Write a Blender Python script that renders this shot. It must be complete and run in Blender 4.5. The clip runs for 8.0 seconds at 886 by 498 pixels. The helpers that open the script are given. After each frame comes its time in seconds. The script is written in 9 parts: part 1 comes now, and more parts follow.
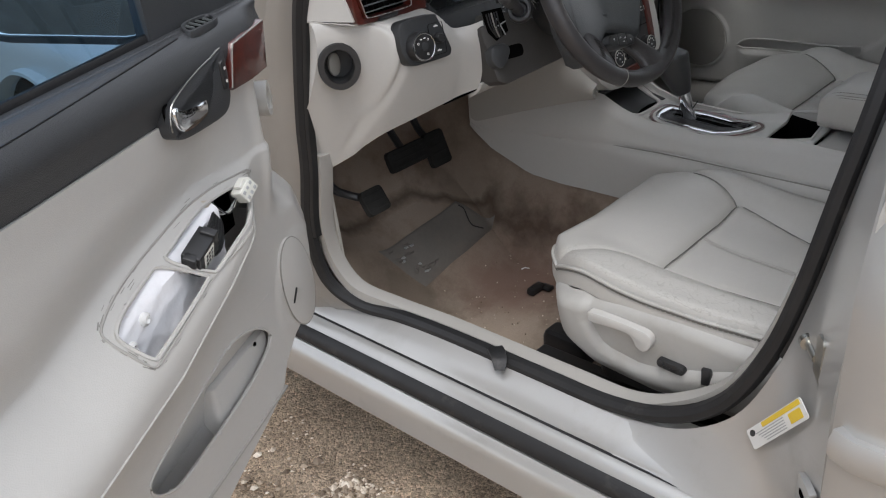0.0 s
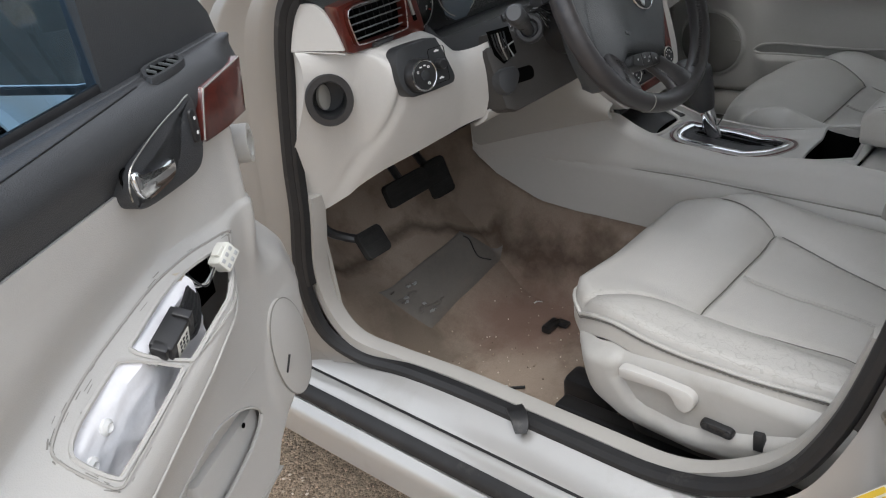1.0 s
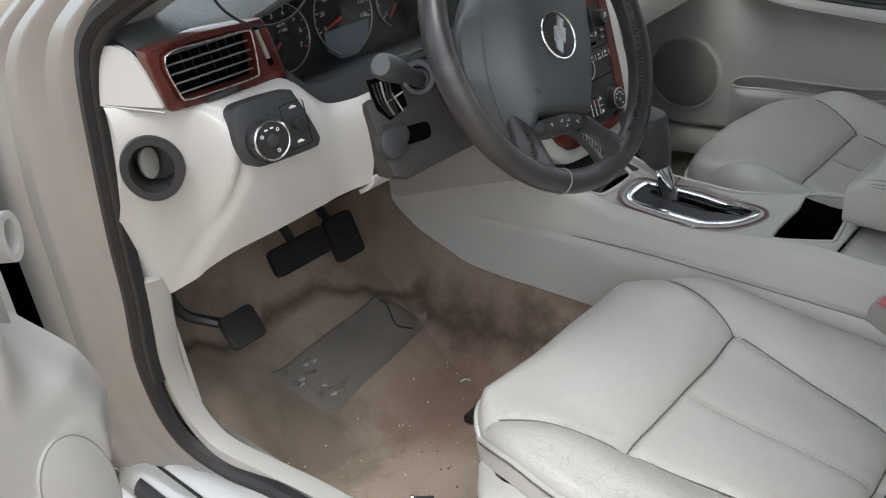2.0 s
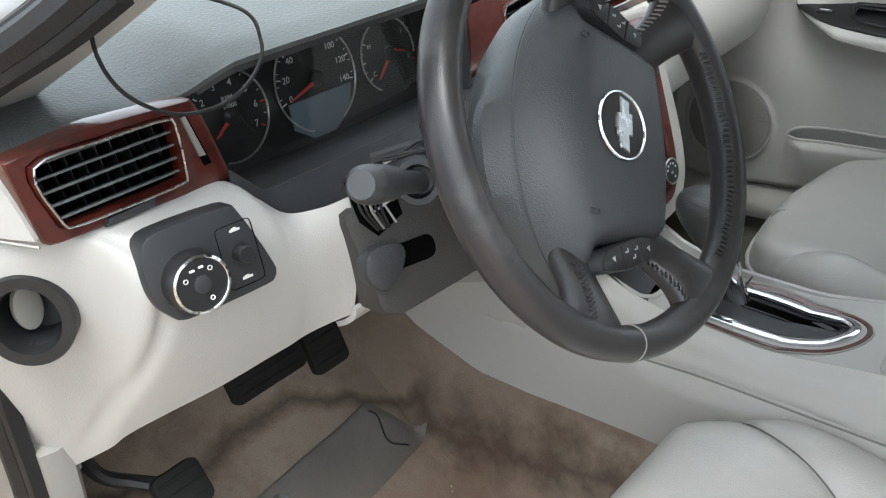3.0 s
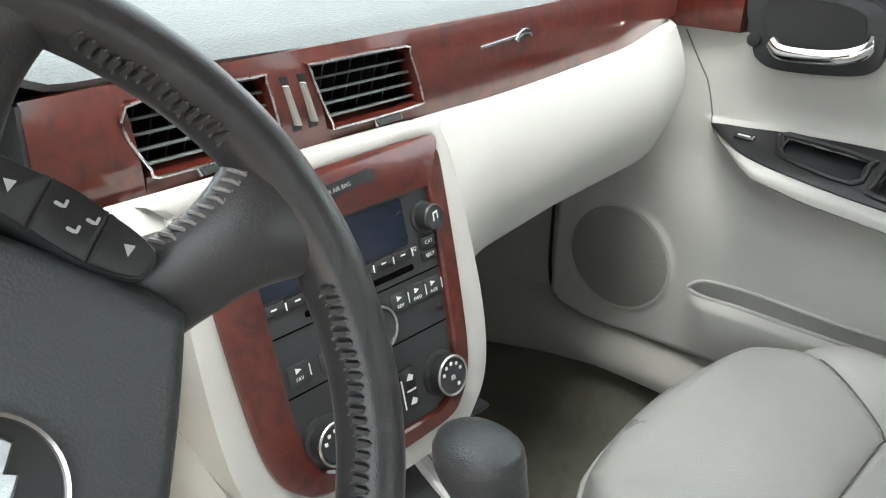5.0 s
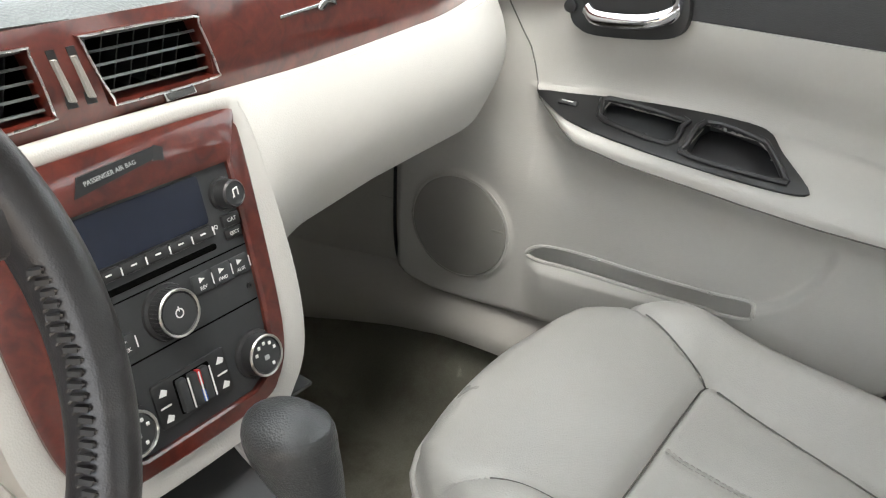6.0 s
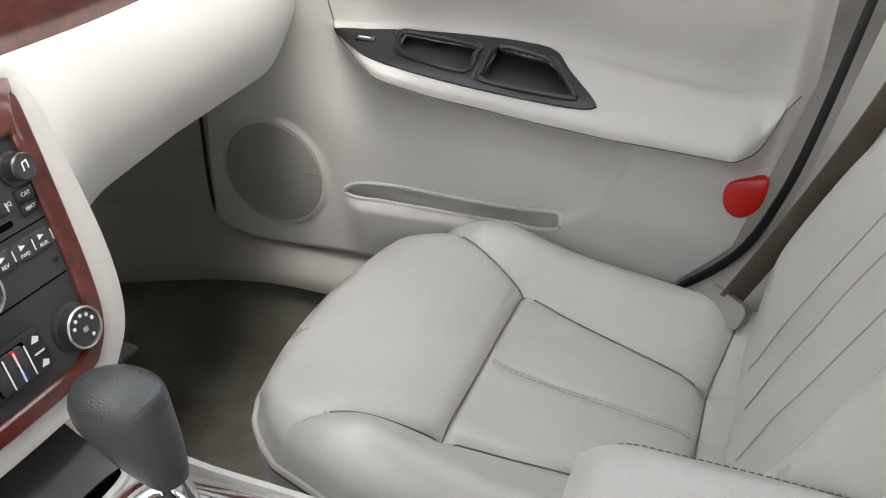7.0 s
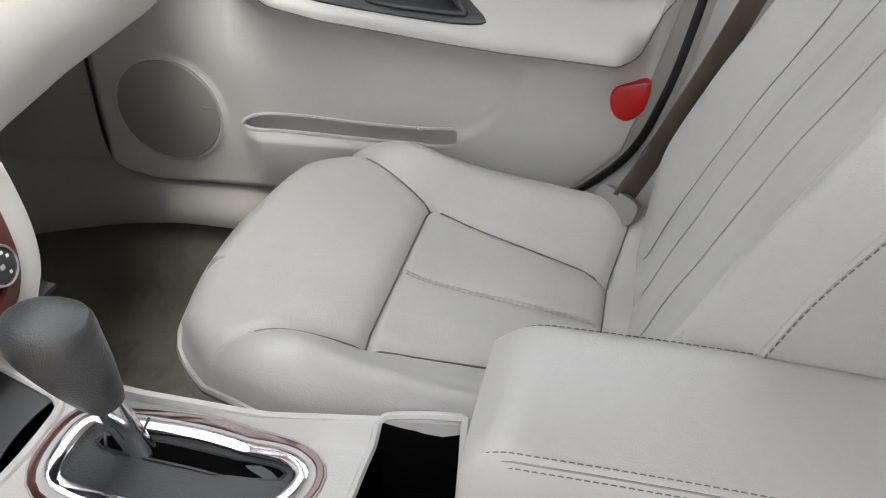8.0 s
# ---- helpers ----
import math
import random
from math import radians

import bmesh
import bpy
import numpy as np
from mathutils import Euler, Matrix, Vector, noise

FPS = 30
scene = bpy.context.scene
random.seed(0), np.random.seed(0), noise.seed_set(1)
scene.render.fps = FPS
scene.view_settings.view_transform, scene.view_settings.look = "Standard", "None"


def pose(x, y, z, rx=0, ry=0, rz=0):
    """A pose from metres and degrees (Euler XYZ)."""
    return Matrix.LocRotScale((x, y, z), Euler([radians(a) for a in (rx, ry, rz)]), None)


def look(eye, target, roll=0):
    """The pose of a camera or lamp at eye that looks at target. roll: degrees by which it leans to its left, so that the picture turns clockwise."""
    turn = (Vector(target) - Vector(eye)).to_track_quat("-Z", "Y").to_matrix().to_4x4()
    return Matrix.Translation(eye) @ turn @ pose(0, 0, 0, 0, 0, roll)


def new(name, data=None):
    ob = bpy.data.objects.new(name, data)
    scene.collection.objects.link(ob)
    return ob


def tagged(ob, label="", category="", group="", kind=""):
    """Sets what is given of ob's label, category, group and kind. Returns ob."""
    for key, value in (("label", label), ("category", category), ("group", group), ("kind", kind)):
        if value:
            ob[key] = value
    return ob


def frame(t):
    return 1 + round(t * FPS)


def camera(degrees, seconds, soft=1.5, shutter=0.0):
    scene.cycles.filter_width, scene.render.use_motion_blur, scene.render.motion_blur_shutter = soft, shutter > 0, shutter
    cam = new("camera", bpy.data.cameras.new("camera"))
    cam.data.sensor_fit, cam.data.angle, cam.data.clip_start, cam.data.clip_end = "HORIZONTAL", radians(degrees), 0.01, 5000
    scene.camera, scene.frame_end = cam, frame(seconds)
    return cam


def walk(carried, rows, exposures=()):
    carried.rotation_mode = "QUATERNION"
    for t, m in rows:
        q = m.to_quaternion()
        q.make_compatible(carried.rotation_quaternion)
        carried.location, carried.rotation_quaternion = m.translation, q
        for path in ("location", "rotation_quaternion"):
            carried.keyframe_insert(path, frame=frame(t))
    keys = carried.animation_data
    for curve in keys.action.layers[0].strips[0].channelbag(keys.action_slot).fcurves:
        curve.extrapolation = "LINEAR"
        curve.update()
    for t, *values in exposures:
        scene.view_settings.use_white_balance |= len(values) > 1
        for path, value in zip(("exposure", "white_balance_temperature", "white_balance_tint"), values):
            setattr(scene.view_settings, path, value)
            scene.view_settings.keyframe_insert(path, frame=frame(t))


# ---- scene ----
cam = camera(53.8, 8.0, 1.15)
PATH = [
    (0, (-1.763, -0.788, 1.365), (-0.5, 0.441, 0.42), -5.0),
    (0.5, (-1.737, -0.719, 1.368), (-0.475, 0.51, 0.421), -5.4),
    (1, (-1.634, -0.644, 1.356), (-0.363, 0.578, 0.412), -6.8),
    (1.5, (-1.421, -0.621, 1.338), (-0.156, 0.599, 0.383), -6.4),
    (1.7, (-1.351, -0.607, 1.328), (-0.088, 0.613, 0.37), -5.5),
    (2.8, (-1.047, -0.337, 1.313), (0.226, 0.891, 0.378), -6.1),
    (3, (-0.994, -0.3, 1.295), (0.283, 0.919, 0.356), -5.4),
    (3.5, (-0.806, -0.226, 1.238), (0.483, 0.993, 0.314), -3.0),
    (4, (-0.664, -0.194, 1.224), (0.63, 1.041, 0.33), -0.5),
    (4.5, (-0.531, -0.188, 1.228), (0.767, 1.059, 0.355), 0.3),
    (4.7, (-0.492, -0.188, 1.232), (0.816, 1.051, 0.364), 1.0),
    (5.8, (-0.402, -0.234, 1.225), (1.077, 0.782, 0.341), 3.2),
    (6, (-0.401, -0.24, 1.223), (1.098, 0.732, 0.324), 2.8),
    (6.5, (-0.399, -0.255, 1.232), (1.173, 0.527, 0.273), 2.6),
    (7, (-0.412, -0.266, 1.237), (1.205, 0.333, 0.223), 1.8),
    (7.5, (-0.432, -0.272, 1.234), (1.195, 0.166, 0.157), 1.7),
    (8, (-0.461, -0.27, 1.234), (1.152, 0.085, 0.106), 1.4),
]
walk(cam, [(t, look(eye, target, roll)) for t, eye, target, roll in PATH], [(0, 0.55, 6300, 11), (1.0, 0.74, 6300, 10), (1.7, 0.99, 6300, 9), (2.8, 1.45, 6200, 7), (3.5, 1.70, 6200, 4), (4.5, 2.2, 6250, 3), (6.0, 2.25, 6700, 8), (8.0, 2.3, 6550, 12)])

# ---------------------------------------------------------------- light
world = bpy.data.worlds.new("sky")
scene.world = world
world.use_nodes = True
wn = world.node_tree.nodes
sky = wn.new("ShaderNodeTexSky")
sky.sky_type = "NISHITA"
sky.sun_disc = False
sky.sun_elevation, sky.sun_rotation = radians(64), radians(232)
sky.air_density, sky.dust_density, sky.ozone_density = 1.0, 4.0, 1.0
wn["Background"].inputs["Strength"].default_value = 0.15
cloud = wn.new("ShaderNodeHueSaturation")
cloud.inputs["Saturation"].default_value = 0.50
world.node_tree.links.new(sky.outputs[0], cloud.inputs["Color"])
veil = wn.new("ShaderNodeMix")
veil.data_type = "RGBA"
veil.inputs["Factor"].default_value, veil.inputs["B"].default_value = 0.6, (6.3, 6.5, 6.8, 1)
world.node_tree.links.new(cloud.outputs[0], veil.inputs["A"])
world.node_tree.links.new(veil.outputs["Result"], wn["Background"].inputs["Color"])
sun_data = bpy.data.lights.new("sun", "SUN")
sun_data.energy, sun_data.angle, sun_data.color = 0.8, radians(30), (1.0, 0.985, 0.965)
sun = new("sun", sun_data)
sun.matrix_world = look((-3.2, -2.5, 8.4), (0, 0, 0))

# ---------------------------------------------------------------- materials


def nodes_of(m):
    m.use_nodes = True
    t = m.node_tree
    return t, t.nodes, t.links, t.nodes["Principled BSDF"]


def mat(name, col, rough=0.5, metal=0.0, col2=None, big=4.0, vary=0.06, grain=0.0, gscale=300.0, gkind="noise", coat=0.0,
        spec=0.5, stain=None, stain_scale=6.0, stain_at=0.6, rvary=0.08, fine=120.0):
    """A procedural surface: base colour with variation at two scales, stains, and a fine relief."""
    m = bpy.data.materials.new(name)
    t, n, l, b = nodes_of(m)
    co = n.new("ShaderNodeTexCoord")
    a = n.new("ShaderNodeTexNoise")
    a.inputs["Scale"].default_value, a.inputs["Detail"].default_value = big, 6
    l.new(co.outputs["Object"], a.inputs["Vector"])
    f = n.new("ShaderNodeTexNoise")
    f.inputs["Scale"].default_value, f.inputs["Detail"].default_value = fine, 3
    l.new(co.outputs["Object"], f.inputs["Vector"])
    second = col2 or tuple(c * (1 - 2 * vary) for c in col)
    mx = n.new("ShaderNodeMix")
    mx.data_type = "RGBA"
    mx.inputs["A"].default_value, mx.inputs["B"].default_value = (*col, 1), (*second, 1)
    rp = n.new("ShaderNodeMapRange")
    rp.inputs["From Min"].default_value, rp.inputs["From Max"].default_value = 0.35, 0.65
    l.new(a.outputs["Fac"], rp.inputs["Value"])
    l.new(rp.outputs["Result"], mx.inputs["Factor"])
    hs = n.new("ShaderNodeHueSaturation")
    fv = n.new("ShaderNodeMapRange")
    fv.inputs["To Min"].default_value, fv.inputs["To Max"].default_value = 1 - vary, 1 + vary
    l.new(f.outputs["Fac"], fv.inputs["Value"])
    l.new(fv.outputs["Result"], hs.inputs["Value"])
    l.new(mx.outputs["Result"], hs.inputs["Color"])
    last = hs.outputs["Color"]
    if stain:
        s = n.new("ShaderNodeTexNoise")
        s.inputs["Scale"].default_value, s.inputs["Detail"].default_value, s.inputs["Roughness"].default_value = stain_scale, 8, 0.65
        l.new(co.outputs["Object"], s.inputs["Vector"])
        sr = n.new("ShaderNodeMapRange")
        sr.inputs["From Min"].default_value, sr.inputs["From Max"].default_value = stain_at - 0.08, stain_at + 0.12
        l.new(s.outputs["Fac"], sr.inputs["Value"])
        sm = n.new("ShaderNodeMix")
        sm.data_type = "RGBA"
        sm.inputs["B"].default_value = (*stain, 1)
        l.new(sr.outputs["Result"], sm.inputs["Factor"])
        l.new(last, sm.inputs["A"])
        last = sm.outputs["Result"]
    l.new(last, b.inputs["Base Color"])
    rr = n.new("ShaderNodeMapRange")
    rr.inputs["To Min"].default_value, rr.inputs["To Max"].default_value = max(rough - rvary, 0.02), min(rough + rvary, 1)
    l.new(a.outputs["Fac"], rr.inputs["Value"])
    l.new(rr.outputs["Result"], b.inputs["Roughness"])
    b.inputs["Metallic"].default_value, b.inputs["Coat Weight"].default_value = metal, coat
    b.inputs["Coat Roughness"].default_value = 0.05
    b.inputs["Specular IOR Level"].default_value = spec
    if grain:
        g = n.new("ShaderNodeTexVoronoi" if gkind == "cells" else "ShaderNodeTexNoise")
        g.inputs["Scale"].default_value = gscale
        l.new(co.outputs["Object"], g.inputs["Vector"])
        bp = n.new("ShaderNodeBump")
        bp.inputs["Strength"].default_value, bp.inputs["Distance"].default_value = grain, 0.0012
        l.new(g.outputs[0], bp.inputs["Height"])
        l.new(bp.outputs["Normal"], b.inputs["Normal"])
    return m


def burl(name):
    """Glossy red-brown burl veneer."""
    m = bpy.data.materials.new(name)
    t, n, l, b = nodes_of(m)
    co = n.new("ShaderNodeTexCoord")
    a = n.new("ShaderNodeTexNoise")
    a.inputs["Scale"].default_value, a.inputs["Detail"].default_value, a.inputs["Distortion"].default_value = 48, 8, 1.2
    l.new(co.outputs["Object"], a.inputs["Vector"])
    r = n.new("ShaderNodeValToRGB")
    r.color_ramp.elements[0].position, r.color_ramp.elements[0].color = 0.30, (0.050, 0.008, 0.006, 1)
    r.color_ramp.elements[1].position, r.color_ramp.elements[1].color = 0.70, (0.125, 0.022, 0.013, 1)
    e = r.color_ramp.elements.new(0.5)
    e.color = (0.092, 0.0145, 0.009, 1)
    l.new(a.outputs["Fac"], r.inputs["Fac"])
    f = n.new("ShaderNodeTexNoise")
    f.inputs["Scale"].default_value, f.inputs["Detail"].default_value = 260, 2
    l.new(co.outputs["Object"], f.inputs["Vector"])
    mx = n.new("ShaderNodeMix")
    mx.data_type, mx.blend_type = "RGBA", "MULTIPLY"
    mx.inputs["Factor"].default_value = 0.35
    l.new(r.outputs["Color"], mx.inputs["A"])
    l.new(f.outputs["Color"], mx.inputs["B"])
    l.new(mx.outputs["Result"], b.inputs["Base Color"])
    b.inputs["Roughness"].default_value, b.inputs["Coat Weight"].default_value, b.inputs["Coat Roughness"].default_value = 0.28, 1.0, 0.06
    return m


def carpet_mat(name, c1, c2, c3):
    """Short pile with wide stains and a speckle."""
    m = mat(name, c1, 0.95, col2=c2, big=3.2, vary=0.22, grain=1.0, gscale=700, stain=c3, stain_scale=4.5, stain_at=0.56, spec=0.1, fine=420)
    return m


def glass_mat(name, tint=(1, 1, 1), rough=0.0):
    m = bpy.data.materials.new(name)
    t, n, l, b = nodes_of(m)
    b.inputs["Base Color"].default_value = (*tint, 1)
    b.inputs["Transmission Weight"].default_value, b.inputs["Roughness"].default_value, b.inputs["IOR"].default_value = 1.0, rough, 1.45
    return m


def creased(name, col, dark_col, scale=34.0):
    """Leather broken into fine creases by use."""
    m = mat(name, col, 0.36, big=6, vary=0.04, fine=300)
    t, n, l, b = nodes_of(m)
    co, ns, ad = n.new("ShaderNodeTexCoord"), n.new("ShaderNodeTexNoise"), n.new("ShaderNodeMix")
    ns.inputs["Scale"].default_value, ns.inputs["Detail"].default_value = 14, 4
    ad.data_type, ad.blend_type = "RGBA", "ADD"
    ad.inputs["Factor"].default_value = 0.05
    mp = n.new("ShaderNodeMapping")
    mp.inputs["Rotation"].default_value, mp.inputs["Scale"].default_value = (0, 0, 0.7), (1.0, 0.42, 1.0)
    l.new(co.outputs["Object"], mp.inputs["Vector"])
    l.new(co.outputs["Object"], ns.inputs["Vector"])
    l.new(mp.outputs["Vector"], ad.inputs["A"])
    l.new(ns.outputs["Color"], ad.inputs["B"])
    lines = None
    for sc in (scale, scale * 2.3):
        vo = n.new("ShaderNodeTexVoronoi")
        vo.feature = "DISTANCE_TO_EDGE"
        vo.inputs["Scale"].default_value = sc
        l.new(ad.outputs["Result"], vo.inputs["Vector"])
        mr = n.new("ShaderNodeMapRange")
        mr.inputs["From Max"].default_value = 0.035
        l.new(vo.outputs["Distance"], mr.inputs["Value"])
        if lines is None:
            lines = mr.outputs["Result"]
        else:
            mu = n.new("ShaderNodeMath")
            mu.operation = "MULTIPLY"
            l.new(lines, mu.inputs[0])
            l.new(mr.outputs["Result"], mu.inputs[1])
            lines = mu.outputs[0]
    cm = n.new("ShaderNodeMix")
    cm.data_type = "RGBA"
    cm.inputs["A"].default_value, cm.inputs["B"].default_value = (*dark_col, 1), (*col, 1)
    l.new(lines, cm.inputs["Factor"])
    l.new(cm.outputs["Result"], b.inputs["Base Color"])
    bp = n.new("ShaderNodeBump")
    bp.inputs["Strength"].default_value, bp.inputs["Distance"].default_value = 0.35, 0.0012
    l.new(lines, bp.inputs["Height"])
    l.new(bp.outputs["Normal"], b.inputs["Normal"])
    return m


def blotch(m, at, radius, col, amount):
    """Adds a stain with a ragged outline to a floor covering, round a place on it."""
    t, n, l, b = nodes_of(m)
    co, ns, ds = n.new("ShaderNodeTexCoord"), n.new("ShaderNodeTexNoise"), n.new("ShaderNodeVectorMath")
    flat = n.new("ShaderNodeVectorMath")
    flat.operation, flat.inputs[1].default_value = "MULTIPLY", (1, 1, 0)
    ns.inputs["Scale"].default_value, ns.inputs["Detail"].default_value, ns.inputs["Roughness"].default_value = 16, 8, 0.7
    ds.operation, ds.inputs[1].default_value = "DISTANCE", (*at, 0)
    l.new(co.outputs["Object"], ns.inputs["Vector"])
    l.new(co.outputs["Object"], flat.inputs[0])
    l.new(flat.outputs["Vector"], ds.inputs[0])
    ad, mr = n.new("ShaderNodeMath"), n.new("ShaderNodeMapRange")
    ad.operation, ad.inputs[1].default_value = "MULTIPLY_ADD", 0.9 * radius
    l.new(ns.outputs["Fac"], ad.inputs[0])
    l.new(ds.outputs["Value"], ad.inputs[2])
    mr.inputs["From Min"].default_value, mr.inputs["From Max"].default_value = 0.85 * radius, 1.45 * radius
    mr.inputs["To Min"].default_value, mr.inputs["To Max"].default_value = amount, 0.0
    l.new(ad.outputs[0], mr.inputs["Value"])
    mx = n.new("ShaderNodeMix")
    mx.data_type = "RGBA"
    mx.inputs["B"].default_value = (*col, 1)
    l.new(mr.outputs["Result"], mx.inputs["Factor"])
    l.new(b.inputs["Base Color"].links[0].from_socket, mx.inputs["A"])
    l.new(mx.outputs["Result"], b.inputs["Base Color"])


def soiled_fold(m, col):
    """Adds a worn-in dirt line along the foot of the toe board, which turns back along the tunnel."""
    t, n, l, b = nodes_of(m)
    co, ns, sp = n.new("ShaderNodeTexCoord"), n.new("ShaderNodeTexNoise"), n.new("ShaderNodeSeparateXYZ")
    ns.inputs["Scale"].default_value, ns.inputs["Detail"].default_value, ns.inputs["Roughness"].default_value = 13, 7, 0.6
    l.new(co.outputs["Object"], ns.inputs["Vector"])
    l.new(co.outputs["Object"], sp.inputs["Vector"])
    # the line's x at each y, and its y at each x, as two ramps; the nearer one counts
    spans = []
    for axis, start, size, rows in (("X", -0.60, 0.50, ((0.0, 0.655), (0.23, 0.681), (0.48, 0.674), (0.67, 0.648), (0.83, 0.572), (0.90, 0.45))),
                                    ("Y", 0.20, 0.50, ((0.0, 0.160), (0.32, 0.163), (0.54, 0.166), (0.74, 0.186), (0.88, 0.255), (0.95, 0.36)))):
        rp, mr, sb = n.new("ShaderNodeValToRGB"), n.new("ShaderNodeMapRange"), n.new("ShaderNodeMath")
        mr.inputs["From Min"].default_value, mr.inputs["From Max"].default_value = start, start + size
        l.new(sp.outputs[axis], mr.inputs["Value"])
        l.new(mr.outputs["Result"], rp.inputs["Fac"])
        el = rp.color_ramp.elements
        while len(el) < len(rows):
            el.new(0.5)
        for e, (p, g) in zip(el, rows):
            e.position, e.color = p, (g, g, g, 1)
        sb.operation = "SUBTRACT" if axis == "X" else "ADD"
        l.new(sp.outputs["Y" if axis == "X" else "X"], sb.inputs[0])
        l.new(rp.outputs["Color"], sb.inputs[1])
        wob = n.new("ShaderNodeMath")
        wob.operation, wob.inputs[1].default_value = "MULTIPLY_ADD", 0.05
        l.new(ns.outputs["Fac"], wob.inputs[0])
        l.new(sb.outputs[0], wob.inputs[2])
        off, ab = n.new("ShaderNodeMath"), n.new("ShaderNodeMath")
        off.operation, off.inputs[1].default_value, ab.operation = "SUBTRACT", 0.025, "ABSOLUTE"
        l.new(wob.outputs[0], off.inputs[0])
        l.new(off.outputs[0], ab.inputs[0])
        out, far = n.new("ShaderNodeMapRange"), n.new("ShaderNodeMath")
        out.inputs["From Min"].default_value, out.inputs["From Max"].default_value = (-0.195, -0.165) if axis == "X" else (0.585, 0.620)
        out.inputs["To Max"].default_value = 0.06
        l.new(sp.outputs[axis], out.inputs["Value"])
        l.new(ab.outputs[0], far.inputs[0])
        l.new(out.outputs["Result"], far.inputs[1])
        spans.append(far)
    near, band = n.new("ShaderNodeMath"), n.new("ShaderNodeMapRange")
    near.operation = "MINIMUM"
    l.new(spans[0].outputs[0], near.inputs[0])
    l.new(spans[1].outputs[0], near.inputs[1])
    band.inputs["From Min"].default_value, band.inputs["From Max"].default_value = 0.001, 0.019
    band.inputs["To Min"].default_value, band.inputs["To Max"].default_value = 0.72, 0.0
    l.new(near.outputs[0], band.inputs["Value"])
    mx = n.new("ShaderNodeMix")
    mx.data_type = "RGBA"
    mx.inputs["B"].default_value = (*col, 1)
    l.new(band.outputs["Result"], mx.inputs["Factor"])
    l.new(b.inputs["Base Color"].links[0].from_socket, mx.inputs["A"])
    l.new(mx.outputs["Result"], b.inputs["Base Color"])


CREAM = (0.525, 0.512, 0.484)
leather = mat("leather", (0.478, 0.465, 0.436), 0.30, big=5, vary=0.035, grain=0.25, gscale=520, gkind="cells")
leather_creased = creased("creased_leather", (0.468, 0.455, 0.425), (0.37, 0.357, 0.325), 78.0)
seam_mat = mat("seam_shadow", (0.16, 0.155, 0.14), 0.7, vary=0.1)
leather_worn = mat("worn_leather", (0.45, 0.44, 0.41), 0.45, big=9, vary=0.05, grain=0.5, gscale=160, gkind="cells", stain=(0.36, 0.34, 0.29), stain_scale=9, stain_at=0.58)
panel = mat("cream_plastic", CREAM, 0.5, big=3, vary=0.025, grain=0.18, gscale=600, gkind="cells", stain=(0.50, 0.485, 0.455), stain_scale=3.5, stain_at=0.66)
panel_grey = mat("grey_beige_plastic", (0.40, 0.385, 0.355), 0.55, big=4, vary=0.03, grain=0.15, gscale=600, gkind="cells")
grille = mat("speaker_cloth", (0.31, 0.298, 0.272), 0.8, vary=0.12, grain=0.6, gscale=900, fine=900)
dark = mat("charcoal_plastic", (0.045, 0.047, 0.050), 0.46, big=6, vary=0.08, grain=0.3, gscale=560, gkind="cells", stain=(0.05, 0.05, 0.05), stain_scale=9, stain_at=0.66)
dash_skin = mat("dash_skin", (0.11, 0.12, 0.12), 0.42, big=6, vary=0.06, grain=0.45, gscale=330, gkind="cells")
black = mat("black_plastic", (0.020, 0.020, 0.021), 0.38, vary=0.1, big=12)
satin = mat("satin_black", (0.034, 0.036, 0.038), 0.45, vary=0.08, big=9, grain=0.1)
rim_leather = mat("wheel_leather", (0.038, 0.036, 0.037), 0.31, big=14, vary=0.10, grain=0.10, gscale=1000, gkind="cells", stain=(0.085, 0.080, 0.078), stain_scale=14, stain_at=0.62)
hub_skin = mat("airbag_skin", (0.070, 0.075, 0.078), 0.38, big=5, vary=0.06, grain=0.30, gscale=620, gkind="cells")
# near-black without gloss: shade put into the colour of gaps and hollows
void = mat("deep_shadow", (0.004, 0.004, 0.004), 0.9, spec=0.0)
rubber = mat("door_seal_rubber", (0.014, 0.014, 0.015), 0.55, vary=0.15, big=14, grain=0.2, stain=(0.06, 0.055, 0.05), stain_scale=22, stain_at=0.68)
shield_skin = mat("shield_plastic", (0.43, 0.42, 0.395), 0.5, big=5, vary=0.03, grain=0.15, gscale=600, gkind="cells", stain=(0.36, 0.345, 0.315), stain_scale=7, stain_at=0.62)
wood = burl("burl_veneer")
silver = mat("brushed_silver", (0.62, 0.63, 0.64), 0.28, 1.0, vary=0.10, big=90, fine=400)
guide_grey = mat("guide_plastic", (0.27, 0.26, 0.235), 0.5, vary=0.04)
knob_skin = mat("knob_leather", (0.052, 0.054, 0.056), 0.33, big=8, vary=0.08, grain=0.35, gscale=560, gkind="cells")
chrome = mat("chrome", (0.80, 0.81, 0.83), 0.08, 1.0, vary=0.02, big=9, rvary=0.04)
steel = mat("zinc_steel", (0.55, 0.54, 0.50), 0.3, 1.0, vary=0.1, big=20)
paint = mat("champagne_paint", (0.50, 0.492, 0.472), 0.34, 0.5, big=3, vary=0.04, coat=0.6, stain=(0.385, 0.365, 0.335), stain_scale=4, stain_at=0.62, fine=800)
# the champagne paint again, darkened for the shade in the hinge jamb
jamb_paint = mat("shaded_jamb_paint", (0.34, 0.34, 0.33), 0.33, 0.6, big=5, vary=0.05, coat=0.3, stain=(0.33, 0.32, 0.295), stain_scale=7, stain_at=0.62, fine=800)
pedal_rubber = mat("dusty_pedal_rubber", (0.022, 0.022, 0.021), 0.85, vary=0.15, big=20, spec=0.2)
white = mat("white_print", (0.80, 0.80, 0.78), 0.5, vary=0.02)
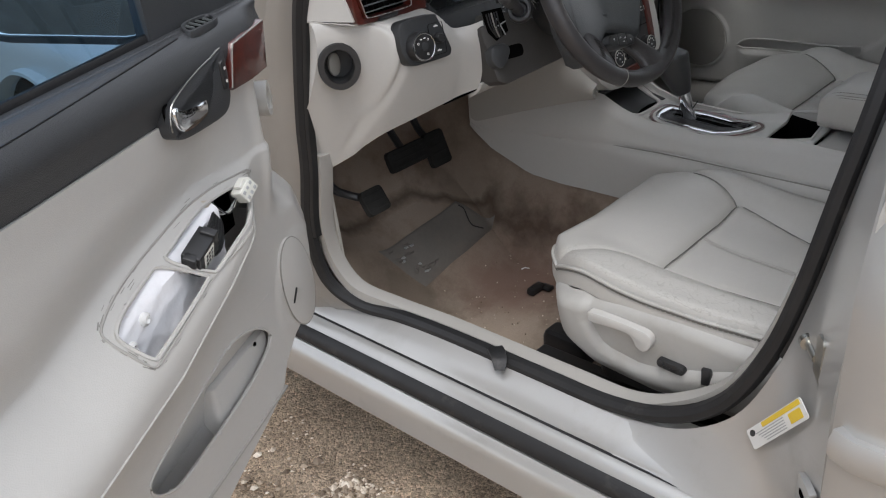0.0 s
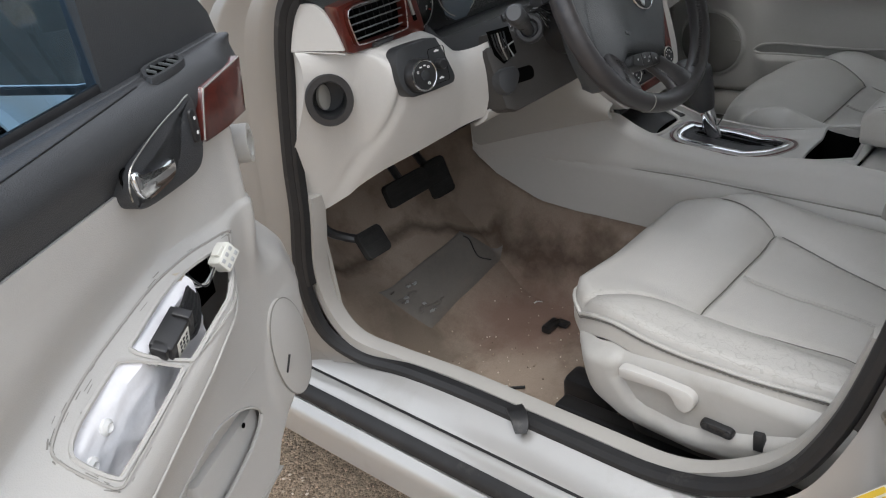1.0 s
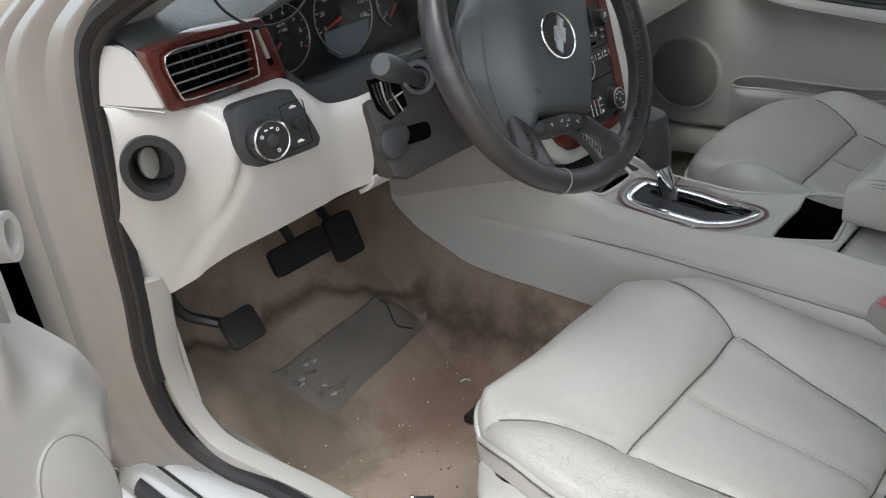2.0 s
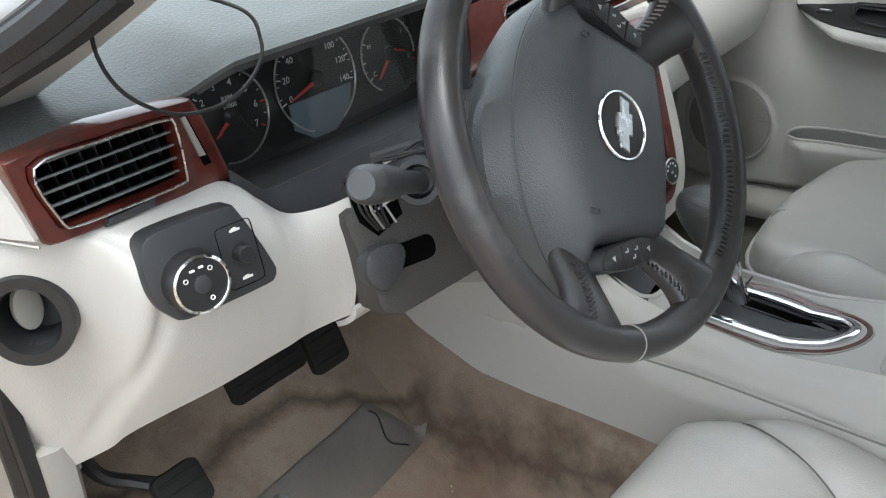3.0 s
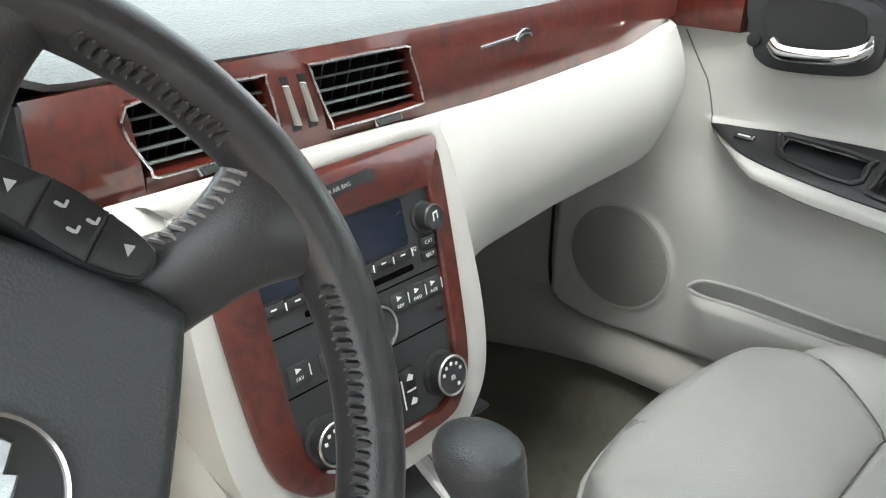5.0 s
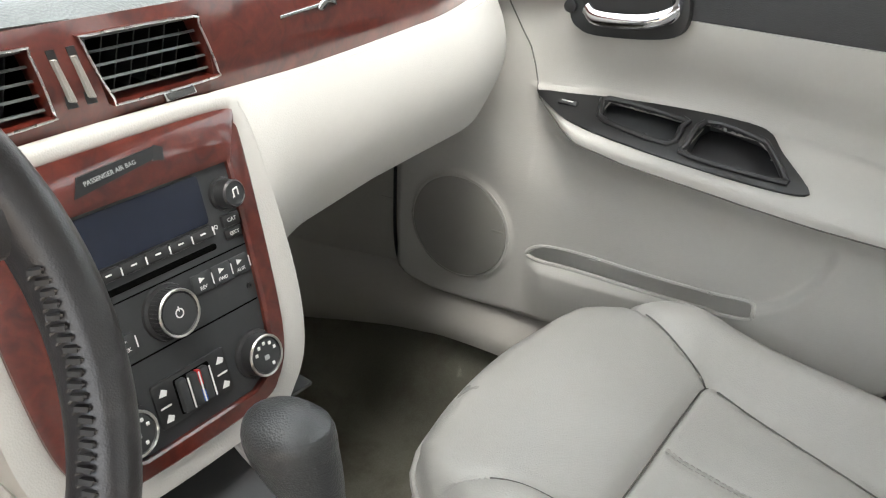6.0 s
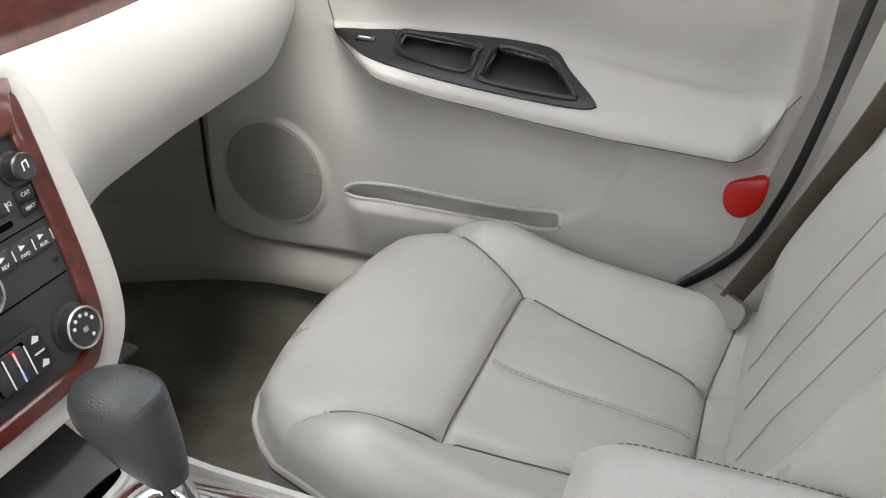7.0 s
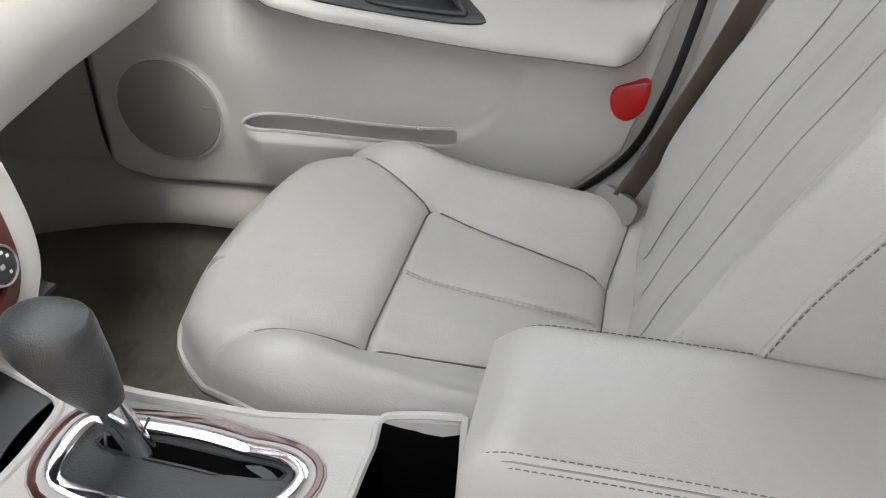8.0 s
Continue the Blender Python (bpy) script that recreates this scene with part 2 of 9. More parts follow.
grey_print = mat("grey_print", (0.42, 0.43, 0.43), 0.5, vary=0.02)
red = mat("red_plastic", (0.55, 0.012, 0.010), 0.3, vary=0.06)
needle_red = mat("needle_red", (0.85, 0.06, 0.04), 0.4, vary=0.03)
blue = mat("blue_print", (0.02, 0.09, 0.45), 0.4, vary=0.03)
dial = mat("dial_face", (0.012, 0.013, 0.014), 0.5, vary=0.05)
# blue-grey base carries the sky reflected in the trip display
lcd = mat("sky_sheen_display", (0.17, 0.215, 0.26), 0.25, vary=0.05, big=14)
screen = mat("radio_display", (0.012, 0.016, 0.030), 0.12, vary=0.08, big=9)
insulation = mat("white_insulation", (0.86, 0.86, 0.88), 0.8, big=14, vary=0.04, grain=0.6, gscale=90, stain=(0.60, 0.45, 0.33), stain_scale=16, stain_at=0.74)
connector_white = mat("white_connector", (0.72, 0.72, 0.66), 0.45, vary=0.04)
yellow = mat("yellow_label", (0.85, 0.60, 0.05), 0.5, vary=0.03)
belt_mat = mat("belt_webbing", (0.17, 0.135, 0.105), 0.75, vary=0.15, grain=0.7, gscale=700, big=12, stain=(0.12, 0.095, 0.07), stain_scale=11, stain_at=0.56)
carpet = carpet_mat("tan_carpet", (0.40, 0.325, 0.262), (0.315, 0.252, 0.200), (0.185, 0.135, 0.102))
blotch(carpet, (-0.29, 0.40), 0.17, (0.235, 0.145, 0.115), 0.7)
blotch(carpet, (-0.20, 0.62), 0.12, (0.19, 0.150, 0.112), 0.5)
blotch(carpet, (-0.55, 0.50), 0.12, (0.115, 0.096, 0.072), 0.6)
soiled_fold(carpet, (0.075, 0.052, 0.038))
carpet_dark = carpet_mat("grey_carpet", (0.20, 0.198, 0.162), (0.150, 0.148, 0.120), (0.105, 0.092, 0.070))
pad_mat = mat("heel_pad_vinyl", (0.19, 0.175, 0.155), 0.6, vary=0.1, big=8, grain=0.5, gscale=300, stain=(0.21, 0.18, 0.15), stain_scale=18, stain_at=0.62)
gravel = mat("gravel_dust", (0.62, 0.49, 0.37), 0.95, col2=(0.43, 0.335, 0.25), big=5, vary=0.3, spec=0.1, fine=160)
gt, gn, gl, gb = nodes_of(gravel)
gco, gheight = gn.new("ShaderNodeTexCoord"), None
for gsc, gd in ((150, 0.006), (420, 0.003)):
    gv = gn.new("ShaderNodeTexVoronoi")
    gv.inputs["Scale"].default_value = gsc
    gl.new(gco.outputs["Object"], gv.inputs["Vector"])
    gbp = gn.new("ShaderNodeBump")
    gbp.invert = True
    gbp.inputs["Strength"].default_value, gbp.inputs["Distance"].default_value = 0.9, gd
    gl.new(gv.outputs["Distance"], gbp.inputs["Height"])
    if gheight:
        gl.new(gheight, gbp.inputs["Normal"])
    gheight = gbp.outputs["Normal"]
    gr = gn.new("ShaderNodeValToRGB")
    gr.color_ramp.elements[0].color, gr.color_ramp.elements[1].color = (0.50, 0.50, 0.50, 1), (1.35, 1.33, 1.28, 1)
    gsx = gn.new("ShaderNodeSeparateColor")
    gl.new(gv.outputs["Color"], gsx.inputs["Color"])
    gl.new(gsx.outputs["Red"], gr.inputs["Fac"])
    gmx = gn.new("ShaderNodeMix")
    gmx.data_type, gmx.blend_type = "RGBA", "MULTIPLY"
    gmx.inputs["Factor"].default_value = 0.75
    gl.new(gb.inputs["Base Color"].links[0].from_socket, gmx.inputs["A"])
    gl.new(gr.outputs["Color"], gmx.inputs["B"])
    gl.new(gmx.outputs["Result"], gb.inputs["Base Color"])
gl.new(gheight, gb.inputs["Normal"])
stone_mat = mat("pebble", (0.44, 0.37, 0.29), 0.9, col2=(0.30, 0.25, 0.19), big=40, vary=0.2, spec=0.2)
nt, nn, nl, nb = nodes_of(stone_mat)
geo_n, ramp_n = nn.new("ShaderNodeNewGeometry"), nn.new("ShaderNodeValToRGB")
ramp_n.color_ramp.elements[0].color, ramp_n.color_ramp.elements[1].color = (0.13, 0.095, 0.068, 1), (0.86, 0.77, 0.65, 1)
mid_n = ramp_n.color_ramp.elements.new(0.5)
mid_n.color = (0.50, 0.40, 0.30, 1)
nl.new(geo_n.outputs["Random Per Island"], ramp_n.inputs["Fac"])
nl.new(ramp_n.outputs["Color"], nb.inputs["Base Color"])
liner = mat("headliner_cloth", (0.50, 0.47, 0.42), 0.9, vary=0.05, grain=0.3, gscale=800)
tyre = mat("tyre_rubber", (0.018, 0.018, 0.018), 0.8, vary=0.15, grain=0.3)
alloy = mat("alloy_wheel", (0.45, 0.45, 0.46), 0.35, 0.8, vary=0.05)
clear = glass_mat("window_glass", (0.93, 0.96, 0.95))
door_glass = glass_mat("door_glass", (0.27, 0.46, 0.68))
# darkened base stands in for the reflection of dark surroundings not built here
mirror_mat = mat("mirror_glass", (0.20, 0.215, 0.23), 0.03, 1.0, vary=0.02, rvary=0.01)
lens_glass = glass_mat("cluster_lens", (0.97, 0.98, 0.98))

# ---------------------------------------------------------------- building helpers


def thing(name, label, category, at=(0, 0, 0), m=None, group="", kind=""):
    ob = new(name)
    ob.empty_display_size = 0.05
    ob.matrix_basis = m if m is not None else Matrix.Translation(at)
    return tagged(ob, label, category, group, kind)


def mesh_of(name, verts, faces, material, smooth=True):
    me = bpy.data.meshes.new(name)
    me.from_pydata([tuple(v) for v in verts], [], faces)
    if material:
        me.materials.append(material)
    if smooth:
        me.polygons.foreach_set("use_smooth", [True] * len(me.polygons))
    me.update()
    return me


def fix(me):
    """Turns the faces of a closed mesh outwards."""
    bm = bmesh.new()
    bm.from_mesh(me)
    bmesh.ops.recalc_face_normals(bm, faces=bm.faces)
    bm.to_mesh(me)
    bm.free()
    return me


def attach(ob, parent, local=False):
    if parent:
        ob.parent = parent
        if not local:
            chain = Matrix(parent.matrix_basis)
            up = parent
            while up.parent:
                chain = up.parent.matrix_basis @ up.matrix_parent_inverse @ chain
                up = up.parent
            ob.matrix_parent_inverse = chain.inverted()
    return ob


LOCAL = [False]


def sharp(me, angle=38):
    me.set_sharp_from_angle(angle=radians(angle))
    return me


def part(name, geo, material, parent=None, label="", smooth=True, angle=38):
    """Links verts and faces, or a bmesh, as one mesh object under a thing or a part."""
    if isinstance(geo, bmesh.types.BMesh):
        me = bpy.data.meshes.new(name)
        bmesh.ops.recalc_face_normals(geo, faces=geo.faces)
        geo.to_mesh(me)
        geo.free()
        me.materials.append(material)
        if smooth:
            me.polygons.foreach_set("use_smooth", [True] * len(me.polygons))
    else:
        me = fix(mesh_of(name, geo[0], geo[1], material, smooth))
    if smooth:
        sharp(me, angle)
    ob = attach(new(name, me), parent, LOCAL[0] and (parent is not None and parent.type == "EMPTY"))
    if LOCAL[0] and parent is not None and parent.type != "EMPTY":
        ob.matrix_parent_inverse = Matrix()
    if label:
        ob["label"] = label
    return ob


def join(*geos):
    v, f = [], []
    for a, b in geos:
        o = len(v)
        v += list(a)
        f += [tuple(i + o for i in q) for q in b]
    return v, f


def spline(pts, n=8, closed=False):
    """A smooth curve through points, n steps between two of them."""
    p = [np.array(q, float) for q in pts]
    out = []
    k = len(p)
    for i in range(k if closed else k - 1):
        a, b = p[i], p[(i + 1) % k]
        z0 = p[i - 1] if (closed or i) else 2 * a - b
        z1 = p[(i + 2) % k] if (closed or i + 2 < k) else 2 * b - a
        for j in range(n):
            t = j / n
            out.append(0.5 * (2 * a + (b - z0) * t + (2 * z0 - 5 * a + 4 * b - z1) * t * t + (3 * a - z0 - 3 * b + z1) * t ** 3))
    if not closed:
        out.append(p[-1])
    return out


def lerp_rows(x, xs, rows):
    return np.array([np.interp(x, xs, [r[i] for r in rows]) for i in range(len(rows[0]))])


def sheet(fn, nu, nv, thick=0.0, close_u=False):
    """A surface fn(u, v), u and v from 0 to 1; with thick, a closed slab that reaches thick behind it."""
    g = np.array([[fn(i / nu, j / nv) for j in range(nv + 1)] for i in range(nu + 1)], float)
    verts = g.reshape(-1, 3)
    w = nv + 1
    faces = [(i * w + j, (i + 1) * w + j, (i + 1) * w + j + 1, i * w + j + 1) for i in range(nu) for j in range(nv)]
    if not thick:
        return list(verts), faces
    du, dv = np.gradient(g, axis=0), np.gradient(g, axis=1)
    nrm = np.cross(du, dv)
    nrm /= np.linalg.norm(nrm, axis=-1, keepdims=True) + 1e-12
    back = (g - nrm * thick).reshape(-1, 3)
    o = len(verts)
    allf = faces + [tuple(k + o for k in reversed(q)) for q in faces]
    rim = [i * w for i in range(nu + 1)] + [nu * w + j for j in range(1, nv + 1)] + [i * w + nv for i in range(nu - 1, -1, -1)] + [j for j in range(nv - 1, 0, -1)]
    for a, b in zip(rim, rim[1:] + rim[:1]):
        allf.append((a, b, b + o, a + o))
    return list(verts) + list(back), allf


def frames_along(path, up=(0, 0, 1), closed=False):
    p = np.array(path, float)
    if closed:
        t = np.roll(p, -1, 0) - np.roll(p, 1, 0)
    else:
        t = np.gradient(p, axis=0)
    t /= np.linalg.norm(t, axis=1, keepdims=True) + 1e-12
    u0 = np.array(up, float)
    side = np.cross(t, u0)
    bad = np.linalg.norm(side, axis=1) < 1e-4
    side[bad] = np.cross(t[bad], (1, 0.2, 0))
    side /= np.linalg.norm(side, axis=1, keepdims=True)
    return p, t, side, np.cross(side, t)


def sweep(path, profile, up=(0, 0, 1), closed=False, scale=None):
    """A closed profile of (side, up) pairs carried along a path."""
    p, t, s, u = frames_along(path, up, closed)
    k = len(profile)
    v = []
    for i in range(len(p)):
        c = 1.0 if scale is None else scale[i]
        v += [p[i] + (a * s[i] + b * u[i]) * c for a, b in profile]
    n = len(p)
    f = []
    for i in range(n if closed else n - 1):
        for j in range(k):
            a, b = i * k + j, i * k + (j + 1) % k
            c, d = ((i + 1) % n) * k + (j + 1) % k, ((i + 1) % n) * k + j
            f.append((a, b, c, d))
    if not closed:
        f += [tuple(range(k))[::-1], tuple((n - 1) * k + j for j in range(k))]
    return v, f


def ring(r, n=10, ry=None):
    return [(r * math.cos(2 * math.pi * i / n), (ry or r) * math.sin(2 * math.pi * i / n)) for i in range(n)]


def tube(path, r, n=8, closed=False, up=(0, 0, 1), scale=None):
    return sweep(path, ring(r, n), up, closed, scale)


def rrect(w, h, r, n=4, cx=0, cy=0):
    """A rounded rectangle outline."""
    out = []
    for sx, sy, a0 in ((1, 1, 0), (-1, 1, 90), (-1, -1, 180), (1, -1, 270)):
        for i in range(n + 1):
            a = radians(a0 + 90 * i / n)
            out.append((cx + sx * (w / 2 - r) + r * math.cos(a), cy + sy * (h / 2 - r) + r * math.sin(a)))
    return out


def plane_m(origin, right, up):
    """A matrix whose x, y and z are right, up and out of a plane."""
    x = Vector(right).normalized()
    z = x.cross(Vector(up)).normalized()
    y = z.cross(x)
    m = Matrix((x, y, z)).transposed().to_4x4()
    m.translation = Vector(origin)
    return m


def prism(outline, z0, z1, m=None, soft=0.0, steps=2):
    """An outline in x, y, stood up from z0 to z1, with its top edge rounded by soft."""
    k = len(outline)
    o = np.array(outline, float)
    levels = [(z0, o)]
    if soft:
        prev, nxt = np.roll(o, 1, 0), np.roll(o, -1, 0)
        tan = nxt - prev
        tan /= np.linalg.norm(tan, axis=1, keepdims=True) + 1e-12
        area = 0.5 * np.sum(o[:, 0] * nxt[:, 1] - nxt[:, 0] * o[:, 1])
        inward = np.stack([-tan[:, 1], tan[:, 0]], 1) * (1 if area > 0 else -1)
        for i in range(steps + 1):
            a = math.pi / 2 * i / steps
            levels.append((z1 - soft + soft * math.sin(a), o + inward * soft * (1 - math.cos(a))))
    else:
        levels.append((z1, o))
    v = [(x, y, z) for z, q in levels for x, y in q]
    f = [tuple(range(k))[::-1]]
    for i in range(len(levels) - 1):
        f += [(i * k + j, i * k + (j + 1) % k, (i + 1) * k + (j + 1) % k, (i + 1) * k + j) for j in range(k)]
    f.append(tuple((len(levels) - 1) * k + j for j in range(k)))
    if m is not None:
        v = [tuple(m @ Vector(q)) for q in v]
    return v, f


def hoop(outer, inner, z0, z1, m=None, soft=0.0):
    """A flat frame between two outlines with the same number of points."""
    k = len(outer)
    a, b = np.array(outer, float), np.array(inner, float)
    mid = [(a, z0), (a, z1 - soft), (a + (b - a) * 0.12, z1), (b + (a - b) * 0.12, z1), (b, z1 - soft), (b, z0)]
    v = [(x, y, z) for q, z in mid for x, y in q]
    n = len(mid)
    f = [(i * k + j, i * k + (j + 1) % k, ((i + 1) % n) * k + (j + 1) % k, ((i + 1) % n) * k + j) for i in range(n) for j in range(k)]
    if m is not None:
        v = [tuple(m @ Vector(q)) for q in v]
    return v, f


def turned(profile, m=None, n=28):
    """A lathe body about z from (radius, z) pairs, closed at both ends."""
    k = len(profile)
    v, f = [], []
    for i in range(n):
        a = 2 * math.pi * i / n
        v += [(r * math.cos(a), r * math.sin(a), z) for r, z in profile]
    for i in range(n):
        for j in range(k - 1):
            f.append((i * k + j, ((i + 1) % n) * k + j, ((i + 1) % n) * k + j + 1, i * k + j + 1))
    f.append(tuple(i * k for i in range(n))[::-1])
    f.append(tuple(i * k + k - 1 for i in range(n)))
    if m is not None:
        v = [tuple(m @ Vector(q)) for q in v]
    return v, f


def block(c, size, soft=0.004, m=None):
    """A box with rounded upright edges and a rounded top."""
    w = rrect(size[0], size[1], min(soft, 0.45 * min(size[0], size[1])), 3)
    g = prism(w, -size[2] / 2, size[2] / 2, Matrix.Translation(c) if m is None else m @ Matrix.Translation(c), min(soft, 0.45 * size[2]))
    return g


def letters(text, size, m, material, parent, depth=0.0006, name="lettering", align="CENTER"):
    cu = bpy.data.curves.new(name, "FONT")
    cu.body, cu.size, cu.extrude, cu.align_x, cu.align_y = text, size, depth, align, "CENTER"
    cu.resolution_u = 3
    tmp = bpy.data.objects.new(name, cu)
    scene.collection.objects.link(tmp)
    me = bpy.data.meshes.new_from_object(tmp.evaluated_get(bpy.context.evaluated_depsgraph_get()))
    bpy.data.objects.remove(tmp)
    me.transform(m)
    me.materials.append(material)
    ob = new(name, me)
    attach(ob, parent, LOCAL[0] and parent.type == "EMPTY")
    if LOCAL[0] and parent.type != "EMPTY":
        ob.matrix_parent_inverse = Matrix()
    return ob


def shell(bm, thick):
    """Gives the faces of an open bmesh a back at that distance, and closes the rims."""
    bm.normal_update()
    verts, faces = list(bm.verts), list(bm.faces)
    rims = [e for e in bm.edges if len(e.link_faces) == 1]
    pairs = []
    for e in rims:
        f = e.link_faces[0]
        l = next(q for q in f.loops if q.edge == e)
        pairs.append((l.vert, l.link_loop_next.vert))
    back = {v: bm.verts.new(v.co - v.normal * thick) for v in verts}
    for f in faces:
        bm.faces.new([back[v] for v in reversed(f.verts)])
    for a, b in pairs:
        bm.faces.new((b, a, back[a], back[b]))


def sstep(a, b, x):
    t = min(max((x - a) / (b - a), 0.0), 1.0)
    return t * t * (3 - 2 * t)


def seg_dist(p, a, b):
    p, a, b = np.array(p), np.array(a), np.array(b)
    t = np.clip(np.dot(p - a, b - a) / np.dot(b - a, b - a), 0, 1)
    return float(np.linalg.norm(p - a - t * (b - a)))


def line_dist(p, pts):
    return min(seg_dist(p, a, b) for a, b in zip(pts, pts[1:]))


def stitches(path, off=(0, 0, 0), length=0.006, gap=0.003, r=0.0009):
    """A row of short raised threads along a path."""
    p = np.array(path, float) + np.array(off)
    d = np.r_[0, np.cumsum(np.linalg.norm(np.diff(p, axis=0), axis=1))]
    geos, s = [], 0.0
    while s + length < d[-1]:
        a = np.array([np.interp(s, d, p[:, i]) for i in range(3)])
        b = np.array([np.interp(s + length, d, p[:, i]) for i in range(3)])
        geos.append(tube([a, (a + b) / 2 + (0, 0, 0.0003), b], r, 4))
        s += length + gap
    return join(*geos)


def grow(poly, k):
    c = np.mean(poly, axis=0)
    return [tuple(c + (np.array(p) - c) * k) for p in poly]


def smooth(poly, n=4):
    return [(q[0], q[1]) for q in spline(poly, n, True)]


def dense(poly, n):
    """n points evenly round an outline."""
    p = np.array(poly + poly[:1], float)
    d = np.r_[0, np.cumsum(np.linalg.norm(np.diff(p, axis=0), axis=1))]
    s = np.linspace(0, d[-1], n, endpoint=False)
    return [(float(np.interp(q, d, p[:, 0])), float(np.interp(q, d, p[:, 1]))) for q in s]


def match(inner, outer):
    """Starts two outlines of equal length at the same corner."""
    i = min(range(len(inner)), key=lambda k: np.hypot(inner[k][0] - outer[0][0], inner[k][1] - outer[0][1]))
    return inner[i:] + inner[:i]

# ---------------------------------------------------------------- ground


def ground_height(x, y):
    near = math.exp(-((x + 1.0) ** 2 + y * y) / 6)
    clods = math.exp(-((x + 0.98) / 0.13) ** 2)
    ridge = 0.014 * math.exp(-((x + 1.06 + 0.03 * math.sin(5 * y)) / 0.035) ** 2) - 0.016 * math.exp(-((x + 0.985) / 0.04) ** 2)
    return near * (0.018 * noise.noise((x * 2.2, y * 2.2, 0)) + 0.007 * noise.noise((x * 13, y * 13, 3)) + ridge + clods * 0.009 * noise.noise((x * 24, y * 24, 6)))


def build_ground():
    xs = [-900, -200, -40, -12, -6, -3.6, -2.4, -2.0] + list(np.linspace(-1.8, -0.7, 111)) + list(np.linspace(-0.6, 2.4, 20)) + [6, 12, 40, 200, 900]
    ys = [-900, -200, -40, -12, -6, -3.6, -2.4, -1.6] + list(np.linspace(-1.2, 1.2, 171)) + [1.6, 2.4, 6, 12, 40, 200, 900]
    n = len(ys)
    v = [(x, y, ground_height(x, y)) for x in xs for y in ys]
    f = [(i * n + j, (i + 1) * n + j, (i + 1) * n + j + 1, i * n + j + 1) for i in range(len(xs) - 1) for j in range(n - 1)]
    me = mesh_of("ground", v, f, gravel)
    return tagged(new("ground", me), "dusty tan gravel ground with loose pebbles", "ground", kind="structure")


GX, GY = np.linspace(-2.3, -0.7, 161), np.linspace(-1.25, 1.25, 251)
GZ = np.array([[ground_height(x, y) for y in GY] for x in GX])


def laid_height(x, y):
    i, j = min(int((x + 2.3) / 0.01), 159), min(int((y + 1.25) / 0.01), 249)
    return float(GZ[i:i + 2, j:j + 2].max())


def build_pebbles():
    rng = random.Random(4)
    v, f = [], []
    base = [(0, 0, 1), (0.9, 0, 0.2), (0.28, 0.85, 0.2), (-0.73, 0.53, 0.2), (-0.73, -0.53, 0.2), (0.28, -0.85, 0.2), (0, 0, -0.6)]
    tri = [(0, 1, 2), (0, 2, 3), (0, 3, 4), (0, 4, 5), (0, 5, 1), (6, 2, 1), (6, 3, 2), (6, 4, 3), (6, 5, 4), (6, 1, 5)]
    for n in range(52000):
        x, y = (rng.uniform(-1.65, -0.85), rng.uniform(-0.8, 0.45)) if n > 5000 else (rng.uniform(-2.2, -0.80), rng.uniform(-1.2, 1.2))
        r = 0.0030 * rng.uniform(0.6, 1.8) * (2.3 if rng.random() < (0.05 + 0.22 * math.exp(-((x + 1.02) / 0.12) ** 2)) else 1.0)
        a, sx, sy = rng.uniform(0, 6.28), rng.uniform(0.7, 1.4), rng.uniform(0.7, 1.3)
        z = laid_height(x, y) + 0.35 * r
        o = len(v)
        for p in base:
            px, py, pz = p[0] * sx + rng.uniform(-0.15, 0.15), p[1] * sy + rng.uniform(-0.15, 0.15), p[2] * 0.8
            v.append((x + r * (px * math.cos(a) - py * math.sin(a)), y + r * (px * math.sin(a) + py * math.cos(a)), z + r * pz))
        f += [tuple(i + o for i in q) for q in tri]
    ob = new("pebbles", mesh_of("pebbles", v, f, stone_mat, False))
    return tagged(ob, "loose tan and grey pebbles scattered over gravel", "gravel", kind="stuff")


build_ground()
build_pebbles()

# ---------------------------------------------------------------- the car's body

BELT = 1.02


def half_width(y, z):
    """The body's half width at a place along it and a height."""
    plan = 0.915 - 0.055 * sstep(1.0, 2.0, y) - 0.20 * sstep(1.7, 2.25, y) - 0.06 * sstep(-1.6, -2.8, y) - 0.10 * sstep(-2.6, -3.0, y)
    low = 0.05 * sstep(0.55, 0.22, z)
    shoulder = 0.05 * sstep(0.82, BELT, z)
    return plan - low - shoulder - max(z - BELT, 0) * 0.62


def deck(y):
    """The height of the body's upper edge at a place along it, without the cabin."""
    return np.interp(y, [-3.0, -2.7, -2.0, -1.6, 0.7, 1.1, 1.7, 2.1, 2.25], [0.75, 0.95, 1.02, 1.03, 1.02, 0.965, 0.86, 0.74, 0.55])


def arch_cut(y, z):
    return math.hypot(y - 1.42, z - 0.36) < 0.43 or math.hypot(y + 1.30, z - 0.33) < 0.37


def side_panel(y0, y1, sx, z0=0.22, n=36, m=26):
    v, f = [], []
    for i in range(n + 1):
        y = y0 + (y1 - y0) * i / n
        top = deck(y)
        for j in range(m + 1):
            z = z0 + (top - z0) * j / m
            v.append((sx * half_width(y, z), y, z))
    w = m + 1
    for i in range(n):
        for j in range(m):
            c = np.mean([v[i * w + j], v[(i + 1) * w + j + 1]], axis=0)
            if not arch_cut(c[1], c[2]):
                f.append((i * w + j, (i + 1) * w + j, (i + 1) * w + j + 1, i * w + j + 1))
    return v, f


